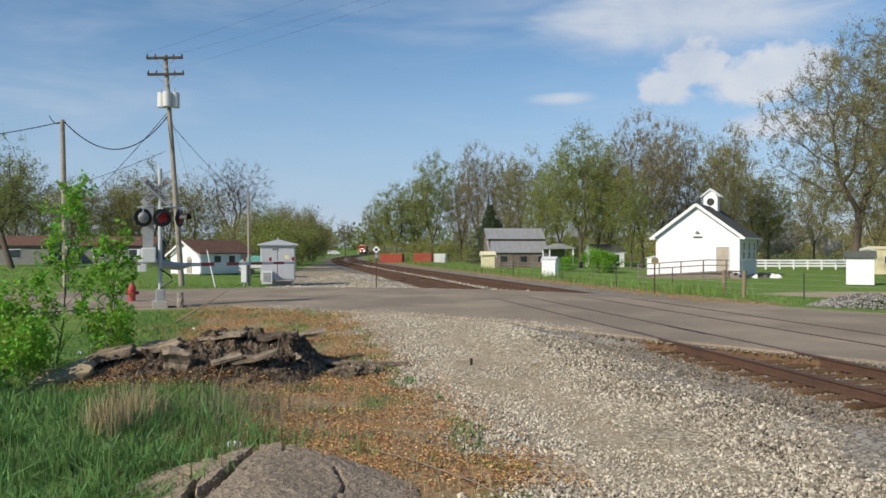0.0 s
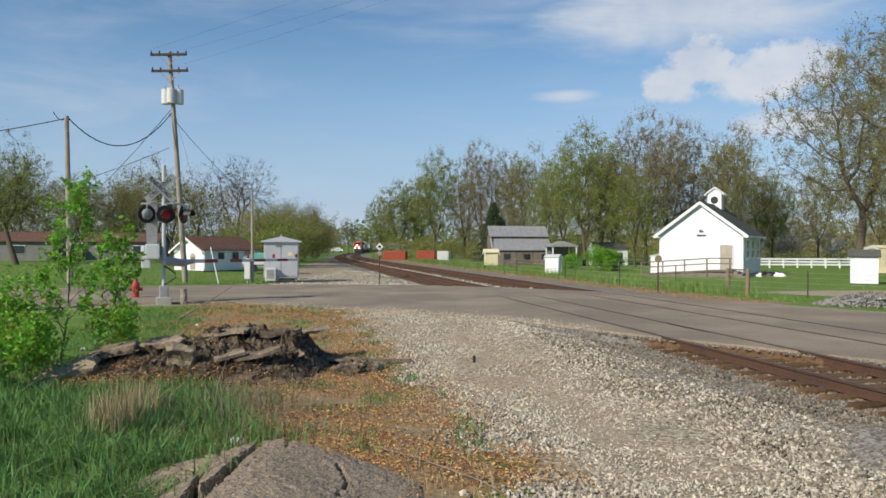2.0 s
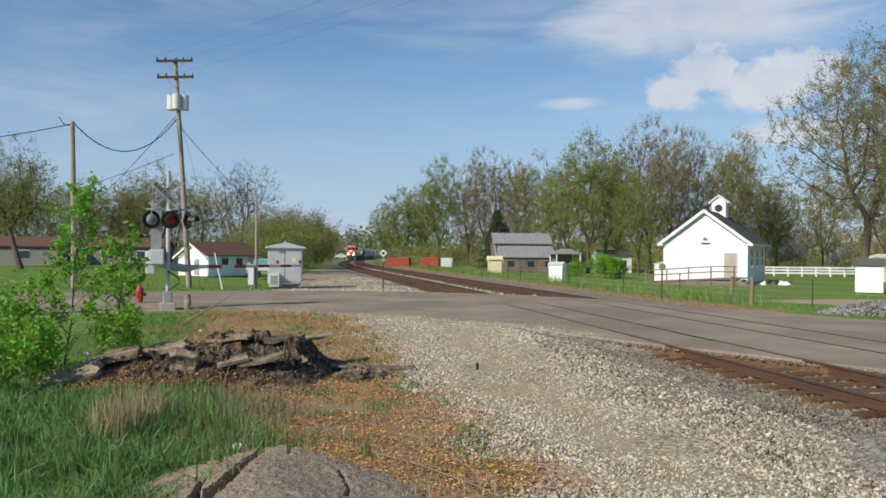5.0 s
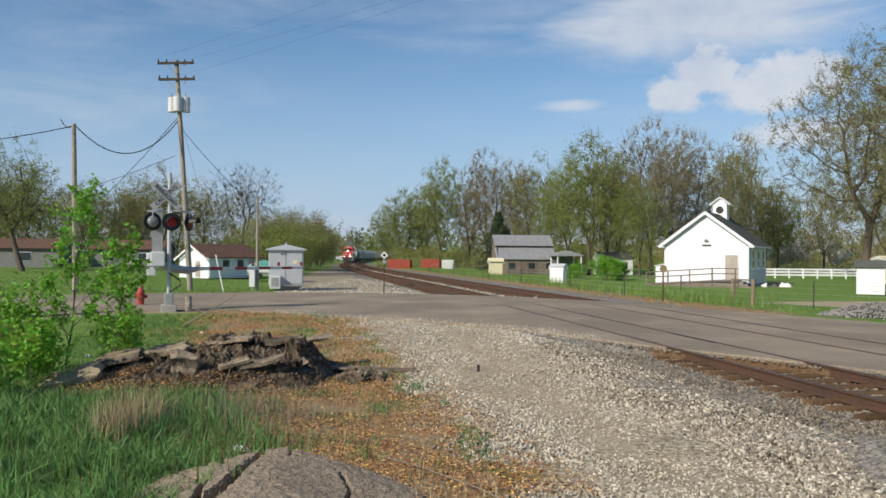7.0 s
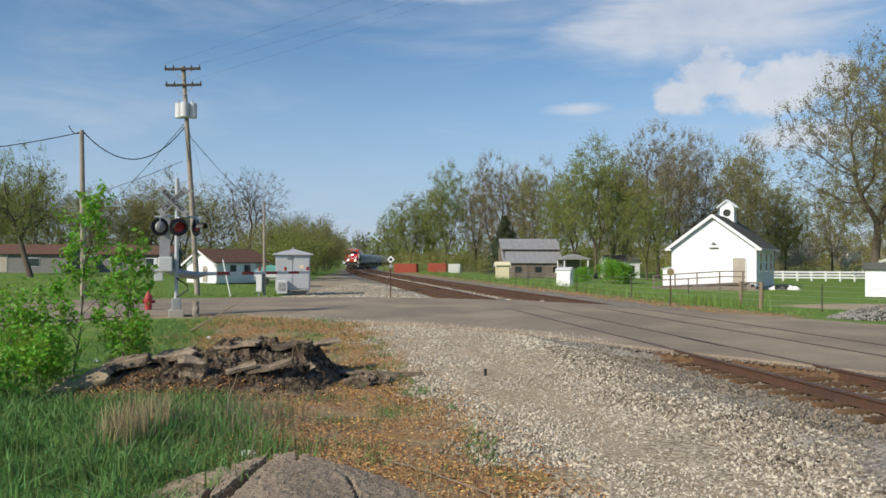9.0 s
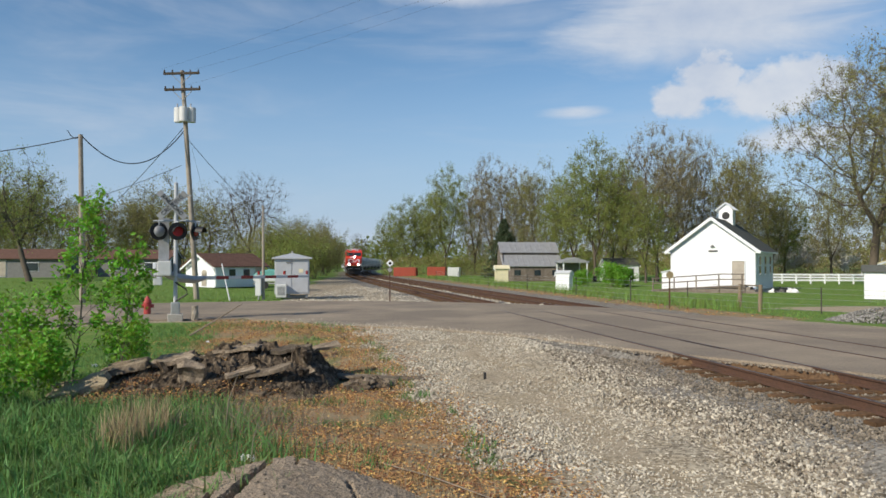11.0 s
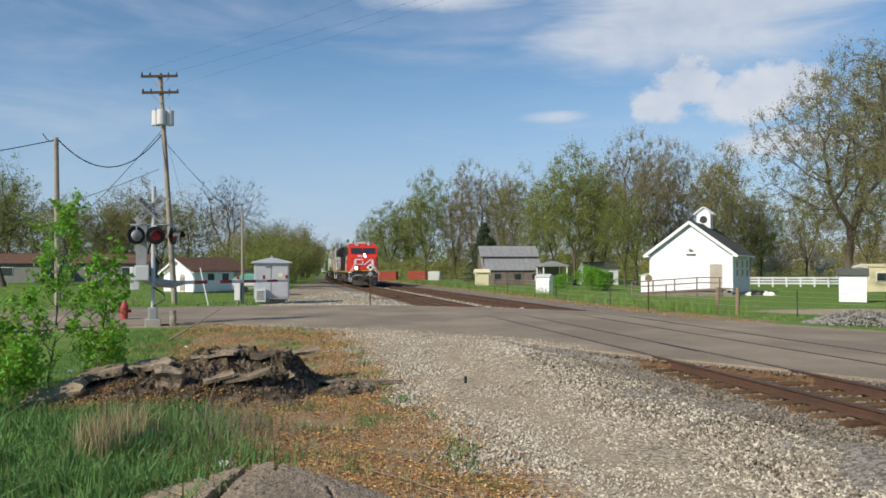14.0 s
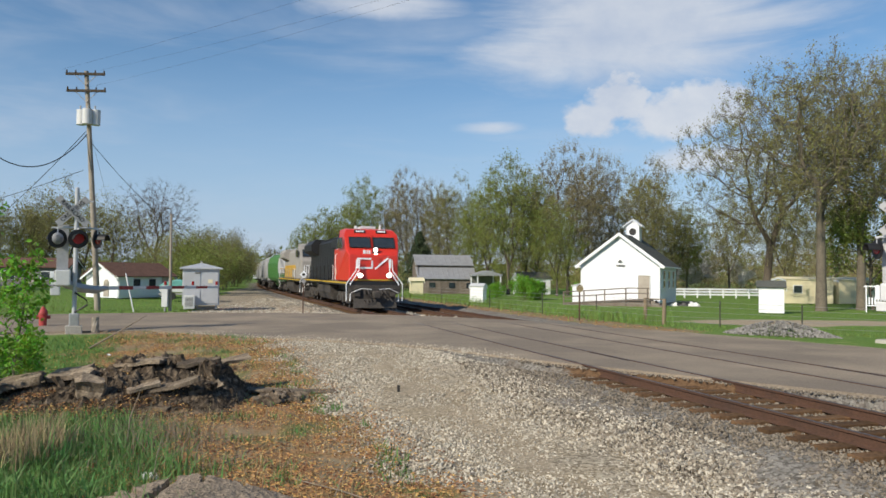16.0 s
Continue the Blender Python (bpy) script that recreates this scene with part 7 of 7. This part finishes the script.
# ---------------------------------------------------------------- broken asphalt
def make_slab():
    """A humped slab of old asphalt with open cracks and a ragged rim."""
    xs, ys = np.arange(-3.9, 0.35, 0.028), np.arange(4.3, 8.9, 0.028)
    X, Y = np.meshgrid(xs, ys)
    x, y = X.ravel(), Y.ravel()
    ridge = np.array([noise.noise((a * 1.6, b * 1.6, 7)) for a, b in zip(x, y)])
    fine = np.array([noise.noise((a * 9, b * 9, 1)) for a, b in zip(x, y)])
    grit = np.array([noise.noise((a * 17, b * 17, 4)) for a, b in zip(x, y)])
    out = np.abs(x + 1.80) / 1.55
    r = np.maximum(out / 1.05, (y - 6.2) / (1.98 - 0.5 * np.minimum(out, 1.2))) + 0.10 * ridge + 0.03 * fine
    top = -0.09 - 0.35 * np.sqrt(out ** 2 + 0.03) ** 1.2 - 0.03 * np.clip(7.6 - y, 0, 3) + 0.03 * ridge + 0.014 * fine + 0.010 * grit
    top = top - 0.05 * smooth_step(-0.02, -0.06, ridge + 0.25 * (x + 2.6)) * smooth_step(-2.2, -2.5, x)
    base = land(x, y) - 0.06
    z = np.where(r < 1, top, base)

    def crack(pts, width, deep):
        nonlocal z
        best, along = np.full(x.shape, 9.0), np.zeros(x.shape)
        for i, ((ax, ay), (bx, by)) in enumerate(zip(pts, pts[1:])):
            t = np.clip(((x - ax) * (bx - ax) + (y - ay) * (by - ay)) / ((bx - ax) ** 2 + (by - ay) ** 2), 0, 1)
            d = np.hypot(x - ax - t * (bx - ax), y - ay - t * (by - ay))
            along = np.where(d < best, (i + t) / (len(pts) - 1), along)
            best = np.minimum(best, d)
        w = width * (1.15 - along) * (1 + 0.6 * fine)
        z = np.where((best < w) & (r < 1.02), z - deep * smooth_step(1.0, 0.55, best / np.maximum(w, 1e-3)), z)
    crack([(-2.12, 5.3), (-2.22, 6.4), (-2.12, 6.9), (-2.1, 7.4), (-2.02, 7.9), (-2.05, 8.4)], 0.12, 0.34)
    crack([(-2.22, 6.4), (-2.34, 6.95), (-2.36, 7.4)], 0.06, 0.2)
    crack([(-1.7, 8.4), (-1.72, 8.1), (-1.68, 7.85)], 0.035, 0.1)
    crack([(-1.45, 8.35), (-1.3, 8.0), (-1.24, 7.85)], 0.035, 0.1)
    crack([(-2.95, 6.3), (-2.75, 6.9), (-2.6, 7.3)], 0.05, 0.14)
    crack([(-2.45, 7.95), (-2.3, 7.7), (-2.2, 7.6)], 0.04, 0.1)
    crack([(-1.1, 7.6), (-0.95, 7.2), (-1.0, 6.7)], 0.03, 0.06)
    crack([(-2.7, 8.0), (-2.5, 7.75), (-2.42, 7.72)], 0.04, 0.1)
    nx, ny = len(xs), len(ys)
    i = np.arange(nx * ny).reshape(ny, nx)
    faces = np.stack([i[:-1, :-1], i[:-1, 1:], i[1:, 1:], i[1:, :-1]], -1).reshape(-1, 4)
    faces = faces[(r[faces] < 1.06).any(1)]
    ob = mesh_np("asphalt_slab", np.stack([x, y, z], 1), faces, ASPHALT_OLD)
    tagged(ob, "humped slab of cracked old asphalt on the verge", "asphalt slab")


make_slab()
x, y, rng = field(900, (-3.1, -0.5), (6.0, 7.9), 36, lambda x, y, r: np.abs(x + 1.8) < 1.3)
scatter_stones("slab_crumbs", "crumbs of asphalt and gravel on the slab", x, y, -0.085 - 0.35 * np.sqrt((np.abs(x + 1.8) / 1.55) ** 2 + 0.03) ** 1.2 - 0.03 * np.clip(7.6 - y, 0, 3), rng.uniform(0.004, 0.012, len(x)), STONE_GREY, 37)


def mound_height(x, y):
    ridge = np.interp(x, [-7.4, -6.9, -6.0, -5.2, -4.6, -3.8, -3.0, -2.35], [0.0, 0.20, 0.42, 0.56, 0.70, 0.74, 0.62, 0.0])
    mid = 14.9 + 0.12 * (x + 4.5)
    side = np.clip(1 - np.abs((y - mid) / np.where(y < mid, 2.3, 1.4)) ** 1.25, 0, 1)
    return ridge * side


def make_mound():
    mound = thing("rubble_mound", Matrix.Identity(4), "mound of dark soil and broken asphalt chunks on the verge", "rubble mound")
    xs, ys = np.arange(-7.6, -2.1, 0.03), np.arange(12.4, 16.6, 0.03)
    X, Y = np.meshgrid(xs, ys)
    x, y = X.ravel(), Y.ravel()
    h = mound_height(x, y)
    lump = np.array([0.45 + 0.55 * noise.noise((a * 2.1, b * 2.1, 5)) + 0.35 * noise.noise((a * 5.5, b * 5.5, 2)) for a, b in zip(x, y)])
    fine = np.array([noise.noise((a * 14, b * 14, 2)) for a, b in zip(x, y)])
    z = land(x, y) - 0.06 + np.where(h > 0, 0.06 + h * (0.66 + 0.75 * lump) + 0.10 * fine * np.minimum(1, h * 4), 0)
    nx, ny = len(xs), len(ys)
    i = np.arange(nx * ny).reshape(ny, nx)
    faces = np.stack([i[:-1, :-1], i[:-1, 1:], i[1:, 1:], i[1:, :-1]], -1).reshape(-1, 4)
    faces = faces[(h[faces] > 0).any(1)]
    mesh_np("soil", np.stack([x, y, z], 1), faces, SOIL, mound)
    rng = random.Random(5)

    def chunk(cx, cy, cz, sx, sy, sz, tilt, material, seed):
        bm = box((sx, sy, sz), (0, 0, 0), 0.0)
        bmesh.ops.subdivide_edges(bm, edges=bm.edges, cuts=3, use_grid_fill=True)
        for vert in bm.verts:
            p = vert.co * 5 + Vector((seed * 3.7, 0, 0))
            n = Vector((noise.noise(p), noise.noise(p + Vector((9, 0, 0))), noise.noise(p + Vector((0, 9, 0)))))
            vert.co += n * (0.85 if max(sx, sy) < 0.4 else 0.4) * min(sx, sy, max(sz, 0.14))
            vert.co.x *= 1 + 0.25 * noise.noise(Vector((vert.co.y * 4, seed, 0)))
        ob = part("asphalt_chunk", bm, material, mound)
        ob.matrix_basis = pose(cx, cy, cz, tilt[0], tilt[1], tilt[2])
    for k in range(150):
        cx = rng.uniform(-6.9, -2.5)
        cy = rng.gauss(14.2, 0.6)
        hh = float(mound_height(np.array([cx]), np.array([cy]))[0])
        if hh < 0.08:
            continue
        flat = rng.random() < 0.6
        s = rng.uniform(0.2, 0.5) if flat else rng.uniform(0.1, 0.3)
        tilt = (rng.uniform(-6, 16), rng.uniform(-14, 14), rng.uniform(-25, 25)) if flat else (rng.uniform(-40, 40), rng.uniform(-30, 30), rng.uniform(0, 180))
        chunk(cx, cy, land_at(cx, cy) + hh * 0.86, s, s * rng.uniform(0.4, 0.7), rng.uniform(0.05, 0.09) if flat else rng.uniform(0.06, 0.16), tilt,
              CHUNK if rng.random() < (0.32 if flat else 0.2) else SOIL, k)
    for cx, cy, cz, sx, sy, sz, tilt in ((-6.2, 13.9, 0.02, 0.8, 0.45, 0.12, (10, -12, 8)), (-2.75, 15.5, 0.22, 0.6, 0.4, 0.05, (5, -12, 20)),
                                         (-4.75, 13.3, -0.02, 0.5, 0.2, 0.38, (24, 6, 4)), (-3.4, 13.5, 0.02, 0.85, 0.22, 0.06, (10, -12, 6)), (-3.9, 13.4, 0.0, 0.55, 0.2, 0.06, (8, -14, 12)),
                                         (-4.3, 14.6, 0.28, 0.9, 0.5, 0.06, (4, -5, -10)), (-3.3, 14.8, 0.26, 0.8, 0.45, 0.06, (6, -4, 12)), (-5.4, 14.2, 0.12, 0.7, 0.45, 0.09, (14, -8, 5))):
        chunk(cx, cy, cz, sx, sy, sz, tilt, CHUNK, int(cx * 50))
    for k in range(26):
        cx, cy = (-3.05 + rng.gauss(0, 0.1), 14.35 + rng.gauss(0, 0.12)) if k < 10 else (rng.uniform(-6.3, -2.8), rng.uniform(13.5, 14.8))
        hh = float(mound_height(np.array([cx]), np.array([cy]))[0])
        tall = rng.uniform(0.25, 0.42) if k < 10 else rng.uniform(0.12, 0.28)
        chunk(cx, cy, land_at(cx, cy) + hh + tall * 0.3, 0.09, 0.11, tall, (rng.uniform(-16, 16), rng.uniform(-18, 18), rng.uniform(0, 90)), SOIL, 300 + k)
    chunk(-6.7, 13.15, -0.24, 0.95, 0.42, 0.14, (26, -14, 10), PALE_CHUNK, 11)
    small = thing("rubble_lump", Matrix.Identity(4), "small dark lump of soil and asphalt on the gravel", "rubble")
    for k in range(11):
        s = rng.uniform(0.08, 0.2)
        bm = bmesh.new()
        bmesh.ops.create_icosphere(bm, subdivisions=3, radius=s)
        for vert in bm.verts:
            vert.co *= 1 + 0.8 * noise.noise(vert.co * 12 + Vector((k * 4, 0, 0)))
            vert.co.z *= 0.7
        ob = part("clod", bm, SOIL if k % 3 else CHUNK, small)
        cx, cy = -1.72 + rng.gauss(0, 0.16), 14.3 + rng.gauss(0, 0.12)
        ob.matrix_basis = pose(cx, cy, land_at(cx, cy) + s * 0.35)
    for cx, cy, w, a in ((-1.75, 15.3, 1.5, -8), (-1.1, 15.0, 0.9, 12)):
        plate = part("loose_slab", box((w, 0.35, 0.05), (0, 0, 0), 0.01), CHUNK, small, "thin loose slab of asphalt")
        plate.matrix_basis = pose(cx, cy, land_at(cx, cy) + 0.03, 2, 1, a)


make_mound()
x, y, rng = field(9000, (-7.2, -2.4), (12.5, 15.0), 33, lambda x, y, r: (mound_height(x, y) > 0.01) & (wobble(x, y, 1.3) > 0.35 * (y - 13.4)))
fallen(x, y, 0.03, 33, "mound_leaves", "dead leaves caught on the rubble mound", 0.95 * mound_height(x, y))
x, y, rng = field(1500, (-7.2, -2.4), (12.3, 14.2), 34, lambda x, y, r: wobble(x, y, 1.0) > 0.0)
sx, sy, srng = field(9000, (-7.0, -2.4), (12.8, 15.4), 35, lambda x, y, r: (mound_height(x, y) > 0.06) & (wobble(x, y, 1.6) > -0.05))
blades("root_tangle", "dark dead roots and stalks on the rubble mound", sx, sy, srng.uniform(0.05, 0.2, len(sx)), ROOT, 35, 0.007, 1.3, "roots", 0.9 * mound_height(sx, sy))
blades("mound_stalks", "dry stalks before the rubble mound", x, y, rng.uniform(0.08, 0.26, len(x)), STRAW, 34, 0.004, 0.8)


# ---------------------------------------------------------------- saplings, sticks, litter
def sapling(x, y, height, seed, leaves, spread, label, size=0.042, stems=1, reach=0.26):
    levels, tips, rs = grow(seed=seed, height=height, trunk=0.9, limbs=17, spread=spread, twigs=(4, 3, 2), up=0.3, length=(reach, 0.45, 0.5, 0.5), thick=0.006, stems=stems,
                            wander=0.07, first=0.12)
    t = thing("sapling", pose(x, y, land_at(x, y) + 0.1), label, "sapling", "saplings on the verge")
    wood, leaf = tree_arrays(levels, tips, rs, leaves, size, 0.05, False)
    mesh_np("stem", *wood, BARK_PALE, t, True)
    mesh_np("foliage", *leaf, LEAF_BRIGHT, t)


sapling(-7.45, 14.3, 3.75, 201, 1500, 46, "tall slender sapling with bright green spring leaves", 0.05, reach=0.22)
sapling(-6.45, 14.1, 2.75, 202, 1300, 46, "slender sapling with bright green spring leaves", 0.05, reach=0.26)
sapling(-7.9, 13.6, 1.5, 203, 1200, 62, "low bushy sapling with bright green leaves", 0.05, 3, 0.5)
sapling(-7.3, 13.1, 1.15, 204, 1200, 62, "low bushy sapling with bright green leaves", 0.05, 3, 0.5)
sapling(-6.7, 14.7, 1.3, 205, 700, 62, "low bushy sapling with bright green leaves", 0.05, 3, 0.45)
sapling(-8.5, 14.4, 2.0, 206, 900, 52, "bushy sapling with bright green leaves", 0.05, 3, 0.4)
sapling(-7.7, 12.2, 0.9, 207, 900, 62, "low bushy sapling with bright green leaves", 0.05, 3, 0.5)


def stick(points, r, label):
    s = thing("dry_stick", Matrix.Identity(4), label, "stick", "dry sticks")
    part("twig", tube(points, r, 6), TWIG, s)


stick([(-7.7, 21.4, -0.15), (-6.9, 21.6, 0.35), (-6.3, 21.8, 0.75)], [0.03, 0.025, 0.012], "bare grey stick leaning over the verge")
stick([(-0.9, 8.9, -0.4), (-0.3, 8.3, -0.38), (0.35, 7.6, -0.4), (0.6, 7.2, -0.42)], [0.006, 0.008, 0.008, 0.004], "long dry stalk lying on dead leaves")
stick([(-3.35, 10.8, -0.45), (-3.33, 10.85, -0.05), (-3.22, 10.9, 0.3)], [0.012, 0.01, 0.004], "upright dry stalk in the grass")
rng = random.Random(44)
for k in range(46):
    x, y = rng.uniform(-6.5, 0.8), rng.uniform(7.5, 24)
    if x > -2.9 + (22 - y) * 0.27 - 0.2 and rng.random() < 0.8:
        continue
    a, ln, z = rng.uniform(0, 6.28), rng.uniform(0.2, 0.8), land_at(x, y)
    up = rng.uniform(0.02, 0.5) if rng.random() < 0.6 else 0.03
    stick([(x, y, z), (x + math.cos(a) * ln * 0.5, y + math.sin(a) * ln * 0.5, z + up * 0.6), (x + math.cos(a) * ln + 0.03, y + math.sin(a) * ln, z + up)], [0.008, 0.006, 0.003], "thin dry twig on the verge")
for x, y, s in ((-8.3, 17.0, 0.07), (-6.9, 20.6, 0.06), (-2.55, 9.1, 0.09)):
    scrap = thing("paper_scrap", pose(x, y, land_at(x, y) + 0.05, 12, 8, 30), "crumpled white scrap of litter in the grass", "litter")
    bm = bmesh.new()
    bmesh.ops.create_grid(bm, x_segments=6, y_segments=5, size=s)
    for vert in bm.verts:
        vert.co.z = 0.5 * s * noise.noise(vert.co * 22)
    bmesh.ops.solidify(bm, geom=bm.faces[:], thickness=0.002)
    part("scrap", bm, LITTER_WHITE, scrap)

motions()
